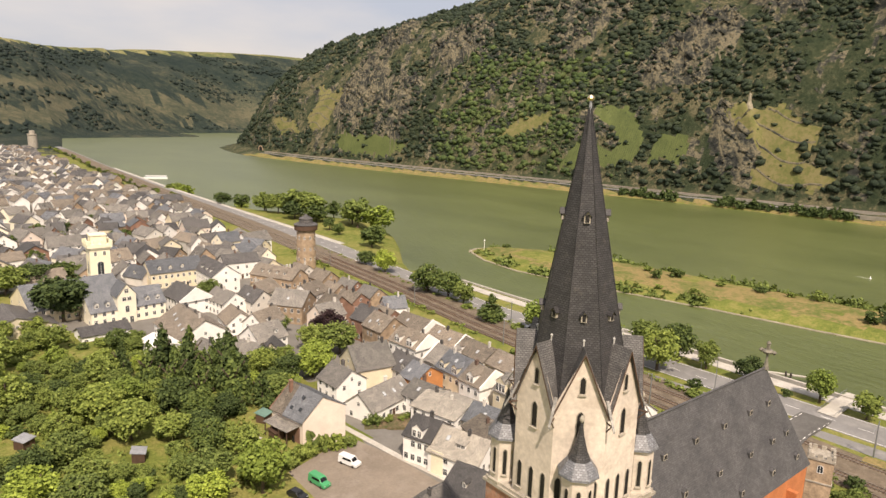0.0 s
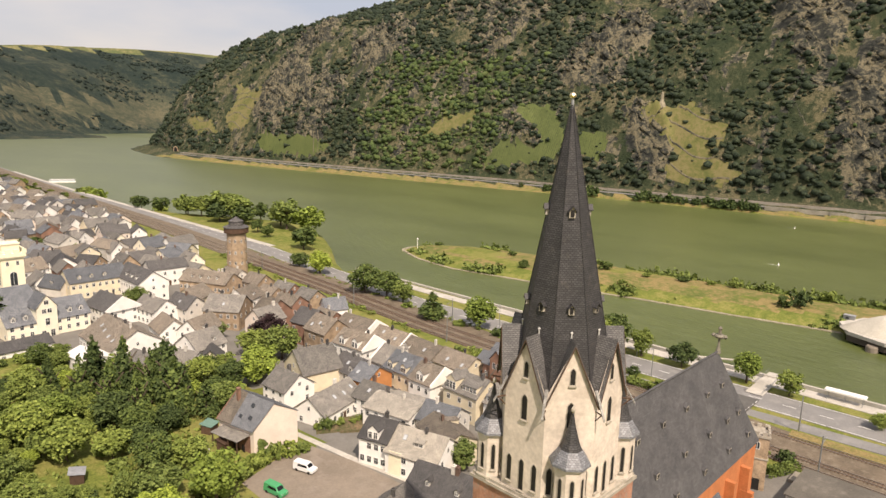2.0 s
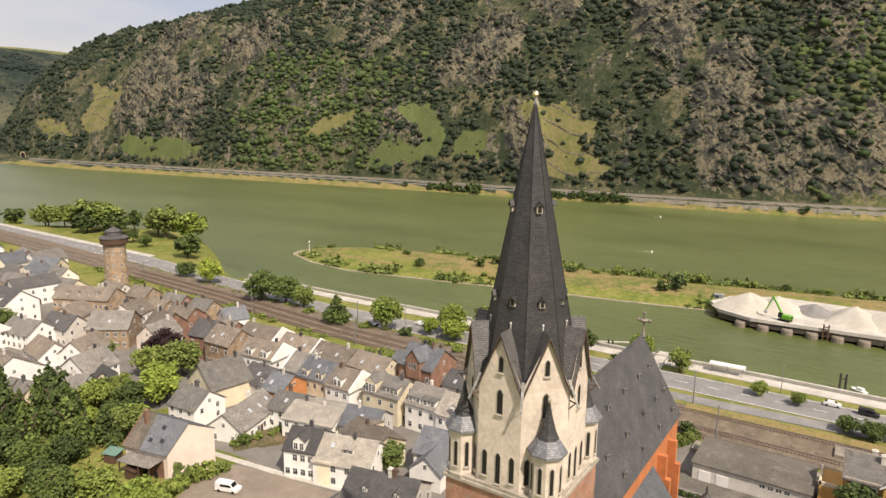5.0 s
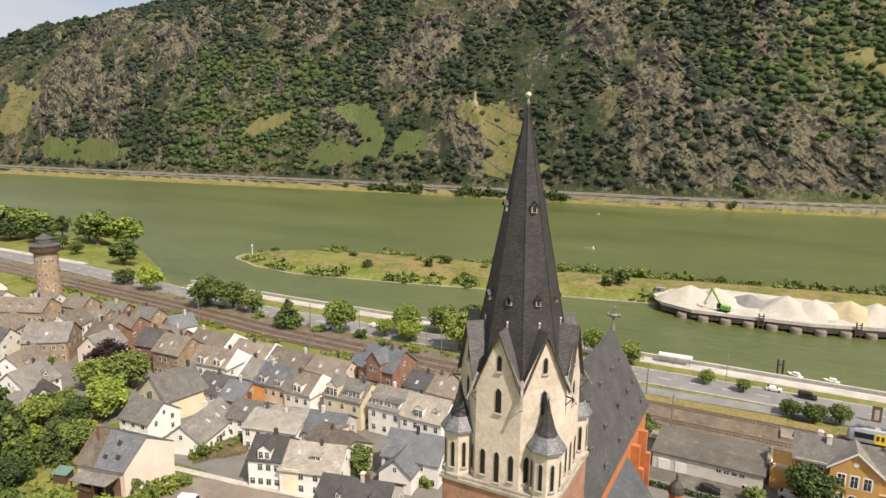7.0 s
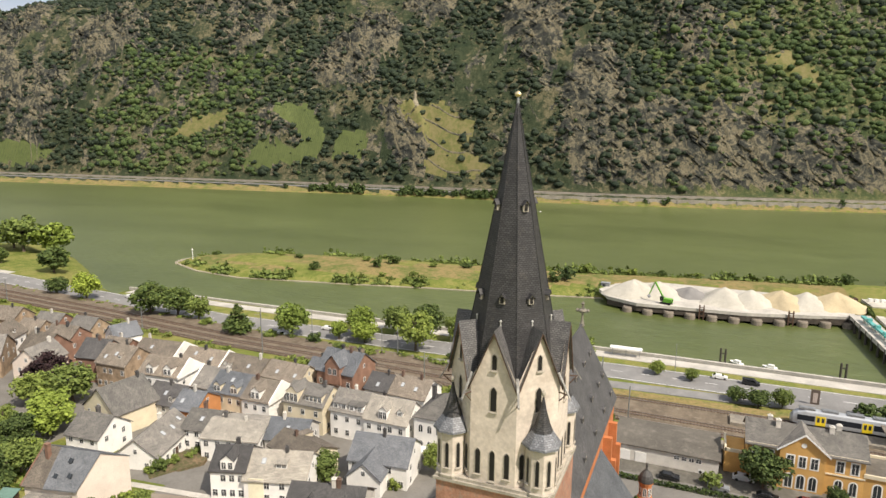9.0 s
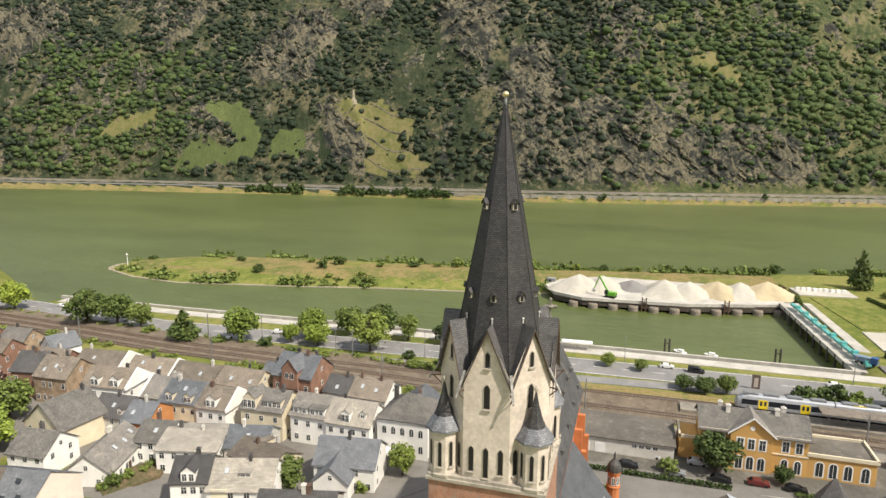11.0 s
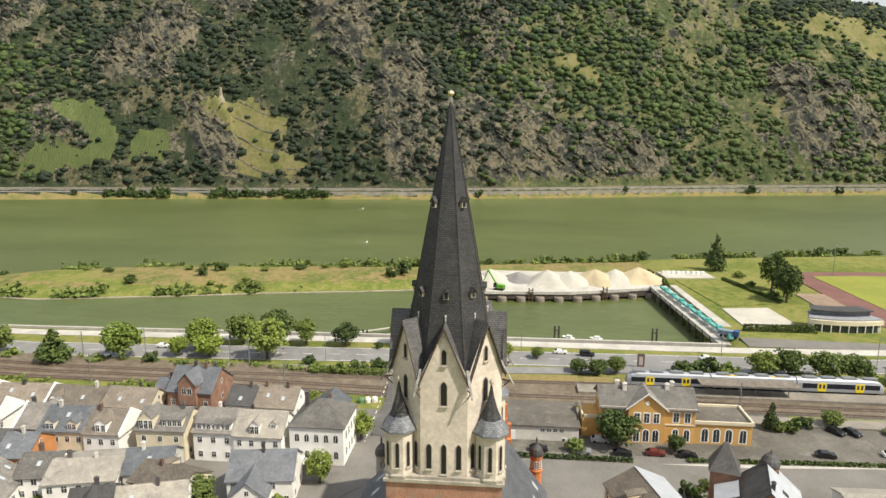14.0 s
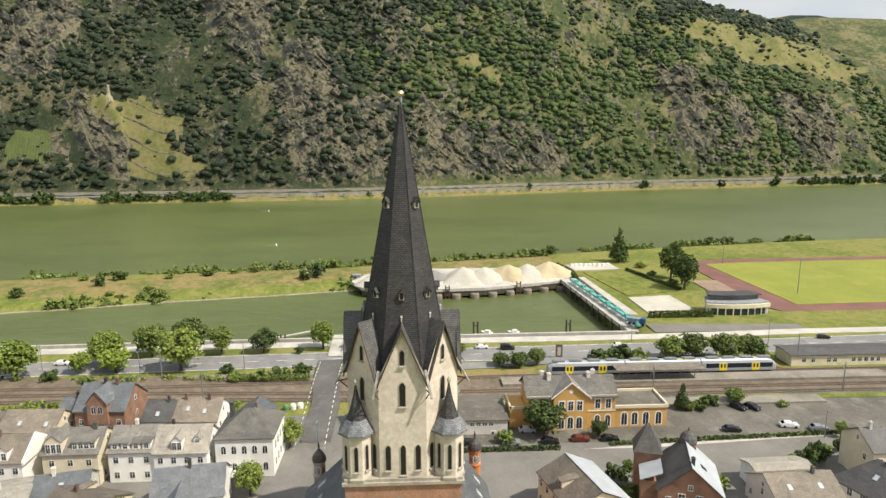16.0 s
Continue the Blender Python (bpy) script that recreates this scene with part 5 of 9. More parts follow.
# back row against the railway
house(125.2, 166.8, 14.0, 10.5, 96, 7.0, 10.2, "stone", 2, lights=((2, 1, 0.5),), sides="b", parapet=(-1,))
house(125.3, 149.6, 13.2, 9.6, 93, 6.8, 10.0, "cream", 2, lights=((-3, 1, 0.4), (3, 1, 0.6)), sides="b", parapet=(-1,))
house(125.4, 135.2, 13.4, 9.8, 89, 6.8, 9.9, "white", 2, dormers=((4.5, 1, 0.05, 2.0, 1.4),), lights=((-2, 1, 0.4),), sides="b")
house(125.8, 121.8, 12.4, 9.8, 88, 6.8, 9.9, "cream", 2, lights=((2, 1, 0.35), (-4, 1, 0.3)), sides="b")
house(129.0, 94.6, 6.4, 9.0, 87, 7.0, 10.0, "grey", 0, lights=((0, 1, 0.3),), sides="b")
house(129.4, 86.0, 10.6, 10.2, 87, 6.8, 10.2, "white", 2, lights=((2, 1, 0.5), (-2, 1, 0.4)), sides="b", chim=2)
# brick house with stepped gable front
hb = house(131.6, 107.6, 11.5, 11.5, 87, 9.2, 13.6, "brick", 4, storeys=2, chim=3, sides="b", label="red brick house with front gable and slate roof")
k = Kit().solid([(-2.3, 0, -3), (2.3, 0, -3), (2.3, 0, 2.2), (0, 0, 5.0), (-2.3, 0, 2.2), (-2.3, 5, -3), (2.3, 5, -3), (2.3, 5, 2.2), (0, 5, 5.0), (-2.3, 5, 2.2)], [(0, 1, 2, 3, 4), (1, 6, 7, 2), (5, 0, 4, 9)])
fg = part("front_gable", k, PLASTER["brick"], hb, "", pose(0, 6.6, 9.6, 0, 0, 180))
part("gable_roof", Kit().face((-2.7, -0.3, 1.9), (0, -0.3, 5.2), (0, 6, 5.2), (-2.7, 6, 1.9)).face((0, -0.3, 5.2), (2.7, -0.3, 1.9), (2.7, 6, 1.9), (0, 6, 5.2)), SLATE[4], fg)
for sx in (-0.75, 0.75):
    put_window(fg, 1.0, 1.7, pose(sx, 0, -0.3), True)
house(133.0, 116.5, 5.0, 8.0, 88, 7.0, 9.6, "brick", 4, chim=1, sides="b", low=0)
# second row
house(113.2, 152.4, 12.5, 10.0, 96, 7.8, 11.2, "white", 2, dormers=((-3.2, 1, 0.02, 2.4, 2.0), (2.4, 1, 0.02, 2.2, 1.9)), sides="b", parapet=(-1,))
house(102.6, 140.6, 10.0, 10.0, 92, 6.0, 9.4, "grey", 0, lights=((0, 1, 0.5),), sides="b", dormers=((-3, 1, 0.15, 1.5, 1.2),))
house(99.8, 130.6, 6.4, 10.0, 96, 7.4, 10.4, "orange", 4, lights=((1.5, 1, 0.4),), sides="b", pitch=2.2)
house(93.6, 148.2, 11.5, 12.5, 172, 6.9, 12.2, "cream", 1, dormers=((-2.4, -1, 0.35, 1.2, 1.1), (2.4, -1, 0.35, 1.2, 1.1)), sides="f")
house(81.6, 141.6, 8.8, 9.6, 95, 6.8, 10.2, "white", 1, sides="b", ends=1)
house(84.6, 128.0, 15.5, 9.5, 16, 5.4, 9.0, "white", 1, storeys=1, lights=((2.5, -1, 0.45), (6, -1, 0.55), (-1, -1, 0.5)), sides="f")
# tall house with a blank skew gable to the car park
big = thing("house", "tall pale house with blank gable, dark slate roof and timber porch", "house", pose(59.6, 120.4, 2.2), "houses of the town")
FA, FB, FC, FD = (0, 0), (9.1, -2.7), (7.0, 10.6), (-2.4, 10.6)
R0, R1 = (4.2, -1.25, 11.6), (2.6, 10.6, 11.6)
part("wall", Kit().solid([(*FA, 0), (*FB, 0), (*FC, 0), (*FD, 0), (*FA, 6.6), (*FB, 9.1), (*FC, 9.1), (*FD, 6.6), R0, R1], [(0, 1, 5, 8, 4), (1, 2, 6, 5), (2, 3, 7, 9, 6), (3, 0, 4, 7)]), PLASTER["pink"], big)
def slope(a, b, c, d, t=0.2):
    q = [a, b, c, d]
    return Kit().solid([(x, y, z + 0.04) for x, y, z in q] + [(x, y, z + 0.04 + t) for x, y, z in q], [(3, 2, 1, 0), (4, 5, 6, 7)] + [(i, (i + 1) % 4, 4 + (i + 1) % 4, 4 + i) for i in range(4)])
part("roof", slope((-0.45, -0.25, 6.0), (4.2, -1.5, 11.6), (2.9, 7.0, 11.6), (-2.05, 6.2, 6.0)), SLATE[4], big)
part("roof", slope((-2.05, 6.2, 6.0), (2.9, 7.0, 11.6), (2.55, 10.9, 11.6), (-2.9, 10.9, 6.0)), SLATE[2], big, "older brown-grey roof half")
part("roof", slope((4.2, -1.5, 11.6), (9.3, -2.9, 8.9), (7.3, 10.9, 8.9), (2.55, 10.9, 11.6)), SLATE[4], big)
for f, g in ((0.35, 2.2), (0.72, 3.4), (0.3, 5.0)):
    part("skylight", Kit().box(0, 0, 0, 0.8, 1.0, 0.1), GLASS, big, "", pose(-0.6 + 4.4 * f - 0.18 * g, g, 6.35 + 5.6 * f, 0, -50, 0))
part("verge", slope((-2.9, 10.75, 6.1), (2.55, 10.75, 11.7), (2.5, 11.0, 11.7), (-2.95, 11.0, 6.1)), PLASTER["brick"], big, "red tiled verge")
part("chimney", Kit().box(1.4, 8.6, 9.2, 0.7, 0.8, 3.6).box(1.4, 8.6, 12.8, 0.86, 0.96, 0.15), PLASTER["brick"], big)
part("porch_roof", slope((-3.3, 1.2, 4.2), (-0.25, 1.0, 4.9), (-2.1, 9.4, 4.9), (-5.2, 9.4, 4.2), 0.12), SLATE[1], big)
for g in (1.5, 4.2, 6.8, 9.0):
    part("porch_post", Kit().box(-2.85 - 0.22 * g, g, 0, 0.22, 0.22, 4.2), WOOD_DARK, big)
part("porch_wall", Kit().solid([(-0.3, 1.0, 0), (-2.2, 9.4, 0), (-2.2, 9.4, 4.6), (-0.3, 1.0, 4.6), (-0.1, 1.0, 0), (-2.0, 9.4, 0), (-2.0, 9.4, 4.6), (-0.1, 1.0, 4.6)], [(0, 3, 2, 1), (4, 5, 6, 7), (3, 7, 6, 2), (0, 4, 7, 3)]), PLASTER["brick"], big, "dark red brick wall under the porch")
for g in (2.4, 5.0, 7.6):
    part("porch_window", Kit().box(-0.65 - 0.22 * g, g, 1.0, 0.12, 1.1, 1.5), DARK, big)
house(95.0, 122.5, 7.5, 10.0, 100, 6.2, 9.0, "white", 1, sides="b", lights=((0, 1, 0.5),))
house(94.4, 112.6, 13.0, 12.5, 104, 6.8, 8.6, "white", 3, sides="b", chim=2, label="white house with low pale grey metal roof")
house(98.2, 101.6, 9.0, 9.5, 103, 6.4, 9.4, "grey", 4, lights=((0, 1, 0.5),), sides="b")
house(92.6, 95.0, 12.0, 9.0, 72, 6.6, 8.8, "cream", 2, sides="fb", dormers=((2, -1, 0.2, 1.8, 1.0, "shed"),), label="long cream house with curved front and brown roof")
house(98.0, 78.0, 12.5, 10.5, 98, 6.6, 10.2, "white", 4, sides="b", chim=1, ends=1)
house(92.2, 78.5, 8.0, 7.0, 8, 5.6, 8.6, "white", 4, storeys=1, sides="", chim=0)
house(80.6, 102.4, 6.8, 9.4, 109, 8.2, 11.2, "white", 0, storeys=2, dormers=((0, 1, 0.02, 2.6, 1.9),), sides="b", chim=1, pitch=1.7)
h19 = house(83.4, 93.2, 12.0, 10.6, 107, 7.0, 10.6, "white", 3, storeys=2, dormers=((-0.8, 1, 0.4, 2.0, 0.8, "shed"),), lights=((3, 1, 0.6),), sides="b", pitch=3.0, label="white and yellow house with pale grey roof")
part("yellow_panel", Kit().box(3.6, 5.34, 0.6, 3.0, 0.06, 5.6), PLASTER["yellow"], h19, "yellow painted bay")
house(74.0, 76.5, 13.0, 12.0, 104, 8.6, 12.4, "grey", 0, sides="b", chim=2, dormers=((-3.5, 1, 0.4, 0.9, 0.9), (2.5, 1, 0.4, 0.9, 0.9)), low=2.5)
house(63.0, 80.0, 9.0, 9.0, 14, 7.0, 10.6, "stone", 1, sides="f", chim=1, low=3)
# white house with hipped roof by the crossing
hw = house(116.4, 71.2, 12.0, 12.4, 90, 9.4, 13.2, "white", 1, storeys=1, hip=5.4, sides="", chim=0, ends=0, label="tall white hipped house with arched windows")
for f, z in ((0, 2.2), (1, 6.0)):
    for i in range(5):
        put_window(hw, 0.95, 1.75, pose((i - 2) * 2.15, 0, 0, 0, 0, 0) @ pose(0, 6.2, z, 0, 0, 180), True)
    for i in range(4):
        put_window(hw, 0.95, 1.75, pose(0, 0, 0, 0, 0, -90) @ pose((i - 1.5) * 2.5, -6.0, z), True)
part("chimney", Kit().box(4.0, -1.0, 10, 0.8, 1.1, 4.4).box(4.0, -1.0, 14.4, 1.0, 1.3, 0.2), SLATE[0], hw)
house(127.5, 72.5, 7.0, 8.0, 2, 7.0, 9.6, "grey", 4, sides="", low=0)
# by the plum tree
house(114.8, 180.4, 8.5, 10.0, 100, 8.0, 12.0, "brick", 0, sides="b", chim=2)
house(113.8, 169.8, 10.5, 10.4, 92, 8.0, 12.0, "stone", 2, lights=((0, 1, 0.5), (3, 1, 0.3)), sides="b", dormers=((-2, 1, 0.3, 1.0, 0.9),), pitch=1.8)
house(131.8, 190.8, 8.0, 9.0, 160, 7.2, 10.6, "white", 4, sides="", chim=1)
house(121.5, 180.0, 9.0, 9.0, 92, 7.0, 10.4, "brick", 2, sides="b", chim=2)
house(104.5, 192.0, 10.0, 9.0, 12, 8.0, 12.0, "pink", 1, sides="f", dormers=((0, -1, 0.2, 1.2, 1.0),))
house(112.0, 200.0, 9.0, 10.0, 95, 8.0, 12.2, "brick", 2, sides="b", chim=2)
house(122.0, 204.0, 10.0, 9.5, 98, 7.6, 11.0, "brick", 2, sides="b", chim=2)
house(133.0, 208.0, 9.0, 9.0, 95, 7.0, 10.4, "stone", 1, sides="b")
# around the school
house(102.5, 214.0, 13.0, 12.5, 128, 7.6, 12.0, "stone", 1, lights=((0, 1, 0.4), (3, -1, 0.4)), sides="fb", chim=2)
house(78.5, 185.0, 10.5, 10.5, 12, 7.0, 11.0, "white", 1, dormers=((2.0, -1, 0.25, 1.0, 0.9),), sides="f", name="house")
house(69.6, 179.0, 12.5, 8.5, 117, 5.8, 8.8, "white", 1, sides="b")
house(77.4, 176.2, 7.0, 6.5, 60, 5.4, 8.4, "cream", 0, sides="", chim=0)
house(61.6, 185.0, 9.0, 9.0, 100, 5.6, 8.2, "cream", 1, sides="", chim=1)
house(54.4, 183.5, 9.5, 8.0, 35, 3.8, 4.6, "white", 1, storeys=1, sides="", ends=0, chim=0, label="low white annexe with grey lean roof")
house(85.0, 199.5, 11.0, 9.0, 25, 7.0, 10.8, "white", 2, sides="f", dormers=((-2, -1, 0.2, 1.0, 0.9),))
house(62.9, 205.0, 23.0, 16.5, 92, 7.0, 12.2, "white", 2, sides="b", lights=((2, 1, 0.5), (-3, 1, 0.4), (6, 1, 0.6), (-7, 1, 0.35)), chim=3, label="long old house with broad dark slate roof")
house(78.6, 208.5, 11.5, 9.0, 84, 6.4, 10.0, "white", 2, sides="b", chim=1)
SLATE.append(surface("white_roof_sheet", (0.78, 0.76, 0.72), 0.7, 0.4, 4, 0.1, 0.05, 0.01))
house(50.6, 193.6, 12.5, 7.6, 98, 7.4, 8.8, "white", 5, sides="b", chim=0, label="plain white house with nearly flat white roof")
house(72.4, 241.0, 15.0, 12.0, 98, 8.0, 12.0, "white", 0, sides="b", parapet=(-1,))
house(84.0, 232.0, 13.0, 10.0, 100, 7.0, 10.6, "white", 1, sides="b", chim=2)
house(93.5, 228.0, 12.0, 9.0, 100, 7.0, 10.8, "grey", 0, sides="b", lights=((0, 1, 0.4),))
house(100.0, 236.0, 11.0, 10.0, 30, 7.6, 11.2, "cream", 2, sides="f", chim=1)
house(113.5, 222.0, 11.0, 10.0, 26, 7.8, 11.6, "white", 2, sides="f", dormers=((0, -1, 0.2, 1.0, 0.9),))
house(124.0, 221.0, 9.0, 9.0, 95, 7.0, 10.4, "stone", 2, sides="b")
house(134.0, 226.0, 10.0, 8.0, 97, 6.4, 9.4, "brick", 1, sides="b")
house(114.0, 251.0, 22.0, 11.0, 116, 8.8, 12.4, "stone", 2, sides="fb", dormers=((-6, 1, 0.3, 1.0, 0.9), (-2, 1, 0.3, 1.0, 0.9), (2, 1, 0.3, 1.0, 0.9), (6, 1, 0.3, 1.0, 0.9)), chim=3, pitch=1.7)
house(131.0, 243.0, 10.0, 9.0, 98, 7.0, 10.4, "stone", 2, sides="b")
house(128.0, 258.0, 11.0, 9.0, 98, 7.0, 10.4, "grey", 2, sides="b")
# school with front gable
sc = house(50.2, 239.5, 24.5, 13.0, 6, 8.6, 13.6, "ivory", 4, storeys=2, dormers=((-10, -1, 0.18, 1.3, 1.3), (-6.5, -1, 0.18, 1.3, 1.3), (6.5, -1, 0.18, 1.3, 1.3), (10, -1, 0.18, 1.3, 1.3)), sides="f", chim=0, pitch=2.7, label="long ivory school with front gable and blue-grey roof", name="school")
k = Kit().solid([(-3.0, 0, -9), (3.0, 0, -9), (3.0, 0, 2.6), (0, 0, 6.2), (-3.0, 0, 2.6), (-3.0, 6, -9), (3.0, 6, -9), (3.0, 6, 2.6), (0, 6, 6.2), (-3.0, 6, 2.6)], [(0, 1, 2, 3, 4), (1, 6, 7, 2), (5, 0, 4, 9)])
fg = part("front_gable", k, PLASTER["ivory"], sc, "", pose(-1.0, -7.2, 8.0))
part("gable_roof", Kit().face((-3.5, -0.4, 2.0), (0, -0.4, 6.5), (0, 8, 6.5), (-3.5, 8, 2.0)[:3]).face((0, -0.4, 6.5), (3.5, -0.4, 2.0), (3.5, 8, 2.0), (0, 8, 6.5)), SLATE[4], fg)
for z, ws in ((-7.5, (-1.3, 1.3)), (-3.6, (0,)), (0.4, (-0.8, 0.8)), (3.2, (0,))):
    for wx in ws:
        put_window(fg, 1.2, 2.2 if z < 0 else 1.3, pose(wx, 0, z))
house(36.0, 256.0, 30.0, 24.0, 8, 9.0, 15.5, "cream", 4, sides="f", chim=0, label="broad hall with large blue-grey slate roof")
house(17.0, 240.0, 20.0, 22.0, 96, 7.0, 11.0, "cream", 0, sides="b", chim=0, lights=((-4, 1, 0.6), (4, 1, 0.3)), label="cream hall with dark slate roof")
house(40.0, 221.5, 14.5, 8.0, 6, 5.6, 7.6, "white", 0, storeys=1, sides="f", chim=0, low=2.0, label="low white hall with dark roof")
house(80.0, 284.0, 22.0, 13.0, 2, 9.0, 13.4, "cream", 4, sides="f", dormers=((-7, -1, 0.2, 1.2, 1.1), (-2.5, -1, 0.2, 1.2, 1.1), (2.5, -1, 0.2, 1.2, 1.1)), chim=0)
house(94.0, 272.0, 24.0, 12.0, 92, 9.0, 13.4, "white", 0, sides="b", dormers=((-7, 1, 0.2, 1.2, 1.1), (-2.5, 1, 0.2, 1.2, 1.1), (2.5, 1, 0.2, 1.2, 1.1)), chim=1)
# south of the church
ha = house(91.5, 4.4, 13.5, 11.5, 14, 7.5, 10.2, "cream", 2, sides="b", dormers=((0, 1, 0.2, 1.6, 1.2, "shed"),), chim=0, label="cream house with brown slate and pale metal roof slopes")
house(92.0, -37.0, 13.0, 11.0, 92, 5.6, 8.6, "grey", 2, sides="b", lights=((3, 1, 0.5), (-3, 1, 0.5)), chim=1)
house(101.0, -39.0, 12.0, 7.0, 92, 4.6, 5.6, "white", 3, storeys=1, sides="b", chim=0)
house(89.0, -52.5, 12.5, 12.5, 20, 7.0, 11.4, "grey", 0, sides="b", hip=4.5, lights=((0, 1, 0.5),), chim=1)
house(104.0, -62.0, 9.0, 10.0, 90, 8.2, 11.2, "cream", 0, sides="b", chim=1)
house(96.0, -74.0, 11.0, 10.0, 90, 7.2, 10.4, "cream", 1, sides="b", chim=1)
# brick villa with steep cross roofs
PALE_METAL = surface("pale_metal_roof", (0.40, 0.42, 0.45), 0.6, 0.5, 5, 0.15, 0.1, 0.01)


def metal_slope(parent, w, d, e, r, over=0.5):
    """A sheet-metal covering on the -y slope of a gabled roof."""
    q = [(-w / 2 - over, -d / 2 - over, e - (r - e) / (d / 2) * over), (w / 2 + over, -d / 2 - over, e - (r - e) / (d / 2) * over), (w / 2 + over, 0, r + 0.02), (-w / 2 - over, 0, r + 0.02)]
    return part("metal_roof", Kit().solid([(x, y, z + 0.05) for x, y, z in q] + [(x, y, z + 0.17) for x, y, z in q], [(3, 2, 1, 0), (4, 5, 6, 7), (0, 1, 5, 4), (1, 2, 6, 5), (2, 3, 7, 6), (3, 0, 4, 7)]), PALE_METAL, parent, "pale blue-grey metal roof slope")


vz = ground_at(92.0, -16.5) - 0.6
vl = house(92.4, -15.8, 11.5, 11.0, -17, 8.2, 13.0, "brick", 0, sides="f", chim=1, label="red brick villa with steep dark and pale metal roofs", name="villa", pitch=3.0)
metal_slope(vl, 11.5, 11.0, 8.2 - vz, 13.0 - vz)
part("skylight", Kit().box(0, 0, 0, 0.9, 1.3, 0.14), GLASS, vl, "", pose(-1.5, -2.6, 13.0 - vz - 2.6 * 4.8 / 5.5 + 0.2, math.degrees(math.atan2(4.8, 5.5))))
tw = part("stair_tower", Kit().box(4.6, 7.0, 0, 4.6, 4.6, 10.4).box(4.6, 7.0, 10.2, 5.0, 5.0, 0.3), PLASTER["brick"], vl)
part("tower_roof", Kit().ring(4.6, 7.0, [(10.4, 3.9), (10.9, 3.5), (15.2, 0.5), (15.5, 0.05)], 4, 45), SLATE[0], vl, "steep pyramid slate roof")
part("annexe", Kit().box(-0.8, 6.6, 0, 5.0, 3.4, 7.6), PLASTER["brick"], vl)
part("annexe_roof", Kit().solid([(-3.5, 8.6, 7.6), (2.2, 8.6, 7.6), (2.2, 4.6, 9.4), (-3.5, 4.6, 9.4), (-3.5, 8.6, 7.75), (2.2, 8.6, 7.75), (2.2, 4.6, 9.55), (-3.5, 4.6, 9.55)], [(7, 6, 5, 4), (0, 1, 2, 3), (0, 4, 5, 1), (1, 5, 6, 2), (3, 7, 4, 0)]), PALE_METAL, vl, "pale metal lean-to roof")
part("bay", Kit().box(5.6, -0.6, 0, 2.8, 2.8, 11.6), PLASTER["brick"], vl)
part("cupola", Kit().ring(5.6, -0.6, [(11.6, 1.6), (12.1, 1.75), (13.0, 1.55), (13.8, 0.95), (14.2, 0.25), (15.0, 0.05)], 12), SLATE[0], vl, "dark onion cupola")
for z in (2.0, 5.2):
    for wy in (-1.6, 1.4):
        put_window(vl, 1.1, 1.9, pose(-5.75, wy, z, 0, 0, -90))
part("porch", Kit().box(-8.0, -2.4, 0, 3.6, 3.8, 3.2).box(-8.0, -2.4, 3.2, 4.0, 4.2, 0.2), TRIM_STONE, vl, "low grey porch with a flat roof")

hz0 = ground_at(91.5, 4.4) - 0.6
metal_slope(ha, 13.5, 11.5, 7.5 - hz0, 10.2 - hz0)

# the town beyond, row behind row; the farthest roofs are one mass
rt = random.Random(5)
mass, mass_mat = Kit(), []
MASS_MATS = [PLASTER["white"], PLASTER["cream"], PLASTER["grey"], PLASTER["stone"], PLASTER["brick"], SLATE[0], SLATE[1], SLATE[2], SLATE[3], SLATE[4]]


def mass_house(x, y, w, d, rot, eave, ridge, wall_no, roof_no):
    m = pose(x, y, ground_at(x, y) - 0.6, 0, 0, rot)
    for kit, no in ((wall_kit(w, d, 0, eave, ridge), wall_no), (roof_kit(w, d, eave, ridge), 5 + roof_no)):
        mass.solid([tuple(m @ Vector(v)) for v in kit.v], kit.f)
        mass_mat.extend([no] * len(kit.f))


y = 286.0
while y < 1430:
    step = 13.5 if y < 700 else 16.0
    x = max(4 + 0.055 * y, 12)
    edge = 138 if y < 420 else 150
    while x < edge:
        xx, yy = x + rt.uniform(-2.2, 2.2), y + rt.uniform(-2.5, 2.5)
        clear = not (68 < xx < 104 and yy < 293) and math.hypot(xx - 50, yy - 280) > 16 and math.hypot(xx - 143.5, yy - 284) > 13 and not (yy < 296 and xx < 56)
        if clear and rt.random() < 0.92:
            rot = rt.choice((0, 90, 90)) + rt.uniform(-24, 24) + 8
            w, d = rt.uniform(8, 17), rt.uniform(7.5, 11.5)
            ev = rt.uniform(5.6, 9.6)
            rg_ = ev + rt.uniform(3.0, 4.6)
            if yy < 520:
                near = yy < 400
                house(xx, yy, w, d, rot, ev, rg_, rt.choice(("white", "white", "white", "white", "cream", "ivory", "grey", "stone", "brick", "pink")), rt.choice((0, 1, 1, 2, 4, 1, 0, 1, 2)), sides="f" if near else "", ends=1 if near else 0,
                      dormers=((0, rt.choice((-1, 1)), 0.25, 1.2, 1.0),) if near and rt.random() < 0.4 else (), chim=rt.choice((0, 1, 1)), pitch=3.4, low=ground_at(xx, yy))
            else:
                mass_house(xx, yy, w, d, rot, ev + 0.6, rg_ + 0.6, rt.choice((0, 0, 0, 0, 1, 2, 3)), rt.choice((0, 1, 0, 2, 4, 1, 0, 2, 2)))
        x += step * rt.uniform(0.95, 1.2)
    y += step
mm = mass.mesh("distant_houses", MASS_MATS)
mm.polygons.foreach_set("material_index", np.array(mass_mat, dtype=np.int32))
tagged(new("distant_houses", mm), "crowd of pale walls and grey roofs at the far end", "houses", "", "stuff")

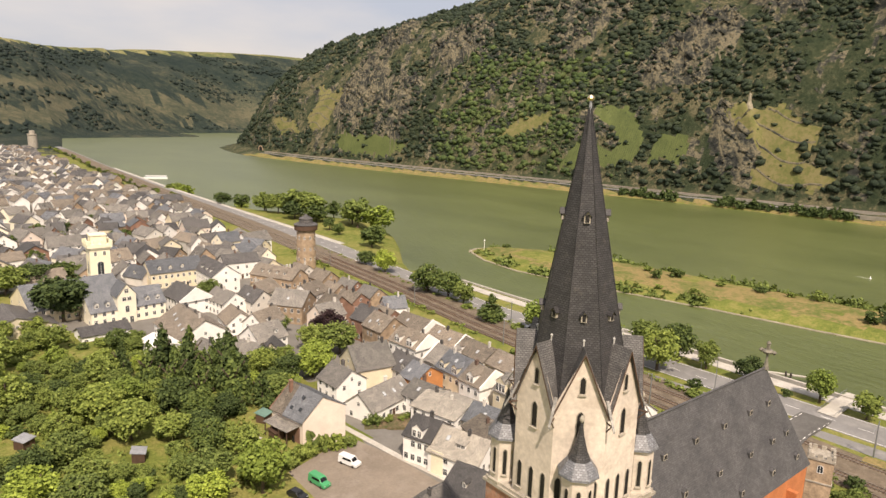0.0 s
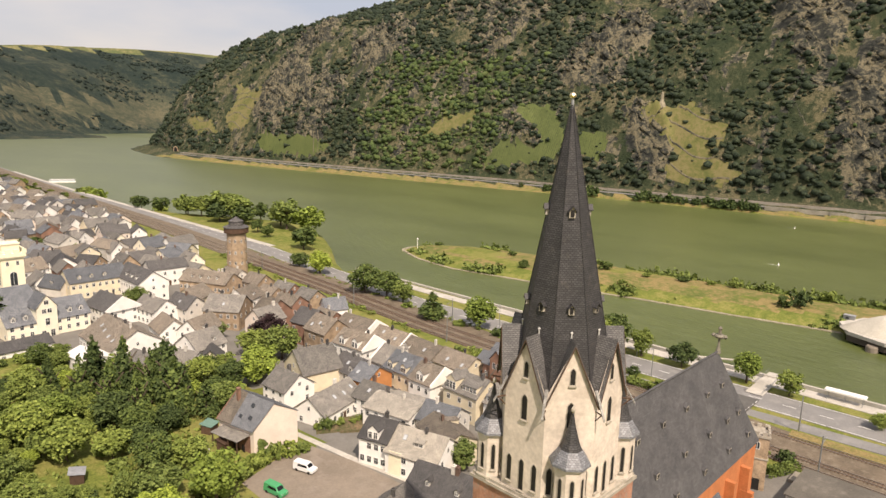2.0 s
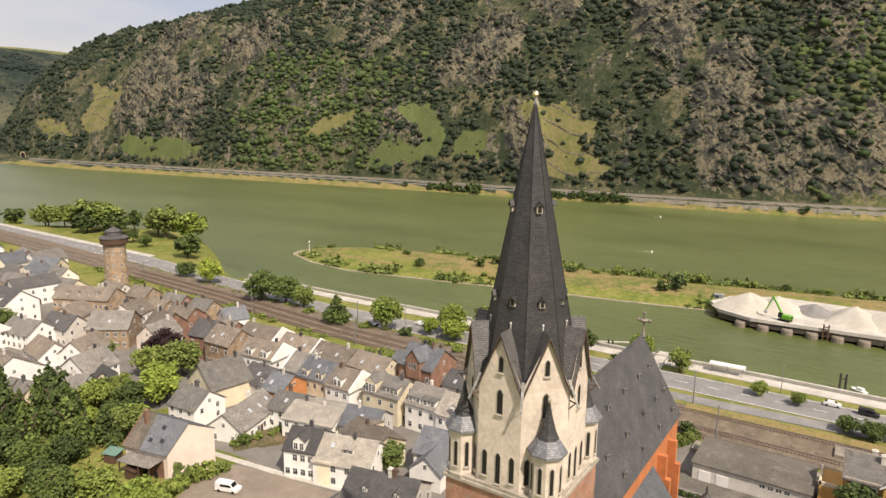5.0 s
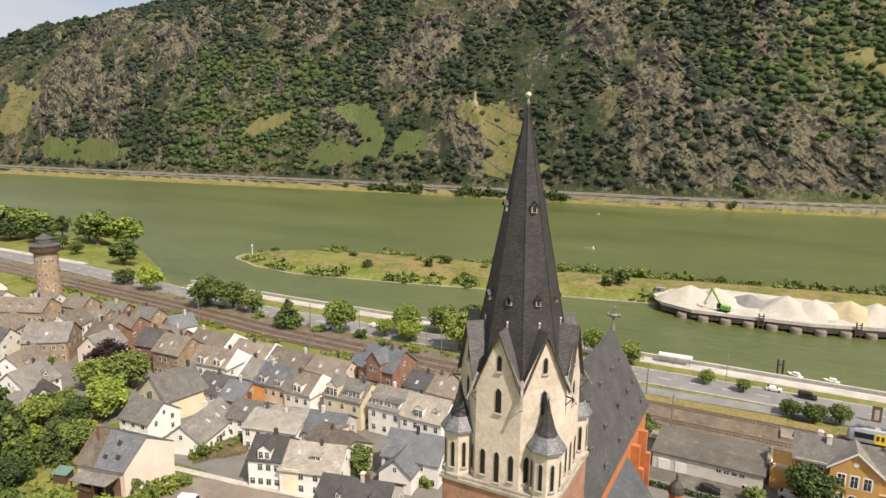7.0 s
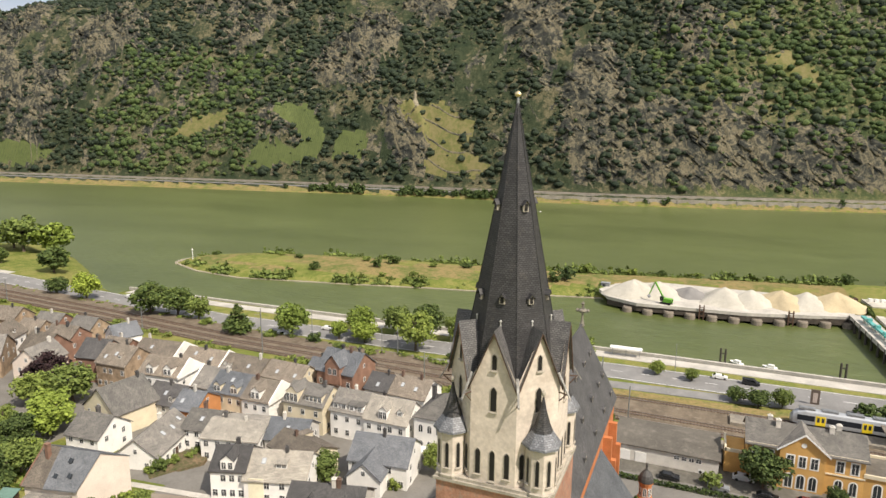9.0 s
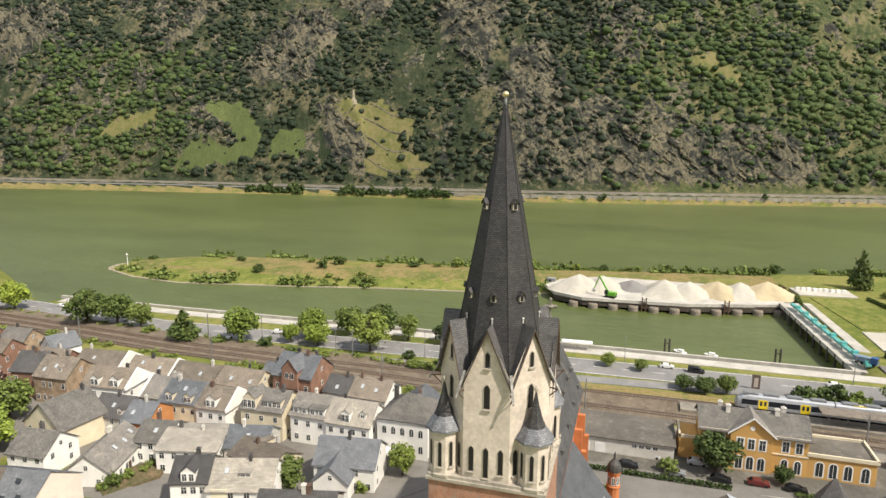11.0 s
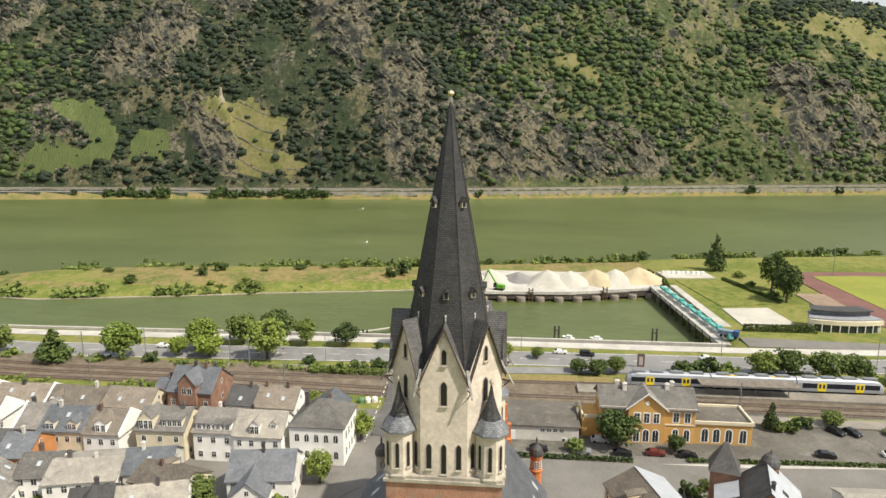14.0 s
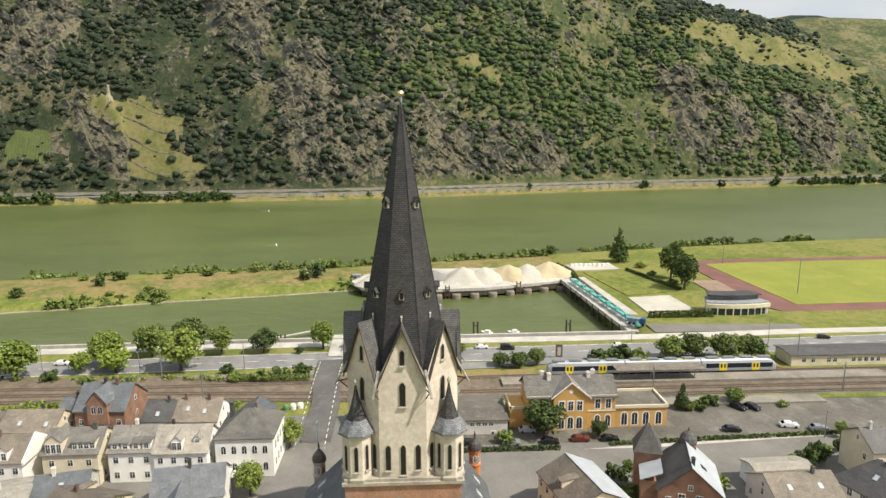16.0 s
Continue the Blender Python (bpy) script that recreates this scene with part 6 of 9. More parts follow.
# ---- towers ----
wt = thing("water_tower", "round brown stone tower with dark cap roof", "tower", pose(143.4, 284, 0))
part("shaft", Kit().ring(0, 0, [(-0.5, 5.0), (2, 4.8), (20.5, 4.5), (20.8, 4.9)], 20), PLASTER["stone"], wt)
part("gallery", Kit().ring(0, 0, [(20.8, 5.5), (21.1, 5.7), (23.2, 5.7), (23.4, 5.5)], 20), WOOD_DARK, wt, "dark timber gallery")
part("cap_roof", Kit().ring(0, 0, [(23.3, 6.0), (23.6, 6.0), (24.3, 4.3), (24.4, 3.4), (26.0, 3.2), (26.2, 3.5), (26.5, 3.4), (27.8, 1.0), (28.6, 0.05)], 16), SLATE[0], wt, "dark stepped cap")
for i in range(10):
    for z in (6, 11, 16.5):
        a = 36 * i
        put_window(wt, 0.8, 1.5, pose(0, 0, 0, 0, 0, a) @ pose(0, -4.75 + (z - 2) * 0.016, z), True)
yt = thing("gate_tower", "slim pale yellow tower with crenellated top", "tower", pose(50.3, 277, 2))
part("shaft", Kit().box(0, 0, -1, 7.2, 7.2, 21.5), PLASTER["yellow"], yt)
part("cornice", Kit().box(0, 0, 20.5, 8.8, 8.8, 1.3).box(0, 0, 20.0, 8.2, 8.2, 0.5), PLASTER["yellow"], yt)
for i in range(4):
    for j in range(4):
        part("merlon", Kit().box(-3.9 + 2.6 * j, -4.1, 21.8, 1.4, 0.6, 1.5), PLASTER["yellow"], yt, "", pose(0, 0, 0, 0, 0, 90 * i))
part("turret_house", Kit().box(0, 0, 21.8, 5.5, 5.5, 3.2).box(0, 0, 25.0, 6.1, 6.1, 0.4), PLASTER["yellow"], yt)
for tn in (0, 90, -90, 180):
    put_window(yt, 2.2, 5.0, pose(0, 0, 0, 0, 0, tn) @ pose(0, -3.6, 10), True)
    for sx in (-1.6, 1.6):
        put_window(yt, 0.8, 1.6, pose(0, 0, 0, 0, 0, tn) @ pose(sx, -3.6, 17.4), True)
    put_window(yt, 1.0, 2.0, pose(0, 0, 0, 0, 0, tn) @ pose(0, -3.6, 4))
ot = thing("round_tower", "old round stone tower at the town's end", "tower", pose(180, 1570, 0))
part("shaft", Kit().ring(0, 0, [(-1, 9), (24, 8.4), (25, 9.2), (28, 9.2)], 16), TRIM_STONE, ot)
part("upper_shaft", Kit().ring(0, 0, [(28, 5), (34, 5), (34.5, 4.5)], 8), TRIM_STONE, ot)

# ---- railway station ----
TAR = surface("tar_roof", (0.13, 0.118, 0.1), 0.9, 0.15, 2, 0.3, 0.1, 0.01, stain=(0.19, 0.17, 0.145))
st = thing("station_building", "ochre two-storey station with grey slate roof and arched windows", "station", pose(133.5, -3.0, 0))
part("main_wall", wall_kit(21.5, 10.0, -0.3, 9.0, 12.2), PLASTER["ochre"], st, "", pose(0, 0, 0, 0, 0, 90))
part("main_roof", roof_kit(21.5, 10.0, 9.0, 12.2, 0.6, 0.3), SLATE[1], st, "low-pitched grey slate roof", pose(0, 0, 0, 0, 0, 90))
part("cornice", Kit().box(0, 0, 8.55, 10.5, 22.0, 0.35), PLASTER["cream"], st)
part("belt_course", Kit().box(0, 0, 4.6, 10.3, 21.8, 0.3), PLASTER["cream"], st)
k = Kit().solid([(-4.2, 0, 0), (4.2, 0, 0), (4.2, 0, 9.0), (0, 0, 12.4), (-4.2, 0, 9.0), (-4.2, 4, 0), (4.2, 4, 0), (4.2, 4, 9.0), (0, 4, 12.4), (-4.2, 4, 9.0)], [(0, 1, 2, 3, 4), (1, 6, 7, 2), (5, 0, 4, 9)])
fg = part("front_gable", k, PLASTER["ochre"], st, "", pose(-5.9, 0.5, 0, 0, 0, -90))
part("gable_roof", Kit().face((-4.8, -0.5, 8.7), (0, -0.5, 12.7), (0, 7, 12.7), (-4.8, 7, 8.7)).face((0, -0.5, 12.7), (4.8, -0.5, 8.7), (4.8, 7, 8.7), (0, 7, 12.7)), SLATE[1], fg)
for sx in (-1, 1):
    part("bargeboard", Kit().solid([(sx * 4.9, -0.55, 8.4), (0, -0.55, 12.45), (0, -0.55, 12.85), (sx * 4.9, -0.55, 8.8), (sx * 4.9, -0.45, 8.4), (0, -0.45, 12.45), (0, -0.45, 12.85), (sx * 4.9, -0.45, 8.8)], [(0, 1, 2, 3), (0, 4, 5, 1), (3, 2, 6, 7)]), WHITE_PAINT, fg)
for sx in (-2.2, 0, 2.2):
    put_window(fg, 1.2, 2.3, pose(sx, 0, 5.4))
    put_window(fg, 1.3, 2.9, pose(sx, 0, 0.7), True)
part("round_window", Kit().ring(0, 0, [(0, 0.5), (0.08, 0.5)], 14), WHITE_PAINT, fg, "", pose(0, 0, 10.2, 90))
for sy in (-9.0, -6.4, 6.4, 9.0):
    for z, h, ar in ((5.4, 2.3, False), (0.7, 2.9, True)):
        put_window(st, 1.2, h, pose(-5, sy, z, 0, 0, -90), ar)
for cx_, cy_ in ((-1, 5), (0.5, 6.5), (-0.5, -5), (1, -6.5)):
    chimney(st, cx_, cy_, 11.6, 1.3, 0.9, PLASTER["grey"])
wing = part("south_wing", Kit().box(0, -17.3, -0.3, 9.6, 13.0, 5.6), PLASTER["ochre"], st)
part("wing_roof", Kit().box(0, -17.3, 5.3, 9.4, 12.8, 0.08), TAR, wing, "flat brown-grey roof")
part("parapet", Kit().box(-4.9, -17.3, 5.2, 0.45, 13.4, 0.75).box(0, -23.9, 5.2, 10.2, 0.45, 0.75).box(4.9, -17.3, 5.2, 0.45, 13.4, 0.75), PLASTER["cream"], wing)
for sy in (-13.2, -15.8, -18.6, -21.8):
    put_window(st, 1.4, 3.2, pose(-4.8, sy, 0.8, 0, 0, -90), True)
part("north_wing", Kit().box(0.5, 12.6, -0.3, 8.0, 4.6, 5.2), PLASTER["ochre"], st)
part("wing_parapet", Kit().box(-3.3, 12.6, 4.9, 0.4, 5.0, 0.7).box(0.5, 14.8, 4.9, 8.0, 0.4, 0.7), PLASTER["cream"], st)
gs = thing("goods_shed", "low grey flat-roofed shed beside the station", "shed", pose(133.5, 24.0, 0))
part("wall", Kit().box(0, 0, -0.2, 13.5, 22.0, 3.9), PLASTER["grey"], gs)
part("roof", Kit().box(0, 0, 3.7, 14.2, 22.8, 0.3), TAR, gs)
for sy in (-7, -5.5, -4, -2.5):
    put_window(gs, 1.0, 0.8, pose(-6.75, sy, 2.4, 0, 0, -90))
part("door", Kit().box(-6.8, 5, 0, 0.1, 2.4, 2.5), WHITE_PAINT, gs)
part("door", Kit().box(-6.8, 8.5, 0, 0.1, 2.4, 2.5), WHITE_PAINT, gs)
sh = thing("depot_shed", "long low cream shed with dark roof", "shed", pose(172.0, -104, -0.6))
part("wall", wall_kit(44, 9, 0, 3.8, 4.2), PLASTER["cream"], sh, "", pose(0, 0, 0, 0, 0, 90))
part("roof", roof_kit(44, 9, 3.8, 4.2, 0.5), SLATE[0], sh, "", pose(0, 0, 0, 0, 0, 90))
for sy in (18, 15, 10, 8, 2, 0, -2, -4, -6):
    put_window(sh, 1.2, 1.3, pose(-4.5, sy, 1.3, 0, 0, -90))
strip("station_verge", [(144.6, -42), (144.0, -80), (143.0, -118)], 3.0, 0.3, GRASS, "green verge behind the parking strip", "verge", 0.4)
# platform canopy
pc = thing("platform_canopy", "flat grey platform canopy on steel posts", "canopy", pose(157.9, -36, 0.85))
part("roof", Kit().box(0, 0, 3.0, 5.2, 26, 0.28).box(0, 0, 2.75, 0.5, 25, 0.26), SLATE[2], pc)
for i in range(6):
    part("post", Kit().box(0, -11 + 4.4 * i, 0, 0.22, 0.22, 2.9), METAL_GREY, pc)


def surround(parent, w, h, m, arch):
    """White plaster border round a window."""
    W, H = w / 2 + 0.26, h + 0.26
    pts = [(-W, -0.25), (W, -0.25), (W, H - (W if arch else 0)), *([(W * math.cos(a), H - W + W * math.sin(a)) for a in (0.5, 1.0, 1.57, 2.14, 2.64)] if arch else []), (-W, H - (W if arch else 0))]
    n = len(pts)
    part("surround", Kit().solid([(x, -0.018, z) for x, z in pts] + [(x, 0.02, z) for x, z in pts], [tuple(range(n))] + [(i, n + i, n + (i + 1) % n, (i + 1) % n) for i in range(n)]), WHITE_PAINT, parent, "", m)


for sx in (-2.2, 0, 2.2):
    surround(fg, 1.2, 2.3, pose(sx, 0, 5.4), False)
    surround(fg, 1.3, 2.9, pose(sx, 0, 0.7), True)
for sy in (-9.0, -6.4, 6.4, 9.0):
    for z, h, ar in ((5.4, 2.3, False), (0.7, 2.9, True)):
        surround(st, 1.2, h, pose(-5, sy, z, 0, 0, -90), ar)
for sy in (-13.2, -15.8, -18.6, -21.8):
    surround(st, 1.4, 3.2, pose(-4.8, sy, 0.8, 0, 0, -90), True)
# ---- regional train ----
SILVER = surface("train_silver", (0.44, 0.46, 0.49), 0.35, 0.5, 4, 0.08, 0, metal=0.35)
TRAIN_YELLOW = surface("train_yellow", (0.80, 0.60, 0.03), 0.4, 0.5, 4, 0.06, 0)
TRAIN_ROOF = surface("train_roof", (0.19, 0.2, 0.21), 0.6, 0.5, 4, 0.2, 0)
train = thing("train", "silver regional train with yellow doors and roof units", "train", pose(163, -39.0, 0.36))


def car_body(L, nose):
    """Section swept along y; nose: -1, 0 or 1, the end that tapers."""
    sec = [(-1.4, 0.25), (-1.45, 0.9), (-1.45, 2.6), (-1.25, 3.4), (-0.8, 3.75), (0, 3.85), (0.8, 3.75), (1.25, 3.4), (1.45, 2.6), (1.45, 0.9), (1.4, 0.25)]
    st_ = [(-L / 2, 1.0, 1.0), (L / 2, 1.0, 1.0)]
    if nose > 0:
        st_ = [(-L / 2, 1, 1), (L / 2 - 3.2, 1, 1), (L / 2 - 1.5, 0.96, 0.86), (L / 2 - 0.5, 0.86, 0.66), (L / 2, 0.62, 0.42)]
    if nose < 0:
        st_ = [(-L / 2, 0.62, 0.42), (-L / 2 + 0.5, 0.86, 0.66), (-L / 2 + 1.5, 0.96, 0.86), (-L / 2 + 3.2, 1, 1), (L / 2, 1, 1)]
    k = Kit()
    n = len(sec)
    for yy, fx, fz in st_:
        k.v += [(a * fx, yy, 0.25 + (b - 0.25) * fz) for a, b in sec]
    for i in range(len(st_) - 1):
        k.f += [(i * n + j + 1, i * n + j, (i + 1) * n + j, (i + 1) * n + j + 1) for j in range(n - 1)]
    k.f += [tuple(range(n)), tuple((len(st_) - 1) * n + j for j in reversed(range(n)))]
    return k


TINT = surface("train_tinted_glass", (0.02, 0.023, 0.03), 0.4, 1, 4, 0.2, 0, spec=0.15)
for no, (yc, L, nose) in enumerate(((23.3, 23.2, 1), (0, 22.8, 0), (-23.3, 23.2, -1))):
    cb = part("car_body", car_body(L, nose), SILVER, train, "", pose(0, yc, 0.3))
    for sx in (-1, 1):
        for a, b in ((-10.2, -6.3), (-3.7, 3.7), (6.3, 10.2)):
            part("window_band", Kit().box(sx * 1.46, (a + b) / 2, 1.2, 0.04, b - a, 1.4), TINT, cb)
        for yd in (-5.0, 5.0):
            if no != 1:
                part("door", Kit().box(sx * 1.465, yd, 0.35, 0.05, 2.2, 2.45), TRAIN_YELLOW, cb, "yellow door")
                part("door_glass", Kit().box(sx * 1.5, yd - 0.5, 1.2, 0.02, 0.6, 1.2).box(sx * 1.5, yd + 0.5, 1.2, 0.02, 0.6, 1.2), GLASS, cb)
    for a in (-8, -2.5, 3, 8):
        part("roof_unit", Kit().box(0, a, 3.8, 1.7, 3.6, 0.35).box(0, a, 4.15, 1.3, 2.8, 0.1), METAL_GREY if a in (-2.5, 8) else TRAIN_ROOF, cb)
    for a in (-6.5, 6.0):
        if no == 1:
            part("roof_marking", Kit().box(-0.7, a, 3.78, 0.5, 3.2, 0.06), TRAIN_YELLOW, cb)
    part("underframe", Kit().box(0, 0, -0.2, 2.3, L * 0.86, 0.5), DARK, cb)
    for yy in (-8.5, 8.5):
        part("bogie", Kit().box(0, yy, -0.3, 2.2, 2.8, 0.5), TYRE, cb)
    if nose:
        part("cab_glass", Kit().solid([(-1.05, nose * (L / 2 - 1.35), 3.05), (1.05, nose * (L / 2 - 1.35), 3.05), (0.98, nose * (L / 2 - 0.32), 2.2), (-0.98, nose * (L / 2 - 0.32), 2.2)], [(0, 1, 2, 3), (3, 2, 1, 0)]), GLASS, cb)

# ---- vehicles ----
PAINTS = {c: surface("car_" + c, v, 0.25, 1, 6, 0.05, 0, spec=0.6) for c, v in {"white": (0.75, 0.75, 0.74), "black": (0.015, 0.016, 0.018), "grey": (0.22, 0.23, 0.24), "silver": (0.5, 0.51, 0.52), "green": (0.05, 0.32, 0.13), "blue": (0.05, 0.12, 0.3), "red": (0.12, 0.022, 0.02)}.items()}
CARS = {}


def car(x, y, z, rot, colour="white", shape="car"):
    key = (colour, shape)
    if key in CARS:
        c = copy_thing(CARS[key], pose(x, y, z, 0, 0, rot))
        return c
    L, W = (4.3, 1.78) if shape == "car" else (4.9, 1.95)
    prof = [(-2.15, 0.3), (-2.15, 0.75), (-1.95, 0.95), (-1.05, 1.02), (-0.45, 1.45), (1.2, 1.48), (1.85, 1.0), (2.12, 0.9), (2.15, 0.3)] if shape == "car" else [(-2.45, 0.35), (-2.45, 0.9), (-2.2, 1.1), (-1.5, 1.2), (-0.95, 1.85), (-0.6, 1.95), (2.35, 1.95), (2.45, 1.7), (2.45, 0.35)]
    c = thing("car" if shape == "car" else "van", f"parked {colour} {'car' if shape == 'car' else 'van'} with dark windows", shape, pose(x, y, z, 0, 0, rot), "parked vehicles")
    k = Kit()
    n = len(prof)
    ys = [-W / 2, -W / 2 + 0.12, W / 2 - 0.12, W / 2]
    for j, yy in enumerate(ys):
        s = 0.94 if j in (0, 3) else 1.0
        k.v += [(a * (0.98 if j in (0, 3) else 1), yy * (1 if b < 1.05 else 0.86), 0.3 + (b - 0.3) * s) for a, b in prof]
    for j in range(3):
        k.f += [(j * n + i, j * n + (i + 1) % n, (j + 1) * n + (i + 1) % n, (j + 1) * n + i) for i in range(n)]
    k.f += [tuple(reversed(range(n))), tuple(3 * n + i for i in range(n))]
    part("body", k, PAINTS[colour], c)
    hi, lo = (1.40, 1.02) if shape == "car" else (1.82, 1.25)
    x0, x1 = (-0.5, 1.35) if shape == "car" else (-0.85, 1.0)
    for sy in (-1, 1):
        yy = sy * (W / 2 * 0.9)
        part("side_window", Kit().solid([(x0 - 0.4, yy + sy * 0.075, lo), (x1 + 0.3, yy + sy * 0.075, lo), (x1, yy - sy * 0.085, hi), (x0 + 0.1, yy - sy * 0.085, hi)], [(0, 1, 2, 3), (3, 2, 1, 0)]), CAR_GLASS, c)
    a, b = (prof[3], prof[4])
    part("windscreen", Kit().solid([(a[0] - 0.0, -0.7, a[1] + 0.03), (a[0], 0.7, a[1] + 0.03), (b[0] - 0.03, 0.62, b[1] - 0.02), (b[0] - 0.03, -0.62, b[1] - 0.02)], [(0, 1, 2, 3), (3, 2, 1, 0)]), CAR_GLASS, c)
    a, b = (prof[5], prof[6]) if shape == "car" else (prof[7], prof[7])
    if shape == "car":
        part("rear_window", Kit().solid([(a[0] + 0.06, -0.62, a[1] - 0.02), (a[0] + 0.06, 0.62, a[1] - 0.02), (b[0] + 0.02, 0.68, b[1] + 0.05), (b[0] + 0.02, -0.68, b[1] + 0.05)], [(0, 1, 2, 3), (3, 2, 1, 0)]), CAR_GLASS, c)
    for wx in (-L * 0.31, L * 0.31):
        for sy in (-1, 1):
            part("wheel", Kit().ring(0, 0, [(-0.1, 0.28), (-0.08, 0.32), (0.08, 0.32), (0.1, 0.28)], 12), TYRE, c, "", pose(wx, sy * (W / 2 - 0.08), 0.32, 90))
    for sy in (-0.6, 0.6):
        part("headlight", Kit().box(-L / 2 + 0.03, sy, 0.68, 0.08, 0.3, 0.14), GLASS_SKY, c)
    CARS[key] = c
    return c


GZ = 0.2
for x, y, rot, col in ((127.7, 17.8, 86, "white"), (127.4, 8.0, 88, "silver"), (121.4, 3.8, 86, "black"), (121.7, 22.6, 90, "black"), (121.3, 13.0, 90, "grey"), (125.0, -41.6, 84, "black"), (126.4, -56.8, 80, "white"), (137.3, -49.6, 30, "black"), (137.1, -53.2, 30, "black"), (124.4, -63, 84, "grey"), (122.2, -3.6, 88, "red"), (121.9, -10.6, 86, "black")):
    car(x, y, GZ, rot, col)
for x, y, rot, col in ((190, -35.0, 87, "white"), (194.5, -110, 83, "black"), (183.6, 147, 93, "white"), (191, 12, 89, "white"), (186.5, 250, 80, "white")):
    car(x, y, -1.08, rot, col)
car(189.5, 3.5, -1.08, 87, "black", "van")
car(63.7, 107.3, 3.2, 109, "white", "van")
car(55.0, 104.2, 3.2, 101, "green", "van")
car(49.5, 102.6, 3.2, 106, "black")
car(66.0, 85.0, 3.2, 130, "black")
car(170.0, 158.0, -0.72, 92, "white")

# ---- harbour quay, gravel heaps and the sports ground ----
k = Kit().prism([(303, 66), (290, 60), (283, 46), (286, 0), (298.5, -42.5), (330, -46), (330, 40), (318, 60)], -5.6, -4.2)
quay = alone("gravel_quay", k, CONCRETE, "pale concrete loading quay on piers", "quay", "structure")
face = [(290, 60), (283.5, 46), (285, 20), (286.2, 0), (292, -20), (298.2, -42)]
k = Kit()
for (x0, y0), (x1, y1) in zip(face, face[1:]):
    k.solid([(x0, y0, -8.0), (x1, y1, -8.0), (x1 + 1, y1, -8.0), (x0 + 1, y0, -8.0), (x0, y0, -5.3), (x1, y1, -5.3), (x1 + 1, y1, -5.3), (x0 + 1, y0, -5.3)], [(0, 1, 5, 4), (3, 2, 1, 0), (4, 5, 6, 7)])
alone("sheet_piling", k, surface("dark_piling", (0.075, 0.062, 0.05), 0.9, 0.4, 3, 0.4, 0.3, 0.05), "dark wall under the quay edge", "wall", "structure")
PIER_STONE = surface("stained_concrete", (0.24, 0.205, 0.165), 0.95, 0.4, 3, 0.35, 0.2, 0.02)
for i in range(11):
    f = i / 10
    y = 50 - 90 * f
    x = float(np.interp(-y, (-60, -46, -20, 0, 20, 42), (290, 283.5, 285, 286.2, 292, 298.2)))
    pier = thing("quay_pier", "rounded weathered brown concrete pier at the water", "pier", pose(x - 0.6, y, 0), "quay piers")
    part("drum", Kit().ring(0, 0, [(-10, 2.3), (-7.2, 2.3), (-6.6, 2.0)], 12), PIER_STONE, pier)


def heap(x, y, r, h, mat, colour, rx=1.0):
    rr = random.Random(int(x * 7 + y))
    n, m = 26, 9
    vs, fs = [(0, 0, h)], []
    for j in range(1, m + 1):
        f = j / m
        for i in range(n):
            a = 2 * math.pi * i / n
            w = 1 + 0.16 * math.sin(2 * a + x) + 0.1 * math.sin(5 * a + y) + rr.uniform(-0.04, 0.04)
            vs.append((r * f * w * math.cos(a) * rx, r * f * w * math.sin(a), h * max(0, (1 - f) * 0.75 + 0.25 * math.cos(f * math.pi / 2)) + rr.uniform(-0.1, 0.1) * (1 - f)))
    fs = [(0, 1 + i, 1 + (i + 1) % n) for i in range(n)]
    for j in range(m - 1):
        a = 1 + j * n
        for i in range(n):
            i2 = (i + 1) % n
            fs += [(a + i, a + n + i, a + n + i2), (a + i, a + n + i2, a + i2)]
    me = sheet("gravel_heap", vs, fs, mat, True)
    return alone("gravel_heap", me, None, f"{colour} heap of loose gravel on the quay", "gravel heap", m=pose(x, y, -4.3), group="gravel heaps")


heap(299, 49, 13, 7.6, SAND, "pale grey", 0.85)
heap(303, 38, 12, 6.8, SAND, "pale grey", 0.9)
heap(308, 24, 10, 4.4, surface("dark_gravel", (0.25, 0.24, 0.23), 0.95, 0.1, 3, 0.2, 0.4, 0.1), "dark grey", 0.8)
heap(303, 9, 13, 7.0, SAND, "pale grey", 0.9)
heap(304, -2, 12, 6.6, SAND, "pale grey", 0.85)
heap(308, -15, 12.5, 6.8, SAND_TAN, "tan sand", 0.9)
heap(310, -25, 12, 6.6, SAND, "pale grey", 0.9)
heap(312, -37, 12.5, 7.4, SAND_TAN, "tan sand", 0.85)
# excavator
GREEN = surface("machine_green", (0.16, 0.42, 0.05), 0.4, 1, 6, 0.1, 0)
ex = thing("excavator", "bright green tracked material handler with raised boom", "excavator", pose(286.8, 33.5, -4.2, 0, 0, 70))
for sy in (-1.2, 1.2):
    part("track", Kit().box(0, sy, 0.0, 4.4, 0.7, 0.9).box(0, sy, 0.1, 4.9, 0.66, 0.6), TYRE, ex)
part("house", Kit().box(-0.6, 0, 1.1, 4.2, 2.7, 1.6).box(-2.2, 0, 1.2, 1.0, 2.6, 1.2), GREEN, ex)
part("cab", Kit().box(1.6, 0.85, 1.3, 1.6, 1.1, 2.1), CAR_GLASS, ex, "glazed cab")
part("boom", Kit().bar((1.2, -0.2, 2.4), (5.8, -0.2, 9.3), 0.42, 4), GREEN, ex)
part("stick", Kit().bar((5.8, -0.2, 9.3), (8.2, -0.2, 3.2), 0.3, 4), GREEN, ex)
part("grab", Kit().ring(8.3, -0.2, [(1.4, 0.2), (2.2, 0.9), (3.0, 0.3)], 8), METAL_GREY, ex)
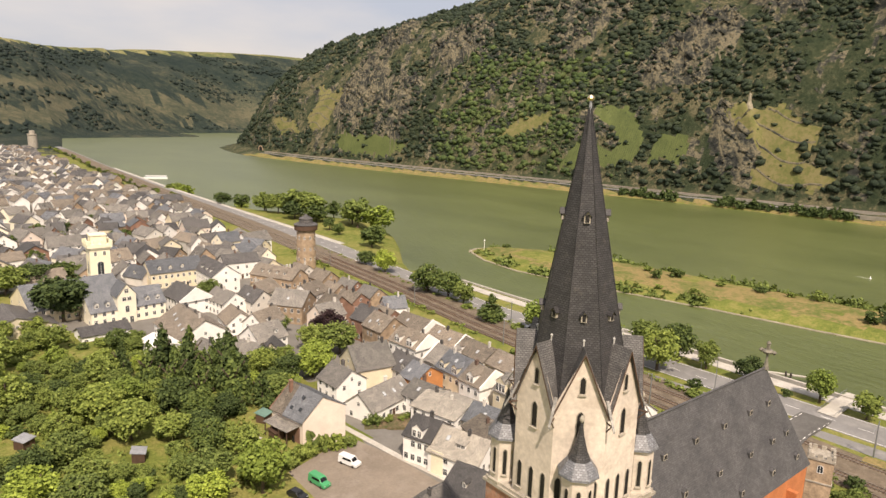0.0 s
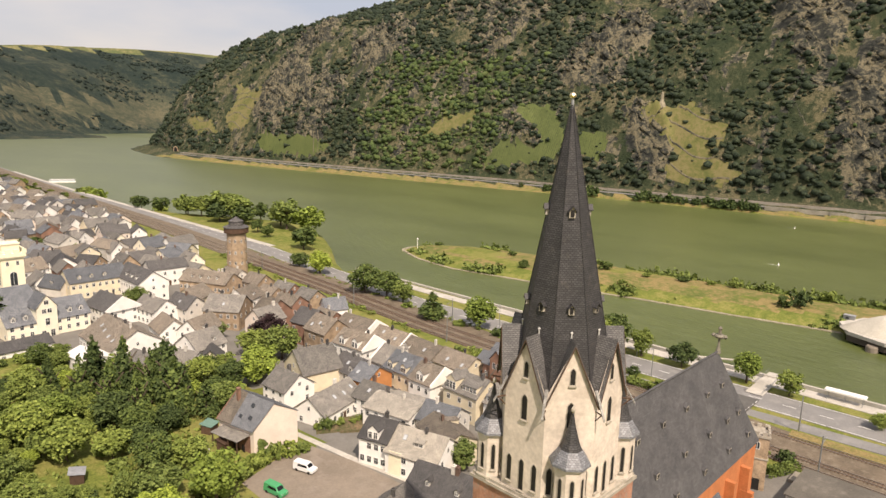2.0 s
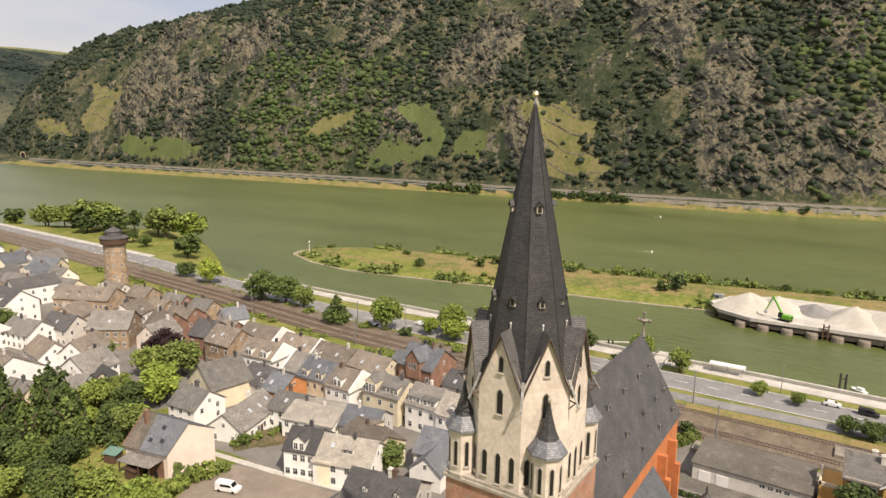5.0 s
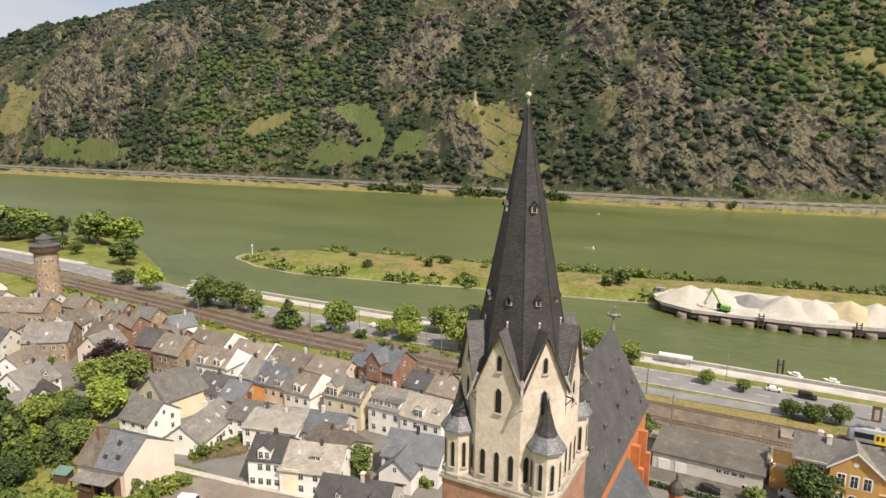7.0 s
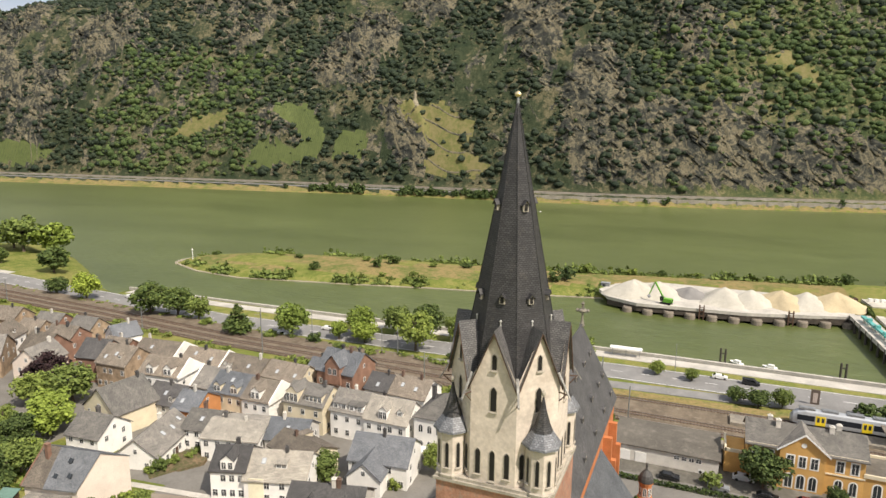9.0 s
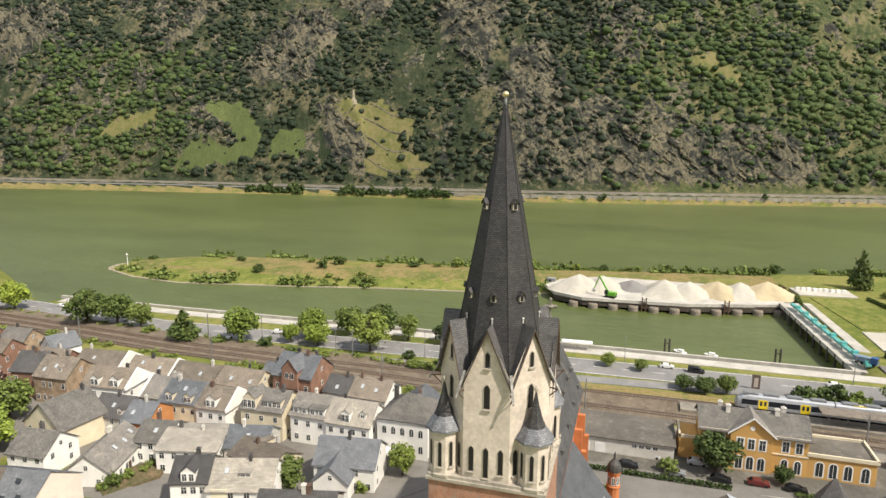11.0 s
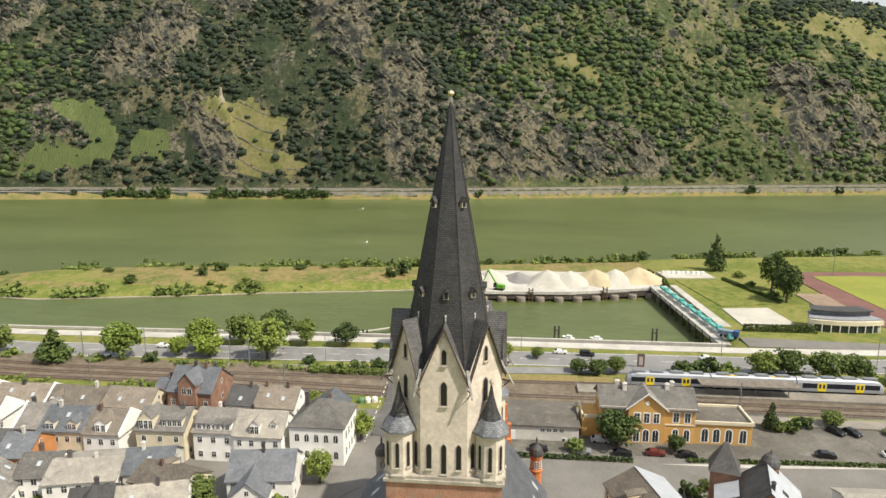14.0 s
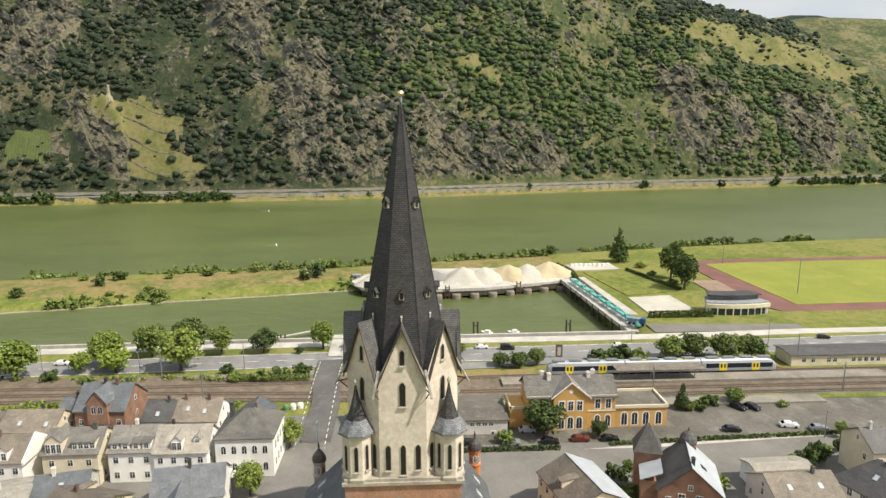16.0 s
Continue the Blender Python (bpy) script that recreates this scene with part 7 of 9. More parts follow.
for x, y in ((285.2, 18.3), (291.0, -17.3)):
    fp = thing("fender_frame", "dark timber fender frame on the quay edge", "fender", pose(x - 0.9, y, -9), group="quay fenders")
    for sy in (-0.9, 0.9):
        part("post", Kit().box(0, sy, -1.5, 0.5, 0.5, 8.2), WOOD_DARK, fp)
    for z in (1.6, 3.6, 5.4):
        part("crossbar", Kit().box(0, 0, z, 0.35, 2.2, 0.35), WOOD_DARK, fp)
sc_ = thing("site_cabin", "small grey site cabin at the end of the quay", "cabin", pose(311, 64, -5.2))
part("wall", Kit().box(0, 0, 0, 2.6, 4.2, 2.6), METAL_GREY, sc_)
part("roof", Kit().box(0, 0, 2.6, 2.9, 4.5, 0.16), LEAD, sc_)
part("window", Kit().box(-1.32, 0.6, 1.1, 0.04, 1.2, 0.9), GLASS, sc_)
bx = thing("container", "dark brown steel container behind the gravel", "container", pose(323.5, -43, -4.2, 0, 0, 8))
part("body", Kit().box(0, 0, 0, 2.6, 8.6, 2.7), WOOD_DARK, bx)
for i in range(9):
    part("rib", Kit().box(-1.33, -4.0 + i, 0.1, 0.06, 0.4, 2.5), WOOD_DARK, bx)
for i in range(9):
    alone("stone_block", Kit().box(0, 0, 0, 1.5, 1.9, 1.3).box(0, 0, 1.3, 1.35, 1.75, 0.1), WHITE_PAINT, "white stone block in a row on the yard", "stone block", m=pose(326.0 + 0.25 * (i % 3), -53 - 2.5 * i, -3.0, 0, 0, 6 * (i % 4)), group="stone blocks")
# conveyor pier
k = Kit().prism([(299, -40), (214, -46.5), (212, -51), (214, -53), (300, -48)], -5.0, -3.4)
alone("conveyor_pier", k, CONCRETE, "narrow loading pier along the basin's end", "pier", "structure")
for i in range(12):
    t = i / 11
    pl = alone("pier_pile", Kit().ring(0, 0, [(-10, 0.5), (-3.6, 0.5)], 8), surface("dark_pile", (0.08, 0.07, 0.06), 0.9, 0.5, 4, 0.3, 0.2) if i == 0 else bpy.data.materials["dark_pile"], "dark round pile under the pier", "pile", m=pose(297 - 82 * t, -40.4 - 6.2 * t, 0), group="pier piles")
TEAL = surface("teal_paint", (0.10, 0.42, 0.40), 0.5, 0.8, 5, 0.2, 0, stain=(0.3, 0.32, 0.3))
cv = thing("conveyor", "teal sectional belt conveyor standing on the pier", "conveyor", pose(255, -47.0, -3.4, 0, 0, 5.6))
for i in range(8):
    x = -36 + 9.6 * i
    part("section", Kit().box(x, 0, 1.3, 8.8, 1.6, 0.9).box(x - 3, 0, 2.2, 1.6, 1.9, 0.9), TEAL, cv)
    part("support", Kit().box(x - 3.6, 0.7, 0, 0.25, 0.25, 1.4).box(x + 3.6, -0.7, 0, 0.25, 0.25, 1.4).box(x, 0, 0.2, 7, 0.2, 0.2), METAL_GREY, cv)
lorry = thing("lorry", "blue tipper lorry parked at the pier's end", "lorry", pose(217, -50.5, -1.9, 0, 0, 60))
part("cab", Kit().box(-2.6, 0, 0.6, 1.8, 2.3, 2.2), PAINTS["blue"], lorry)
part("tipper_body", Kit().box(0.9, 0, 1.0, 4.8, 2.4, 1.5), surface("tipper_steel", (0.2, 0.27, 0.36), 0.5, 0.8, 5, 0.2, 0), lorry)
part("windscreen", Kit().box(-3.52, 0, 1.7, 0.04, 2.0, 0.8), CAR_GLASS, lorry)
for wx in (-2.6, 0.8, 2.3):
    for sy in (-1.05, 1.05):
        part("wheel", Kit().ring(0, 0, [(-0.15, 0.5), (0.15, 0.5)], 12), TYRE, lorry, "", pose(wx, sy, 0.5, 90))
# mooring posts in pairs
for x, y in ((229, 10.2), (229.3, -27.3), (209.5, 165), (207.0, 232), (217, 84)):
    dp = thing("mooring_dolphin", "pair of dark mooring posts standing in the water", "mooring post", pose(x, y, WATER_Z), "mooring posts")
    for sx in (-0.8, 0.8):
        part("post", Kit().ring(0, sx, [(-2, 0.38), (5.4, 0.36), (5.6, 0.25)], 8), bpy.data.materials["dark_pile"], dp)
    part("crossbar", Kit().box(0, 0, 3.6, 0.3, 1.8, 0.3), bpy.data.materials["dark_pile"], dp)
for x, y, r in ((230, -5.1, 80), (209, 41, 95), (230.2, 5.7, 60)):
    bt = thing("motor_boat", "small white moored motor boat", "boat", pose(x, y, WATER_Z, 0, 0, r), "moored boats")
    L = 8.5 if y > 30 else 5.0
    part("hull", Kit().solid([(-L / 2, -0.9, 0.7), (L * 0.25, -1.0, 0.8), (L / 2, 0, 1.0), (L * 0.25, 1.0, 0.8), (-L / 2, 0.9, 0.7), (-L / 2, -0.7, -0.2), (L * 0.3, 0, -0.3), (-L / 2, 0.7, -0.2)], [(0, 1, 2, 3, 4), (0, 5, 6, 1), (1, 6, 2), (2, 6, 3), (3, 6, 7, 4), (4, 7, 5, 0)]), WHITE_PAINT, bt)
    part("cabin", Kit().box(-L * 0.1, 0, 0.75, L * 0.4, 1.4, 0.8), WHITE_PAINT, bt)
# landing stage boom
k = Kit()
for (a, b) in (((206, 118), (232, 75)), ((232, 75), (206, 68))):
    k.bar((a[0], a[1], -7.0), (b[0], b[1], -7.0), 0.4, 6)
ls = thing("landing_boom", "pale floating boom and gangway at the bank", "boom")
part("boom", k, CONCRETE, ls)
part("gangway", Kit().solid([(186, 58.6, -0.9), (186, 63.4, -0.9), (209, 64.0, -1.2), (209, 60.0, -1.2), (186, 58.6, -1.2), (186, 63.4, -1.2), (209, 64.0, -1.5), (209, 60.0, -1.5)], [(3, 2, 1, 0), (4, 5, 6, 7), (0, 4, 7, 3), (1, 2, 6, 5)]), CONCRETE, ls)
for sy in (58.8, 63.2):
    part("railing", Kit().bar((186, sy, 0.1), (209, sy + 0.9, -0.2), 0.06, 4).bar((186, sy, -0.4), (209, sy + 0.9, -0.7), 0.04, 4), METAL_GREY, ls)
tk = thing("shelter", "long white flat-roofed shelter on the promenade", "shelter", pose(200.5, 41, -1.25, 0, 0, 92))
part("roof", Kit().prism([(-5.2, -1.2), (-4.8, -1.4), (4.8, -1.4), (5.2, -1.2), (5.2, 1.2), (4.8, 1.4), (-4.8, 1.4), (-5.2, 1.2)], 2.5, 2.85), WHITE_PAINT, tk, "white roof slab")
for wx in (-4.4, 0, 4.4):
    for wy in (-1.0, 1.0):
        part("post", Kit().ring(wx, wy, [(0, 0.07), (2.5, 0.07)], 8), METAL_GREY, tk)


sg = thing("info_sign", "tall brown stone-framed board on the verge", "sign", pose(180.5, -12, -1.2, 0, 0, 0))
part("board", Kit().box(0, 0, 0.3, 0.35, 2.2, 4.4), surface("sign_brown", (0.13, 0.10, 0.085), 0.6, 1, 5, 0.2, 0), sg)
part("panel", Kit().box(-0.19, 0, 1.0, 0.03, 1.1, 2.8), surface("sign_pale", (0.5, 0.42, 0.38), 0.6, 2, 5, 0.3, 0), sg)
# channel mark on the island's tip
mk = thing("channel_mark", "thin white channel mark on the island tip", "marker", pose(283, 306, -7.5))
part("mast", Kit().ring(0, 0, [(0, 0.25), (6.5, 0.15)], 6), WHITE_PAINT, mk)
part("topmark", Kit().ring(0, 0, [(6.4, 0.1), (6.9, 0.6), (7.8, 0.1)], 8), WHITE_PAINT, mk)
# sports ground
k = Kit().prism([(233, -121), (239, -117), (336, -117), (340, -150), (344, -300), (226, -300), (230, -150)], -5, -3.15)
alone("running_track", k, CINDER, "red cinder running track", "sports track", "structure")
k = Kit().prism([(244, -131), (327, -128.5), (330, -150), (336, -298), (246, -298), (245.5, -160)], -5, -3.0)
alone("football_pitch", k, PITCH_GREEN, "bright yellow-green football pitch", "sports pitch", "structure")
k = Kit().prism([(264, -63), (312.5, -55.5), (314, -78.5), (271, -89)], -4, -3.2)
alone("lawn", k, GRASS, "mown lawn beside the basin", "lawn", "structure")
k = Kit().prism([(234, -62.5), (260, -62), (263, -82), (240, -83.5)], -4, -3.05)
alone("gravel_lot", k, SAND, "pale gravel lot", "lot", "structure")
k = Kit().prism([(206, -54), (216, -54), (213, -112), (206, -112)], -3, -1.55)
alone("yard", k, STREET, "pale dusty yard by the road", "yard", "structure")
k = Kit().prism([(316, -52), (330, -50), (331, -76), (318, -77)], -5, -3.0)
alone("stone_store", k, SAND, "white stone blocks on a store yard", "yard", "structure")
alone("forecourt_paving", Kit().prism([(262, -104), (290, -104), (290, -117), (240, -117), (246, -108)], -5, -3.12), surface("brown_paving", (0.30, 0.22, 0.16), 0.95, 0.1, 2, 0.25, 0.1, 0.01, stain=(0.22, 0.15, 0.11)), "reddish-brown paving between clubhouse and track", "pavement", "structure")
strip("dry_verge", [(217, -117), (215, -300)], 12.0, -2.75, DRY_GRASS, "dry yellow grass strip by the road", "verge", 0.8)
alone("basin_road", Kit().prism([(225, -53.5), (300, -50), (300, -53), (225, -58)], -4.5, -3.1), CONCRETE, "pale dusty way along the pier", "road", "structure")
# curved clubhouse
cb = thing("clubhouse", "curved modern clubhouse with stepped dark roof", "clubhouse", pose(238, -98, -3.2, 0, 0, 0))


def arc_wall(r0, r1, z0, z1, a0, a1, n=10, ox=30):
    k = Kit()
    for i in range(n + 1):
        a = radians(a0 + (a1 - a0) * i / n)
        k.v += [(ox - r * math.cos(a), r * math.sin(a), z) for r, z in ((r0, z0), (r1, z0), (r1, z1), (r0, z1))]
    for i in range(n):
        k.f += [(4 * i + j, 4 * i + 4 + j, 4 * i + 4 + (j + 1) % 4, 4 * i + (j + 1) % 4) for j in range(4)]
    k.f += [(0, 1, 2, 3), (4 * n + 3, 4 * n + 2, 4 * n + 1, 4 * n)]
    return k


part("base", arc_wall(28, 38.5, 0, 3.2, -19, 19), PLASTER["grey"], cb)
part("glazing", arc_wall(38.5, 38.6, 0.3, 3.0, -17, 17), GLASS, cb, "dark glazed front")
part("fascia", arc_wall(27.5, 39.2, 3.2, 4.8, -20, 20), PLASTER["cream"], cb, "cream band")
part("lower_roof", arc_wall(28, 38.4, 4.8, 5.4, -20, 20), LEAD, cb)
part("upper_storey", arc_wall(28, 34, 5.4, 7.2, -18, 18), SLATE[4], cb)
part("upper_roof", arc_wall(27.5, 35, 7.2, 7.7, -19, 19), SLATE[0], cb, "dark curved roof")
for i in range(9):
    a = radians(-18 + 4.5 * i)
    part("column", Kit().ring(30 - 39 * math.cos(a), 39 * math.sin(a), [(0, 0.18), (3.3, 0.18)], 8), WHITE_PAINT, cb)
for x, y in ((262, -142), (330, -140), (255, -215)):
    fl = thing("floodlight_mast", "slim grey floodlight mast by the pitch", "mast", pose(x, y, -3.1), group="floodlight masts")
    part("mast", Kit().ring(0, 0, [(0, 0.22), (16, 0.12)], 8), METAL_GREY, fl)
    part("lamp_head", Kit().box(0, 0, 15.6, 0.5, 1.8, 0.7), METAL_GREY, fl)
# masts and lamps along the railway and road
for x, y, h in ((146.2, -84, 9), (146.0, -30, 9), (146.0, 34, 10), (149.0, 92, 9), (149.5, 150, 9), (152, 205, 9), (168.2, 44, 9), (168, 110, 9), (168.0, 165, 9), (171, 225, 9), (167.8, -84, 10), (168, -140, 9), (146, -140, 9), (160, 290, 9)):
    ms = thing("catenary_mast", "slim grey railway mast with cantilever arm", "mast", pose(x, y, 0), group="railway masts")
    part("post", Kit().ring(0, 0, [(-0.3, 0.2), (h, 0.13)], 6), METAL_GREY, ms)
    d = 1 if x < 158 else -1
    part("arm", Kit().bar((0, 0, h - 2.2), (3.4 * d, 0, h - 1.6), 0.06, 4).bar((0, 0, h - 0.8), (3.0 * d, 0, h - 1.6), 0.05, 4), METAL_GREY, ms)
for x, y, h in ((181, -82, 12), (195, -41, 9), (193, 25, 9), (176.5, 88, 9), (190, 100, 8), (178, 150, 9), (172, 118, 8), (120.5, -62, 7), (124, 58, 6), (206, 30, 5), (79.6, 87, 5)):
    lp = thing("street_lamp", "slim grey street lamp with short arm", "street lamp", pose(x, y, ground_at(x, y)), group="street lamps")
    part("pole", Kit().ring(0, 0, [(-0.4, 0.13), (h, 0.08)], 6), METAL_GREY, lp)
    part("lamp_head", Kit().box(-0.6, 0, h - 0.1, 1.4, 0.25, 0.14), METAL_GREY, lp)
# slim domed stair turrets beside the choir
for y, mat, words in ((25.2, NAVE_RED, "small red round turret with dark dome"), (51.8, TRIM_STONE, "small grey stone round turret with dark dome")):
    rtur = thing("round_turret", words, "turret", pose(85.4, y, 0 if y < 30 else -1.3), group="domed turrets")
    part("shaft", Kit().ring(0, 0, [(0, 1.1), (15.8, 1.0), (15.9, 1.15), (16.1, 1.15), (16.2, 0.95), (18.3, 0.95), (18.4, 1.15), (18.7, 1.15)], 12), mat, rtur)
    part("dome", Kit().ring(0, 0, [(18.7, 1.22), (18.85, 1.22), (19.3, 1.14), (19.8, 0.95), (20.25, 0.6), (20.6, 0.26), (21.0, 0.12), (21.2, 0.22), (21.9, 0.04)], 12), SLATE[0], rtur, "dark slate dome")
    for i in range(8):
        put_window(rtur, 0.42, 1.3, pose(0, 0, 0, 0, 0, 45 * i) @ pose(0, -0.93, 16.5), True)
# battlemented tower of the old wall, beyond the choir
bt_ = thing("wall_tower", "small battlemented tower of weathered brown stone", "tower", pose(132.8, 43.2, 0, 0, 0, 20))
part("shaft", Kit().box(0, 0, -0.5, 4.4, 4.4, 12.6), PLASTER["stone"], bt_)
part("string_course", Kit().box(0, 0, 12.6 * 0.55, 4.7, 4.7, 0.3), TRIM_STONE, bt_)
part("cornice", Kit().box(0, 0, 12.6 - 0.9, 4.8, 4.8, 0.5), TRIM_STONE, bt_)
for i in range(4):
    for j in range(3):
        part("merlon", Kit().box(-1.85 + 1.55 * j, -2.1, 12.6 - 0.5, 0.85, 0.45, 0.9), TRIM_STONE, bt_, "", pose(0, 0, 0, 0, 0, 90 * i))
for tn in (-90, 180, 0, 90):
    put_window(bt_, 0.9, 1.5, pose(0, 0, 0, 0, 0, tn) @ pose(0, -2.2, 12.6 - 3.4), True)
# near-black panel paints the shade of the gateway; the wall is not open
part("gateway", Kit().box(-2.22, 0, 0, 0.08, 2.4, 2.6), DARK, bt_, "dark arched gateway")
# passenger ship far upstream
sp = thing("river_ship", "white passenger ship moored at the far bank", "ship", pose(237, 902, WATER_Z, 0, 0, 160))
part("hull", Kit().prism([(-16, -3), (12, -3), (17, 0), (12, 3), (-16, 3)], -0.5, 1.6), WHITE_PAINT, sp)
part("deckhouse", Kit().box(-2, 0, 1.6, 26, 5, 2.2), GLASS_SKY, sp)
part("sun_deck", Kit().box(-2, 0, 3.8, 27, 5.4, 0.2), WHITE_PAINT, sp)

LEAF_PAINT = surface("green_container", (0.12, 0.24, 0.12), 0.5, 1, 5, 0.1, 0)
FOAM = surface("foam", (0.42, 0.45, 0.34), 0.9, 0.8, 4, 0.4, 0)
# ---- small things: bottle banks, parasols, boats, buoys ----
for i, (x, y) in enumerate(((143.6, 69.0), (144.1, 67.2), (144.6, 65.4))):
    bb = thing("bottle_bank", "pale domed bottle bank by the crossing", "bottle bank", pose(x, y, ground_at(x, y)), "bottle banks")
    part("body", Kit().ring(0, 0, [(0, 0.75), (1.0, 0.8), (1.4, 0.62), (1.6, 0.2)], 12), WHITE_PAINT if i else LEAF_PAINT, bb)
for x, y in ((108.2, 75.2), (107.6, 71.8)):
    ps_ = thing("parasol", "white square parasol beside the white house", "parasol", pose(x, y, ground_at(x, y)), "parasols")
    part("pole", Kit().ring(0, 0, [(0, 0.05), (2.9, 0.04)], 8), METAL_GREY, ps_)
    part("canopy", Kit().ring(0, 0, [(2.1, 2.1), (2.2, 2.1), (2.95, 0.1)], 4, 45), WHITE_PAINT, ps_)
    part("foot", Kit().box(0, 0, 0, 0.7, 0.7, 0.12), CONCRETE, ps_)
for x, y in ((433.8, 130.2), (621.3, 174.9)):
    by_ = thing("buoy", "white buoy in the current with foam behind", "buoy", pose(x, y, WATER_Z), "buoys")
    part("float", Kit().ring(0, 0, [(-0.3, 0.6), (0.4, 0.65), (0.7, 0.35), (1.5, 0.18), (1.7, 0.05)], 10), WHITE_PAINT, by_)
    part("wake", Kit().solid([(-0.6, 0, 0.06), (0.6, 0, 0.06), (0.7, 4, 0.05), (0.2, 8, 0.05), (-0.4, 6, 0.05), (-0.8, 3, 0.05)], [(0, 1, 2, 3, 4, 5)]), FOAM, by_, "white foam trailing downstream")

# ---- trees ----
def crown_arrays(seed, n, lobes, flat=0.8, leaf=0.12, cone=False):
    """Leaf quads on the outside of many lobes; radius about 1, foot at z 0."""
    r = np.random.RandomState(seed)
    c, rad = [], []
    for i in range(lobes):
        if cone:
            h = r.uniform(0.05, 1.0)
            R = (1 - h) * 0.8 + 0.06
            a = r.uniform(0, 2 * np.pi)
            c.append((np.cos(a) * R * 0.62, np.sin(a) * R * 0.62, h * 2.6))
            rad.append(R * 0.5 + 0.05)
        else:
            v = r.normal(size=3)
            v /= np.linalg.norm(v)
            q = r.uniform(0.40, 0.86)
            c.append((v[0] * q, v[1] * q, flat + v[2] * q * flat))
            rad.append(r.uniform(0.11, 0.27))
    c, rad = np.array(c), np.array(rad)
    k = r.choice(lobes, n, p=rad ** 2 / (rad ** 2).sum())
    v = r.normal(size=(n, 3))
    v /= np.linalg.norm(v, axis=1)[:, None]
    v[:, 2] = np.abs(v[:, 2]) * np.where(r.rand(n) < 0.75, 1, -1)
    p = c[k] + v * (rad[k] * r.uniform(0.6, 1.12, n))[:, None]
    nrm = v * 0.8 + np.array((0, 0, 0.35)) + r.normal(size=(n, 3)) * 0.6
    nrm /= np.linalg.norm(nrm, axis=1)[:, None]
    u = np.cross(nrm, r.normal(size=(n, 3)))
    u /= np.linalg.norm(u, axis=1)[:, None]
    w = np.cross(nrm, u)
    s = (leaf * r.uniform(0.6, 1.3, n))[:, None]
    V = np.stack([p - u * s, p - w * s * 0.7, p + u * s, p + w * s * 0.8], 1).reshape(-1, 3)
    return V, np.arange(4 * n).reshape(n, 4)


CROWNS = {}


def crown_mesh(kind, variant, far=False):
    key = (kind, variant, far)
    if key not in CROWNS:
        mat = {"mid": LEAF_MID, "dark": LEAF_DARK, "lime": LEAF_LIME, "plum": LEAF_PLUM, "conifer": LEAF_DARK, "cypress": LEAF_DARK, "bush": LEAF_MID, "bushdark": LEAF_DARK}[kind]
        if far:
            V, F = crown_arrays(40 + variant, 1500, 80, 0.85 if not kind.startswith("bush") else 0.62, 0.1)
        elif kind in ("conifer", "cypress"):
            V, F = crown_arrays(70 + variant, 1900, 60, leaf=0.1, cone=True)
        elif kind in ("bush", "bushdark"):
            V, F = crown_arrays(90 + variant, 800, 34, 0.62, 0.118)
        else:
            V, F = crown_arrays(10 + variant, 3400, 130, 0.85, 0.07)
        CROWNS[key] = sheet("crown", V, F, mat)
    return CROWNS[key]


TREE_WORDS = {"mid": "leafy green broadleaf tree with uneven crown", "dark": "dark green broadleaf tree with dense crown", "lime": "bright yellow-green young broadleaf tree", "plum": "dark purple copper-leaved tree", "conifer": "dark green pointed conifer", "cypress": "tall narrow dark poplar-like tree", "bush": "rounded fresh green leafy bush", "bushdark": "rounded dark green dense bush"}
TRUNK = {}
tcount = 0


def tree(x, y, h, r, kind="mid", z=None):
    """h: full height; r: crown radius."""
    global tcount
    tcount += 1
    z = ground_at(x, y) if z is None else z
    bush = kind.startswith("bush")
    t = thing("bush" if bush else "tree", TREE_WORDS[kind], "bush" if bush else "tree", pose(x, y, z - 0.1, 0, 0, (tcount * 137) % 360), "bushes" if bush else "trees")
    if kind in ("conifer", "cypress"):
        foot, top = h * 0.06, 2.6
    elif bush:
        foot, top = 0.0, 1.3
    else:
        foot, top = h * 0.16, 1.85
    sz = (h - foot) / top
    m = Matrix.Translation((0, 0, foot)) @ Matrix.Diagonal((r, r, sz, 1))
    part("crown", crown_mesh(kind, tcount % (3 if not bush else 2), y > 300 and kind not in ("conifer", "cypress")), None, t, "", m)
    if not bush:
        if "trunk" not in TRUNK:
            k = Kit().ring(0, 0, [(0, 0.055), (0.05, 0.04), (0.3, 0.032), (0.75, 0.012)], 7)
            for a in range(5):
                g = radians(72 * a + 20)
                k.bar((0, 0, 0.24 + 0.06 * a), (0.26 * math.cos(g), 0.26 * math.sin(g), 0.52 + 0.06 * a), 0.013, 4)
            TRUNK["trunk"] = k.mesh("trunk", BARK)
        part("trunk", TRUNK["trunk"], None, t, "", Matrix.Diagonal((h * 0.8, h * 0.8, h, 1)))
    return t


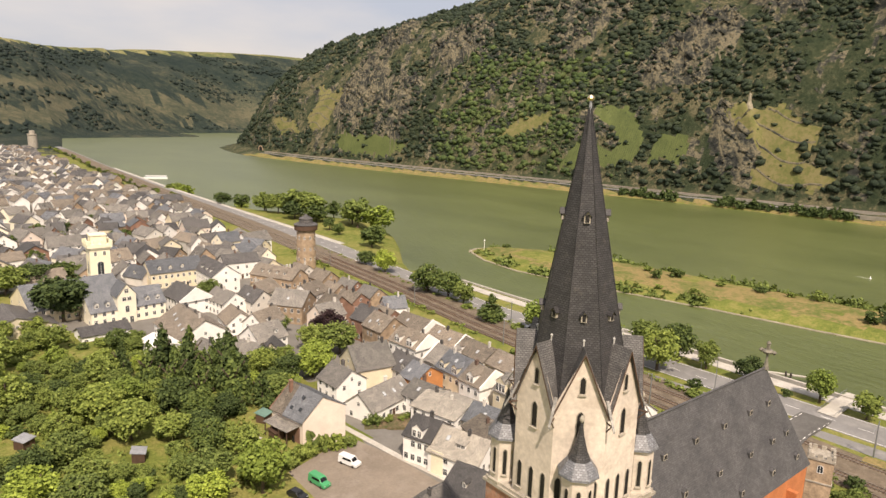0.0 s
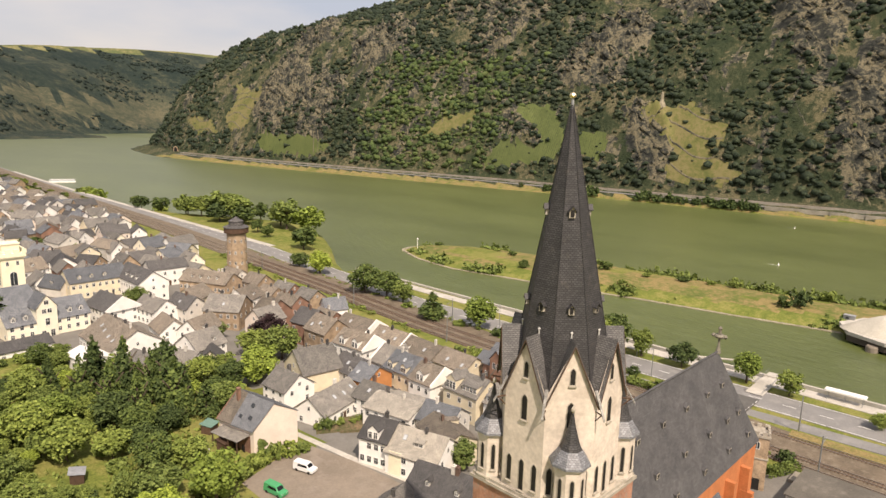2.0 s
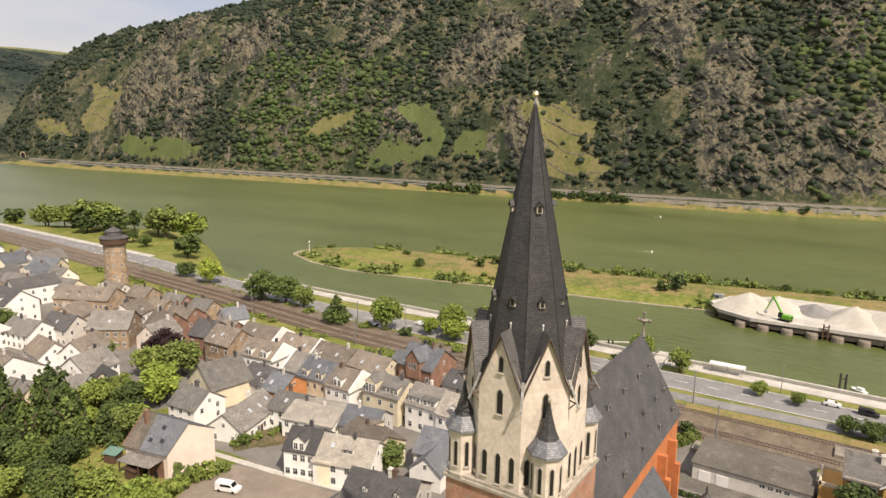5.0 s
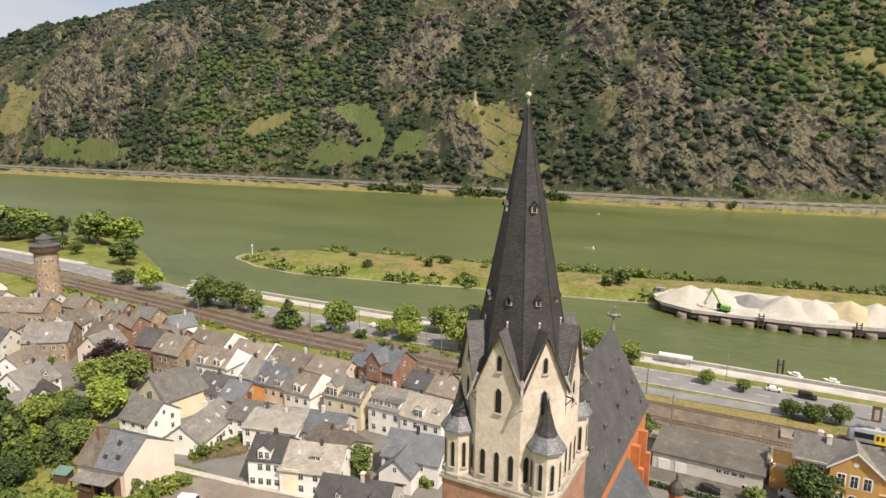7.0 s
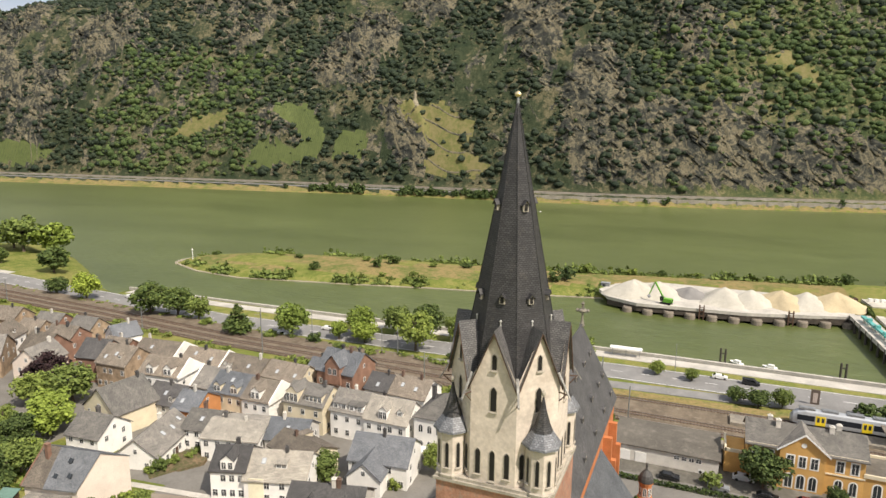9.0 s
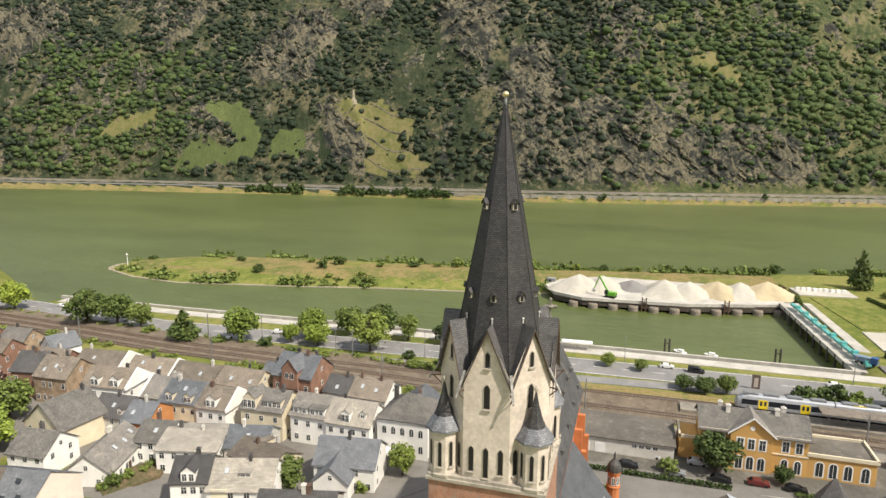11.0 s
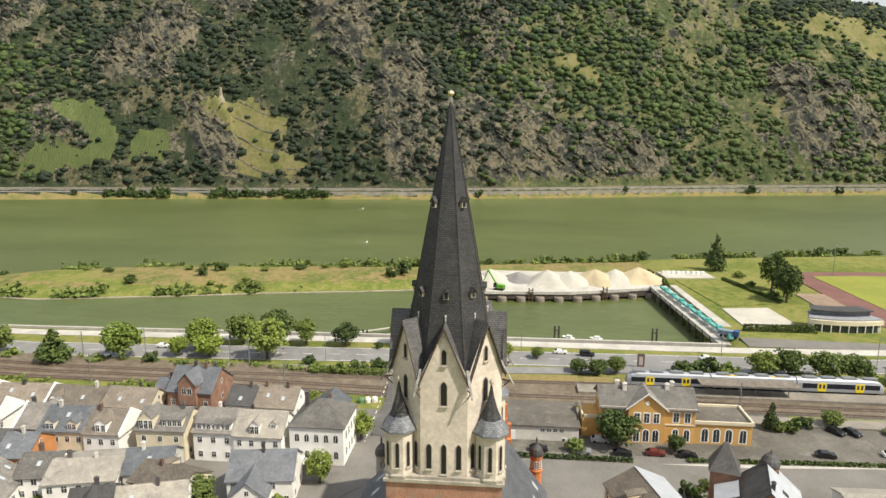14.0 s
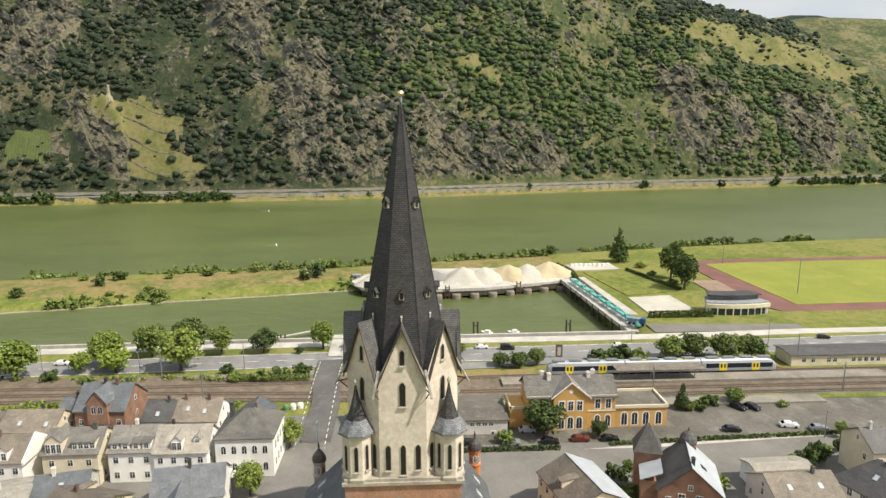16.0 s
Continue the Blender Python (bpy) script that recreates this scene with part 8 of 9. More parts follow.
# along the road and the bank
for x, y, h, r, kd in ((165, 172.8, 9, 5.2, "conifer"), (171.2, 153.9, 11, 5.6, "lime"), (175.7, 137.2, 6.5, 3.0, "lime"), (183.7, 132.8, 10, 5.0, "lime"), (176, 127, 7, 4.0, "lime"), (190.5, 121.5, 10, 4.8, "mid"),
                       (176.3, 107.4, 12.5, 5.8, "mid"), (189.9, 108.5, 12, 4.8, "dark"), (191.4, 99.1, 9, 3.5, "mid"), (192.0, 85.4, 7.5, 3.9, "dark"), (194.5, 66, 9, 3.6, "lime"), (193.0, 53.5, 7, 3.4, "mid"),
                       (169.5, 219.6, 12, 6.5, "dark"), (173.5, 209.5, 11, 5.6, "dark"), (172.5, 198.0, 9, 4.4, "mid"), (176.5, 263.5, 11, 5.4, "lime"), (177.5, 283, 8, 4.2, "dark"),
                       (171.7, 2.6, 6, 4.0, "dark"), (174.5, -3.5, 6.5, 3.0, "mid"), (174, 8, 5, 3.2, "dark"), (185.5, 20, 4, 2.0, "mid"), (187, 30, 4.5, 2.2, "mid"),
                       (125.6, 4.4, 9.5, 5.4, "dark"), (123.6, -8.5, 5, 2.3, "dark"), (137.7, -34.6, 7.5, 2.4, "conifer"), (140.9, -50.3, 5, 2.9, "mid"), (120.5, -66, 4.5, 1.7, "mid"),
                       (296.8, -96.7, 20, 6.6, "dark"), (274, -94.0, 19, 6.8, "dark"), (284, -97, 14, 4.6, "mid"), (122.6, 64.2, 6.5, 2.5, "mid"), (103, 68.5, 6.5, 2.6, "mid"), (89.7, 88.0, 6.5, 3.2, "mid"), (101, 185, 9.5, 5.0, "plum"), (98.0, 171.5, 9.5, 5.4, "mid"),
                       (86, 163, 8, 4.6, "lime"), (81.0, 157, 8, 5.0, "lime"), (92.0, 178, 8, 4.2, "mid"), (32.3, 243.5, 14.5, 8.4, "dark"), (90.4, 200, 6, 3.6, "mid"), (85.5, 255, 7, 4, "mid"), (30, 300, 9, 6, "dark"), (41, 305, 8, 5, "dark"), (20, 290, 10, 7, "mid"), (97, 300, 7, 4.4, "mid")):
    g = (1.0, 1.0) if y < 20 else (1.2, 1.28)
    tree(x, y, h * g[0], r * g[1], kd)
for x, y, h, r, kd in ((211, 330, 12.5, 7.0, "dark"), (225, 345, 8, 4.5, "mid"), (248, 380, 19, 11, "lime"), (241, 396, 21, 9.5, "mid"), (217, 394, 9, 4, "dark"), (213, 374, 8, 4, "dark"), (231, 447, 19, 11.5, "mid"), (219, 452, 14, 8, "dark"), (250, 447, 13, 6, "dark"), (232, 472, 20, 12.5, "mid"), (237, 507, 17, 11, "mid"), (227, 527, 16, 9, "mid"),
                       (212, 540, 12, 7, "dark"), (222, 488, 15, 9, "mid"), (226, 430, 13, 8, "dark"), (246, 412, 17, 9, "mid"), (219, 505, 13, 8, "mid"), (236, 362, 9, 5, "mid"), (231, 589, 13, 6.5, "mid"), (204, 560, 11, 6, "dark"), (206, 574, 11, 6, "dark"), (210, 690, 15, 9, "lime"), (206, 708, 14, 9, "mid")):
    tree(x, y, h * 1.12, r * 1.3, kd)
tree(338, -83, 20, 6.4, "cypress", -3.4)
for x, y, h, r, kd in ((167.4, 141.9, 4, 3.0, "bushdark"), (173.0, 92.3, 3.2, 2.2, "bushdark"), (190, 73.5, 3, 1.9, "bushdark"), (164.5, 80, 3.6, 3.2, "bush"), (166.4, 75, 4, 3.4, "bushdark"), (168.4, 69, 4.2, 3.2, "bushdark"), (164, 87, 2.6, 2.4, "bush"),
                       (176, -24, 4.5, 4.0, "bushdark"), (176.4, -31, 5.5, 4.6, "bushdark"), (176.0, -37, 4.5, 3.6, "bush"), (176, -47, 9, 5.0, "mid"), (176.5, -54.5, 10, 5.6, "dark"), (175.5, -65, 10, 5.8, "mid"), (175, -73, 9, 5.2, "dark"), (173.5, -77, 4, 3.2, "bush"),
                       (122.0, 14.4, 3.2, 2.5, "bush"), (137, -39.7, 3.6, 2.2, "bushdark"), (138, -62, 2, 1.6, "bush"), (139.8, -43.5, 3.2, 2.4, "bushdark"), (137, -36.5, 3, 1.8, "bush"),
                       (93.4, 73.6, 3, 1.7, "bush"), (78.7, 121.2, 3.6, 2.1, "bushdark"), (146.5, 46, 3, 2.0, "bush"), (147.5, 41, 3.4, 2.2, "bushdark"), (133.5, 47.5, 3, 2, "bush"), (128, 46.5, 2.6, 1.7, "bush"),
                       (164.5, 130, 2.4, 2.4, "bush"), (164, 118, 2.4, 2.2, "bush"), (146, 141, 2.0, 2.4, "bush"), (146, 133, 2.0, 2.2, "bush"), (153, 218, 2.6, 3, "bush"), (150, 240, 3, 3, "bush"), (168, 190, 3, 3, "bush"), (166.5, 160, 2.6, 2.8, "bush"),
                       (304.1, 191, 5.8, 3.8, "bushdark"), (286.4, 221, 5.0, 3.4, "bushdark"), (317.7, 187.5, 5.4, 5.0, "bushdark"), (319.7, 85.3, 7.4, 5.4, "bushdark"), (315, 91, 5.4, 4.4, "bushdark"), (307.4, 246, 3.0, 3.0, "bushdark"), (319, 162, 2.6, 3.0, "bush"), (335, 121, 5.6, 4.2, "bush"), (343, 80, 5.8, 4.6, "bush"),
                       (325, 144, 2.8, 4.0, "bushdark"), (330, 132, 2.8, 3.4, "bush"), (298, 300, 2.6, 3.0, "bushdark"), (290, 180, 2.4, 2.6, "bush"), (298, 165, 2.2, 2.6, "bush"), (318, 205, 2.6, 3.2, "bush"), (312, 262, 2.2, 2.6, "bush"), (350, 55, 4, 3.4, "bush"), (355, 40, 3.6, 3.0, "bushdark"), (358, 22, 3.4, 4.0, "bush"), (362, 5, 3.4, 3.6, "bushdark"), (367, -15, 3.4, 4.0, "bush"), (372, -40, 4.6, 4.4, "bushdark"), (374, -52, 5.4, 4.6, "bushdark"), (380, -75, 3.4, 5.0, "bush"), (384, -90, 3.6, 5.4, "bushdark"),
                       (398, -165, 6, 5.4, "bushdark"), (401, -178, 6, 5.6, "bushdark"), (405, -200, 4, 5, "bush"), (392, -140, 3, 5, "bush"), (325, -45, 4.6, 3.6, "bushdark"), (318, -47, 4.2, 3.2, "bush"), (322, -90, 3.6, 3.2, "bush"), (300, -88, 3.4, 3.0, "bush"), (284, -92, 3, 2.8, "bushdark")):
    tree(x, y, h, r, kd)
for x, y, h, r, kd in ((98.2, -4.2, 3.0, 2.0, "bushdark"), (97.0, -7.2, 3.4, 2.2, "bushdark"), (99.6, -1.6, 2.6, 1.8, "bush"), (108, -50, 4.4, 2.6, "bushdark"), (107, -46.5, 3.2, 2.4, "bush"), (109.5, -53, 4.8, 2.4, "bushdark"), (100, -27, 2.6, 1.8, "bush"), (88, -24.5, 3.0, 2.0, "bushdark"), (106, 31, 2.4, 1.8, "bush"), (107, 27.5, 3.0, 2.0, "bushdark"),
                       (137.5, 44.5, 3.4, 2.4, "bush"), (142.5, 45.5, 3.8, 2.6, "bushdark"), (139, 50, 2.8, 2.2, "bush")):
    tree(x, y, h, r, kd)
# clipped hedges
def hedge(pts, w, h, mat=LEAF_DARK):
    r = np.random.RandomState(int(pts[0][0]))
    P, N = [], []
    for (x0, y0), (x1, y1) in zip(pts, pts[1:]):
        L = math.hypot(x1 - x0, y1 - y0)
        n = int(L * (w + 2 * h) * 16)
        t, side = r.rand(n), r.choice(3, n, p=[h / (w + 2 * h), h / (w + 2 * h), w / (w + 2 * h)])
        o = np.where(side == 0, -w / 2, np.where(side == 1, w / 2, r.uniform(-w / 2, w / 2, n)))
        z = np.where(side == 2, h, r.uniform(0.05, h, n))
        dx, dy = (x1 - x0) / L, (y1 - y0) / L
        P.append(np.stack([x0 + dx * L * t - dy * o, y0 + dy * L * t + dx * o, z + r.uniform(-0.12, 0.12, n)], 1))
    p = np.concatenate(P)
    n = len(p)
    u, w_ = r.normal(size=(n, 3)), r.normal(size=(n, 3))
    u /= np.linalg.norm(u, axis=1)[:, None]
    w_ = np.cross(u, w_)
    w_ /= np.linalg.norm(w_, axis=1)[:, None]
    s = r.uniform(0.16, 0.34, (n, 1))
    V = np.stack([p - u * s, p - w_ * s, p + u * s, p + w_ * s], 1).reshape(-1, 3)
    zb = ground_at(*pts[0])
    V[:, 2] += zb
    return alone("hedge", sheet("hedge", V, np.arange(4 * n).reshape(n, 4), mat), None, "clipped dark green hedge", "hedge", group="hedges")


for x, y, h, r, kd in ((79.0, 122.0, 2.2, 1.8, "bushdark"), (82.5, 120.5, 1.4, 1.3, "bush"), (80.5, 124.5, 1.2, 1.1, "bush"), (85.5, 119.5, 1.3, 1.2, "bush"), (77.2, 122.4, 1.6, 1.2, "bush"), (84.0, 122.5, 1.0, 1.0, "bush"), (87.6, 119.6, 1.6, 1.3, "bush")):
    tree(x, y, h, r, kd, 2.2)
for x, y, h, r, kd in ((105.8, -6.0, 3.4, 1.9, "bushdark"), (108.0, -10.4, 2.6, 1.6, "bush"), (104.0, -8.0, 2.8, 1.7, "bushdark"), (113.0, -57.0, 2.2, 2.0, "bush"), (114.0, -61.5, 3.2, 1.8, "bushdark")):
    tree(x, y, h, r, kd)
hedge([(228, -59.5), (228, -86)], 1.6, 2.6)
hedge([(118.4, 36), (118.4, 2)], 0.9, 0.8)
hedge([(119.8, -10), (122.4, -70)], 0.8, 0.7)
hedge([(313, -50), (300, -49)], 1.5, 2.2)
hedge([(316, -80), (272, -91.5)], 1.2, 1.4)
hedge([(163.6, 66), (164.5, 90)], 2.4, 1.6, LEAF_MID)
hedge([(146, 38), (138, 42)], 1.6, 2.2, LEAF_MID)
# gardens: broad mass of trees west of the village street
rg = random.Random(11)
placed = []
tries = 0
for x, y, h, r in ((44, 158, 15, 3.8), (49, 165, 16, 4.0), (54, 160, 14.5, 3.6), (47, 150, 13, 3.6), (58, 167, 13, 3.4), (40, 167, 14, 3.8), (52, 172, 15, 3.8), (36, 178, 12, 3.2)):
    tree(x, y, h, r, "conifer")
    placed.append((x, y, r))
PLOTS = ((58, 133, 5.5), (53, 128, 4.5), (22, 205, 6), (10, 150, 5), (30, 132, 4))
while len(placed) < 160 and tries < 14000:
    tries += 1
    x, y = rg.uniform(-6, 78), rg.uniform(104, 236)
    left = np.interp(y, (104, 130, 170, 236), (20, 2, 0, 2))
    right = np.interp(y, (104, 118, 122, 140, 160, 180, 200, 215, 236), (44, 49, 52, 66, 78, 64, 54, 34, 24))
    if not left < x < right:
        continue
    r = 2.0 + 4.0 * rg.random() ** 1.5
    if (54 - r < x < 71 + r and 114 - r < y < 132 + r) or any(math.hypot(x - a, y - b) < (r + c) * 0.6 for a, b, c in placed) or any(math.hypot(x - a, y - b) < c + r * 0.6 for a, b, c in PLOTS):
        continue
    placed.append((x, y, r))
    kd = rg.choice(("mid", "mid", "dark", "mid", "lime", "mid"))
    if y > 192 and x > 26:
        continue
    h = r * rg.uniform(1.4, 2.1)
    if 40 < x < 62 and 140 < y < 178:
        kd = rg.choice(("conifer", "conifer", "dark", "mid"))
        h = r * (3.0 if kd == "conifer" else 2.0)
    tree(x, y, h, r, kd)
for i in range(150):
    x, y = rg.uniform(2, 66), rg.uniform(106, 225)
    if x < np.interp(y, (104, 118, 140, 180, 225), (47, 52, 66, 62, 30)) and not (55 < x < 71 and 114 < y < 132) and not any(math.hypot(x - a, y - b) < c for a, b, c in PLOTS):
        tree(x, y, rg.uniform(1.4, 3.0), rg.uniform(1.4, 3.0), rg.choice(("bush", "bush", "bushdark")))
# rank growth on the garden floor
ru = np.random.RandomState(8)
n = 16000
ux, uy = ru.uniform(-4, 72, n), ru.uniform(106, 232, n)
ok = (ux < np.interp(uy, (104, 118, 122, 140, 160, 180, 200, 215, 236), (48, 52, 55, 68, 76, 64, 54, 34, 24))) & ~((ux > 54) & (uy > 114) & (uy < 132)) & (fbm(ux / 9, uy / 9, 15, 3) > 0.46)
for a, b, c in PLOTS:
    ok &= np.hypot(ux - a, uy - b) > c
ux, uy = ux[ok], uy[ok]
n = len(ux)
uz = ground_height(ux, uy) + ru.rand(n) ** 2 * 1.1
p = np.stack([ux, uy, uz], 1)
u, w_ = ru.normal(size=(n, 3)), ru.normal(size=(n, 3))
u /= np.linalg.norm(u, axis=1)[:, None]
w_ = np.cross(u, w_)
w_ /= np.linalg.norm(w_, axis=1)[:, None]
s = ru.uniform(0.25, 0.6, (n, 1))
tagged(new("undergrowth", sheet("undergrowth", np.stack([p - u * s, p - w_ * s, p + u * s, p + w_ * s], 1).reshape(-1, 3), np.arange(4 * n).reshape(n, 4), LEAF_MID)), "rank green undergrowth between the garden trees", "undergrowth", "", "stuff")
for x, y, h, r, kd in ((44, 199, 6, 3.6, "mid"), (41, 206, 7, 4.2, "dark"), (46.5, 208, 5, 3.2, "mid"), (72, 168, 8, 3.6, "dark"), (78, 168.5, 7, 3.4, "mid")):
    tree(x, y, h, r, kd)
# sheds and paths in the gardens
def shed(x, y, rot, roof, words):
    t = thing("garden_shed", words, "shed", pose(x, y, ground_at(x, y) - 0.1, 0, 0, rot), "garden sheds")
    part("wall", Kit().box(0, 0, 0, 3.0, 2.4, 2.0), WOOD_DARK, t)
    part("door", Kit().box(0.3, -1.22, 0.05, 0.8, 0.06, 1.8), WOOD_DARK, t)
    part("roof", Kit().solid([(-1.7, -1.5, 1.95), (1.7, -1.5, 1.95), (1.7, 1.5, 2.45), (-1.7, 1.5, 2.45), (-1.7, -1.5, 2.07), (1.7, -1.5, 2.07), (1.7, 1.5, 2.57), (-1.7, 1.5, 2.57)], [(4, 5, 6, 7), (3, 2, 1, 0), (0, 1, 5, 4), (1, 2, 6, 5), (2, 3, 7, 6), (3, 0, 4, 7)]), roof, t)


shed(57.5, 136.5, 30, surface("green_felt", (0.14, 0.24, 0.2), 0.8, 1, 5, 0.2, 0.1), "dark wooden garden shed with pale green roof")
shed(56.5, 126.8, 15, WOOD_DARK, "small dark brown wooden garden shed")
shed(29, 133, 70, LEAD, "garden shed with pale metal roof")
shed(11, 151, 40, LEAD, "garden shed with pale metal roof")
strip("garden_path", [(44, 121), (49, 124), (53.5, 129)], 0.8, [ground_at(44, 121) + 0.1, ground_at(49, 124) + 0.1, ground_at(53.5, 129) + 0.1], CONCRETE, "pale paved garden path", "path", 0.2)
for x, y, h, r in ((49.3, 113.6, 3.6, 2.6), (52.3, 113.6, 3.4, 2.4), (55.0, 114.0, 3.8, 2.6), (58.4, 115.2, 3.6, 2.2), (61.5, 115.4, 4.6, 2.0), (64.4, 114.8, 4.2, 2.4), (67.4, 114.4, 3.4, 2.2), (46.0, 113.2, 4.0, 3.0), (59.8, 116.6, 5.2, 1.8)):
    tree(x, y, h, r, "bush")
# trees between the far roofs
for i in range(66):
    y = rg.uniform(290, 900)
    x = rg.uniform(0.06 * y, 150)
    tree(x, y, rg.uniform(6, 10), rg.uniform(3, 5.5), rg.choice(("mid", "dark", "dark")))
for i in range(44):
    y = 620 + i * 22 + rg.uniform(-8, 8)
    tree(float(np.interp(y, NEAR_Y, NEAR_X)) - rg.uniform(24, 34), y, rg.uniform(4, 7), rg.uniform(2.5, 4.5), rg.choice(("mid", "dark", "bush")))

# ---- the far slope: fields, crags and scrub ----
def inside(px_, py_, poly):
    """In a field's outline, with a ragged edge."""
    px_, py_ = np.asarray(px_, dtype=float), np.asarray(py_, dtype=float)
    px_, py_ = px_ + (fbm(px_ / 14, py_ / 14, 51, 3) - 0.5) * 7, py_ + (fbm(px_ / 14, py_ / 14, 57, 3) - 0.5) * 9
    r = np.zeros(px_.shape, dtype=bool)
    for (x0, y0), (x1, y1) in zip(poly, poly[1:] + poly[:1]):
        c = (y0 > py_) != (y1 > py_)
        r ^= c & (px_ < (x1 - x0) * (py_ - y0) / ((y1 - y0) if y1 != y0 else 1e-9) + x0)
    return r


VINEYARDS = [[(712, 621), (728, 617), (734, 597), (736, 552), (747, 545), (749, 597), (763, 588), (766, 548), (760, 525), (752, 512), (736, 516), (720, 579)], [(740, 496), (754, 490), (764, 461), (761, 450), (748, 452)], [(640, 1146), (652, 1145), (666, 1041), (672, 940), (659, 974), (647, 1070)]]
MEADOWS = [[(782, 423), (794, 349), (788, 338), (783, 305), (774, 306), (767, 314), (761, 274), (757, 276), (749, 353), (755, 362), (762, 352), (767, 382), (773, 406)], [(713, 1340), (700, 1201), (683, 1199), (669, 1209), (654, 1194), (647, 1255), (663, 1298), (684, 1287)], [(654, 1467), (652, 1344), (641, 1296), (634, 1394)], [(889, -24), (900, -55), (888, -89), (879, -92), (876, -61), (881, -34)], [(1042, -341), (1021, -389), (1147, -541), (1116, -557), (1186, -669), (1166, -702), (1122, -781), (1034, -634), (1044, -571), (1032, -468), (1013, -368)], [(709, 748), (732, 725), (746, 664), (736, 667), (718, 713)]]
# greener south; the north keeps darker ground, partly painting a cloud's shade
cover[(cover == 1) & (cy + (fbm(cx / 60, cy / 60, 45, 3) - 0.5) * 260 < 10)] = 10
bare = crag_at(cx, cy)
tilt_of = smooth(0.75, 1.5, steep) * 0.5 + bare * 0.75 + (fbm(cx / 13, cy / 13, 43, 3) - 0.5) * 1.1
cover[((cover == 1) | (cover == 10)) & (s_far > 52) & (tilt_of > 0.64)] = 4
for polys, no in ((MEADOWS, 6), (VINEYARDS, 5)):
    for q in polys:
        cover[inside(cx, cy, q) & ((cover == 1) | (cover == 4) | (cover == 10))] = no
ground_mesh.polygons.foreach_set("material_index", cover)


def field_at(x, y, polys):
    ok = np.zeros(np.shape(x), dtype=bool)
    for q in polys:
        ok |= inside(x, y, q)
    return ok


def ball(n_sub=1):
    bm = bmesh.new()
    bmesh.ops.create_icosphere(bm, subdivisions=n_sub, radius=1.0)
    V = np.array([v.co[:] for v in bm.verts])
    F = np.array([[v.index for v in f.verts] for f in bm.faces])
    bm.free()
    return V, F


def small_ball():
    """Coarser lump for the upper slope."""
    a = (1 + 5 ** 0.5) / 2
    V = np.array([(-1, a, 0), (1, a, 0), (-1, -a, 0), (1, -a, 0), (0, -1, a), (0, 1, a), (0, -1, -a), (0, 1, -a), (a, 0, -1), (a, 0, 1), (-a, 0, -1), (-a, 0, 1)]) / 1.9
    F = np.array([(0, 11, 5), (0, 5, 1), (0, 1, 7), (0, 7, 10), (0, 10, 11), (1, 5, 9), (5, 11, 4), (11, 10, 2), (10, 7, 6), (7, 1, 8), (3, 9, 4), (3, 4, 2), (3, 2, 6), (3, 6, 8), (3, 8, 9), (4, 9, 5), (2, 4, 11), (6, 2, 10), (8, 6, 7), (9, 8, 1)])
    return V, F


def scatter(name, pts, size, material, label, category, seed, squash=0.75, lump=0.35, tilt=None, template=None, stretch=1.0):
    """Many lumps in one mesh."""
    r = np.random.RandomState(seed)
    V0, F0 = template if template else ball(1)
    n, m = len(pts), len(V0)
    V = V0[None] * (1 + lump * r.uniform(-1, 1, (n, m, 1)))
    a = r.uniform(0, 2 * np.pi, n)
    c, s = np.cos(a)[:, None], np.sin(a)[:, None]
    if tilt is None:
        x, y = V[..., 0] * c - V[..., 1] * s, V[..., 0] * s + V[..., 1] * c
        V = np.stack([x * 0.95, y * stretch, V[..., 2] * squash], -1)
    else:
        V = V @ tilt.T
    V = V * size[:, None, None] + pts[:, None, :]
    F = F0[None] + (np.arange(n) * m)[:, None, None]
    me = sheet(name, V.reshape(-1, 3), F.reshape(-1, F0.shape[1]), material)
    return tagged(new(name, me), label, category, "", "stuff")


rs = np.random.RandomState(3)
N = 112000
py = np.where(rs.rand(N) < 0.82, rs.uniform(-760, 1150, N), rs.uniform(1150, 1960, N))
ps = 50 + rs.rand(N) * 470
px_ = far_bank(py) + ps
dens = fbm(px_ / 70, py / 60, 61, 4)
dens2 = fbm(px_ / 20, py / 17, 71, 3)
wood = fbm(px_ / 130 + 3, py / 110, 67, 3)
grove = np.clip(1.5 - np.abs(py - 735) / 130, 0, 1) * smooth(-200, -130, -ps)
lush = np.maximum(grove, smooth(-200, 60, -py) * 0.72 * smooth(-330, -110, -ps))
open_ground = field_at(px_, py, VINEYARDS + MEADOWS)
bare = crag_at(px_, py)
# denser on the upper northern slope, which helps darken it as under cloud
field = dens * 0.36 + dens2 * 0.38 + wood * 0.26 + lush * 0.06 + grove * 0.10 + 0.05 * (ps < 90) + 0.045 * smooth(170, 320, ps) * smooth(-60, 60, py) - 0.10 * bare - 0.025 * smooth(820, 920, py) - 0.014 * smooth(-40, 260, -py)
chance = smooth(0.415, 0.487, field) * np.where(open_ground, 0.02, 1.0) * (1 - 0.35 * bare)
keep = (rs.rand(N) < 0.05 + chance * 0.62) & (ground_height(px_, py) > 1.3)
hx, hy, hl, hs = px_[keep], py[keep], lush[keep], ps[keep]
hz = ground_height(hx, hy)
size = (0.8 + 3.4 * rs.rand(len(hx)) ** 2.2) * (0.7 + 0.65 * smooth(0.43, 0.55, field[keep])) * (1 + 0.22 * smooth(900, 1300, hy))
pts = np.stack([hx, hy, hz + size * 0.28], -1)
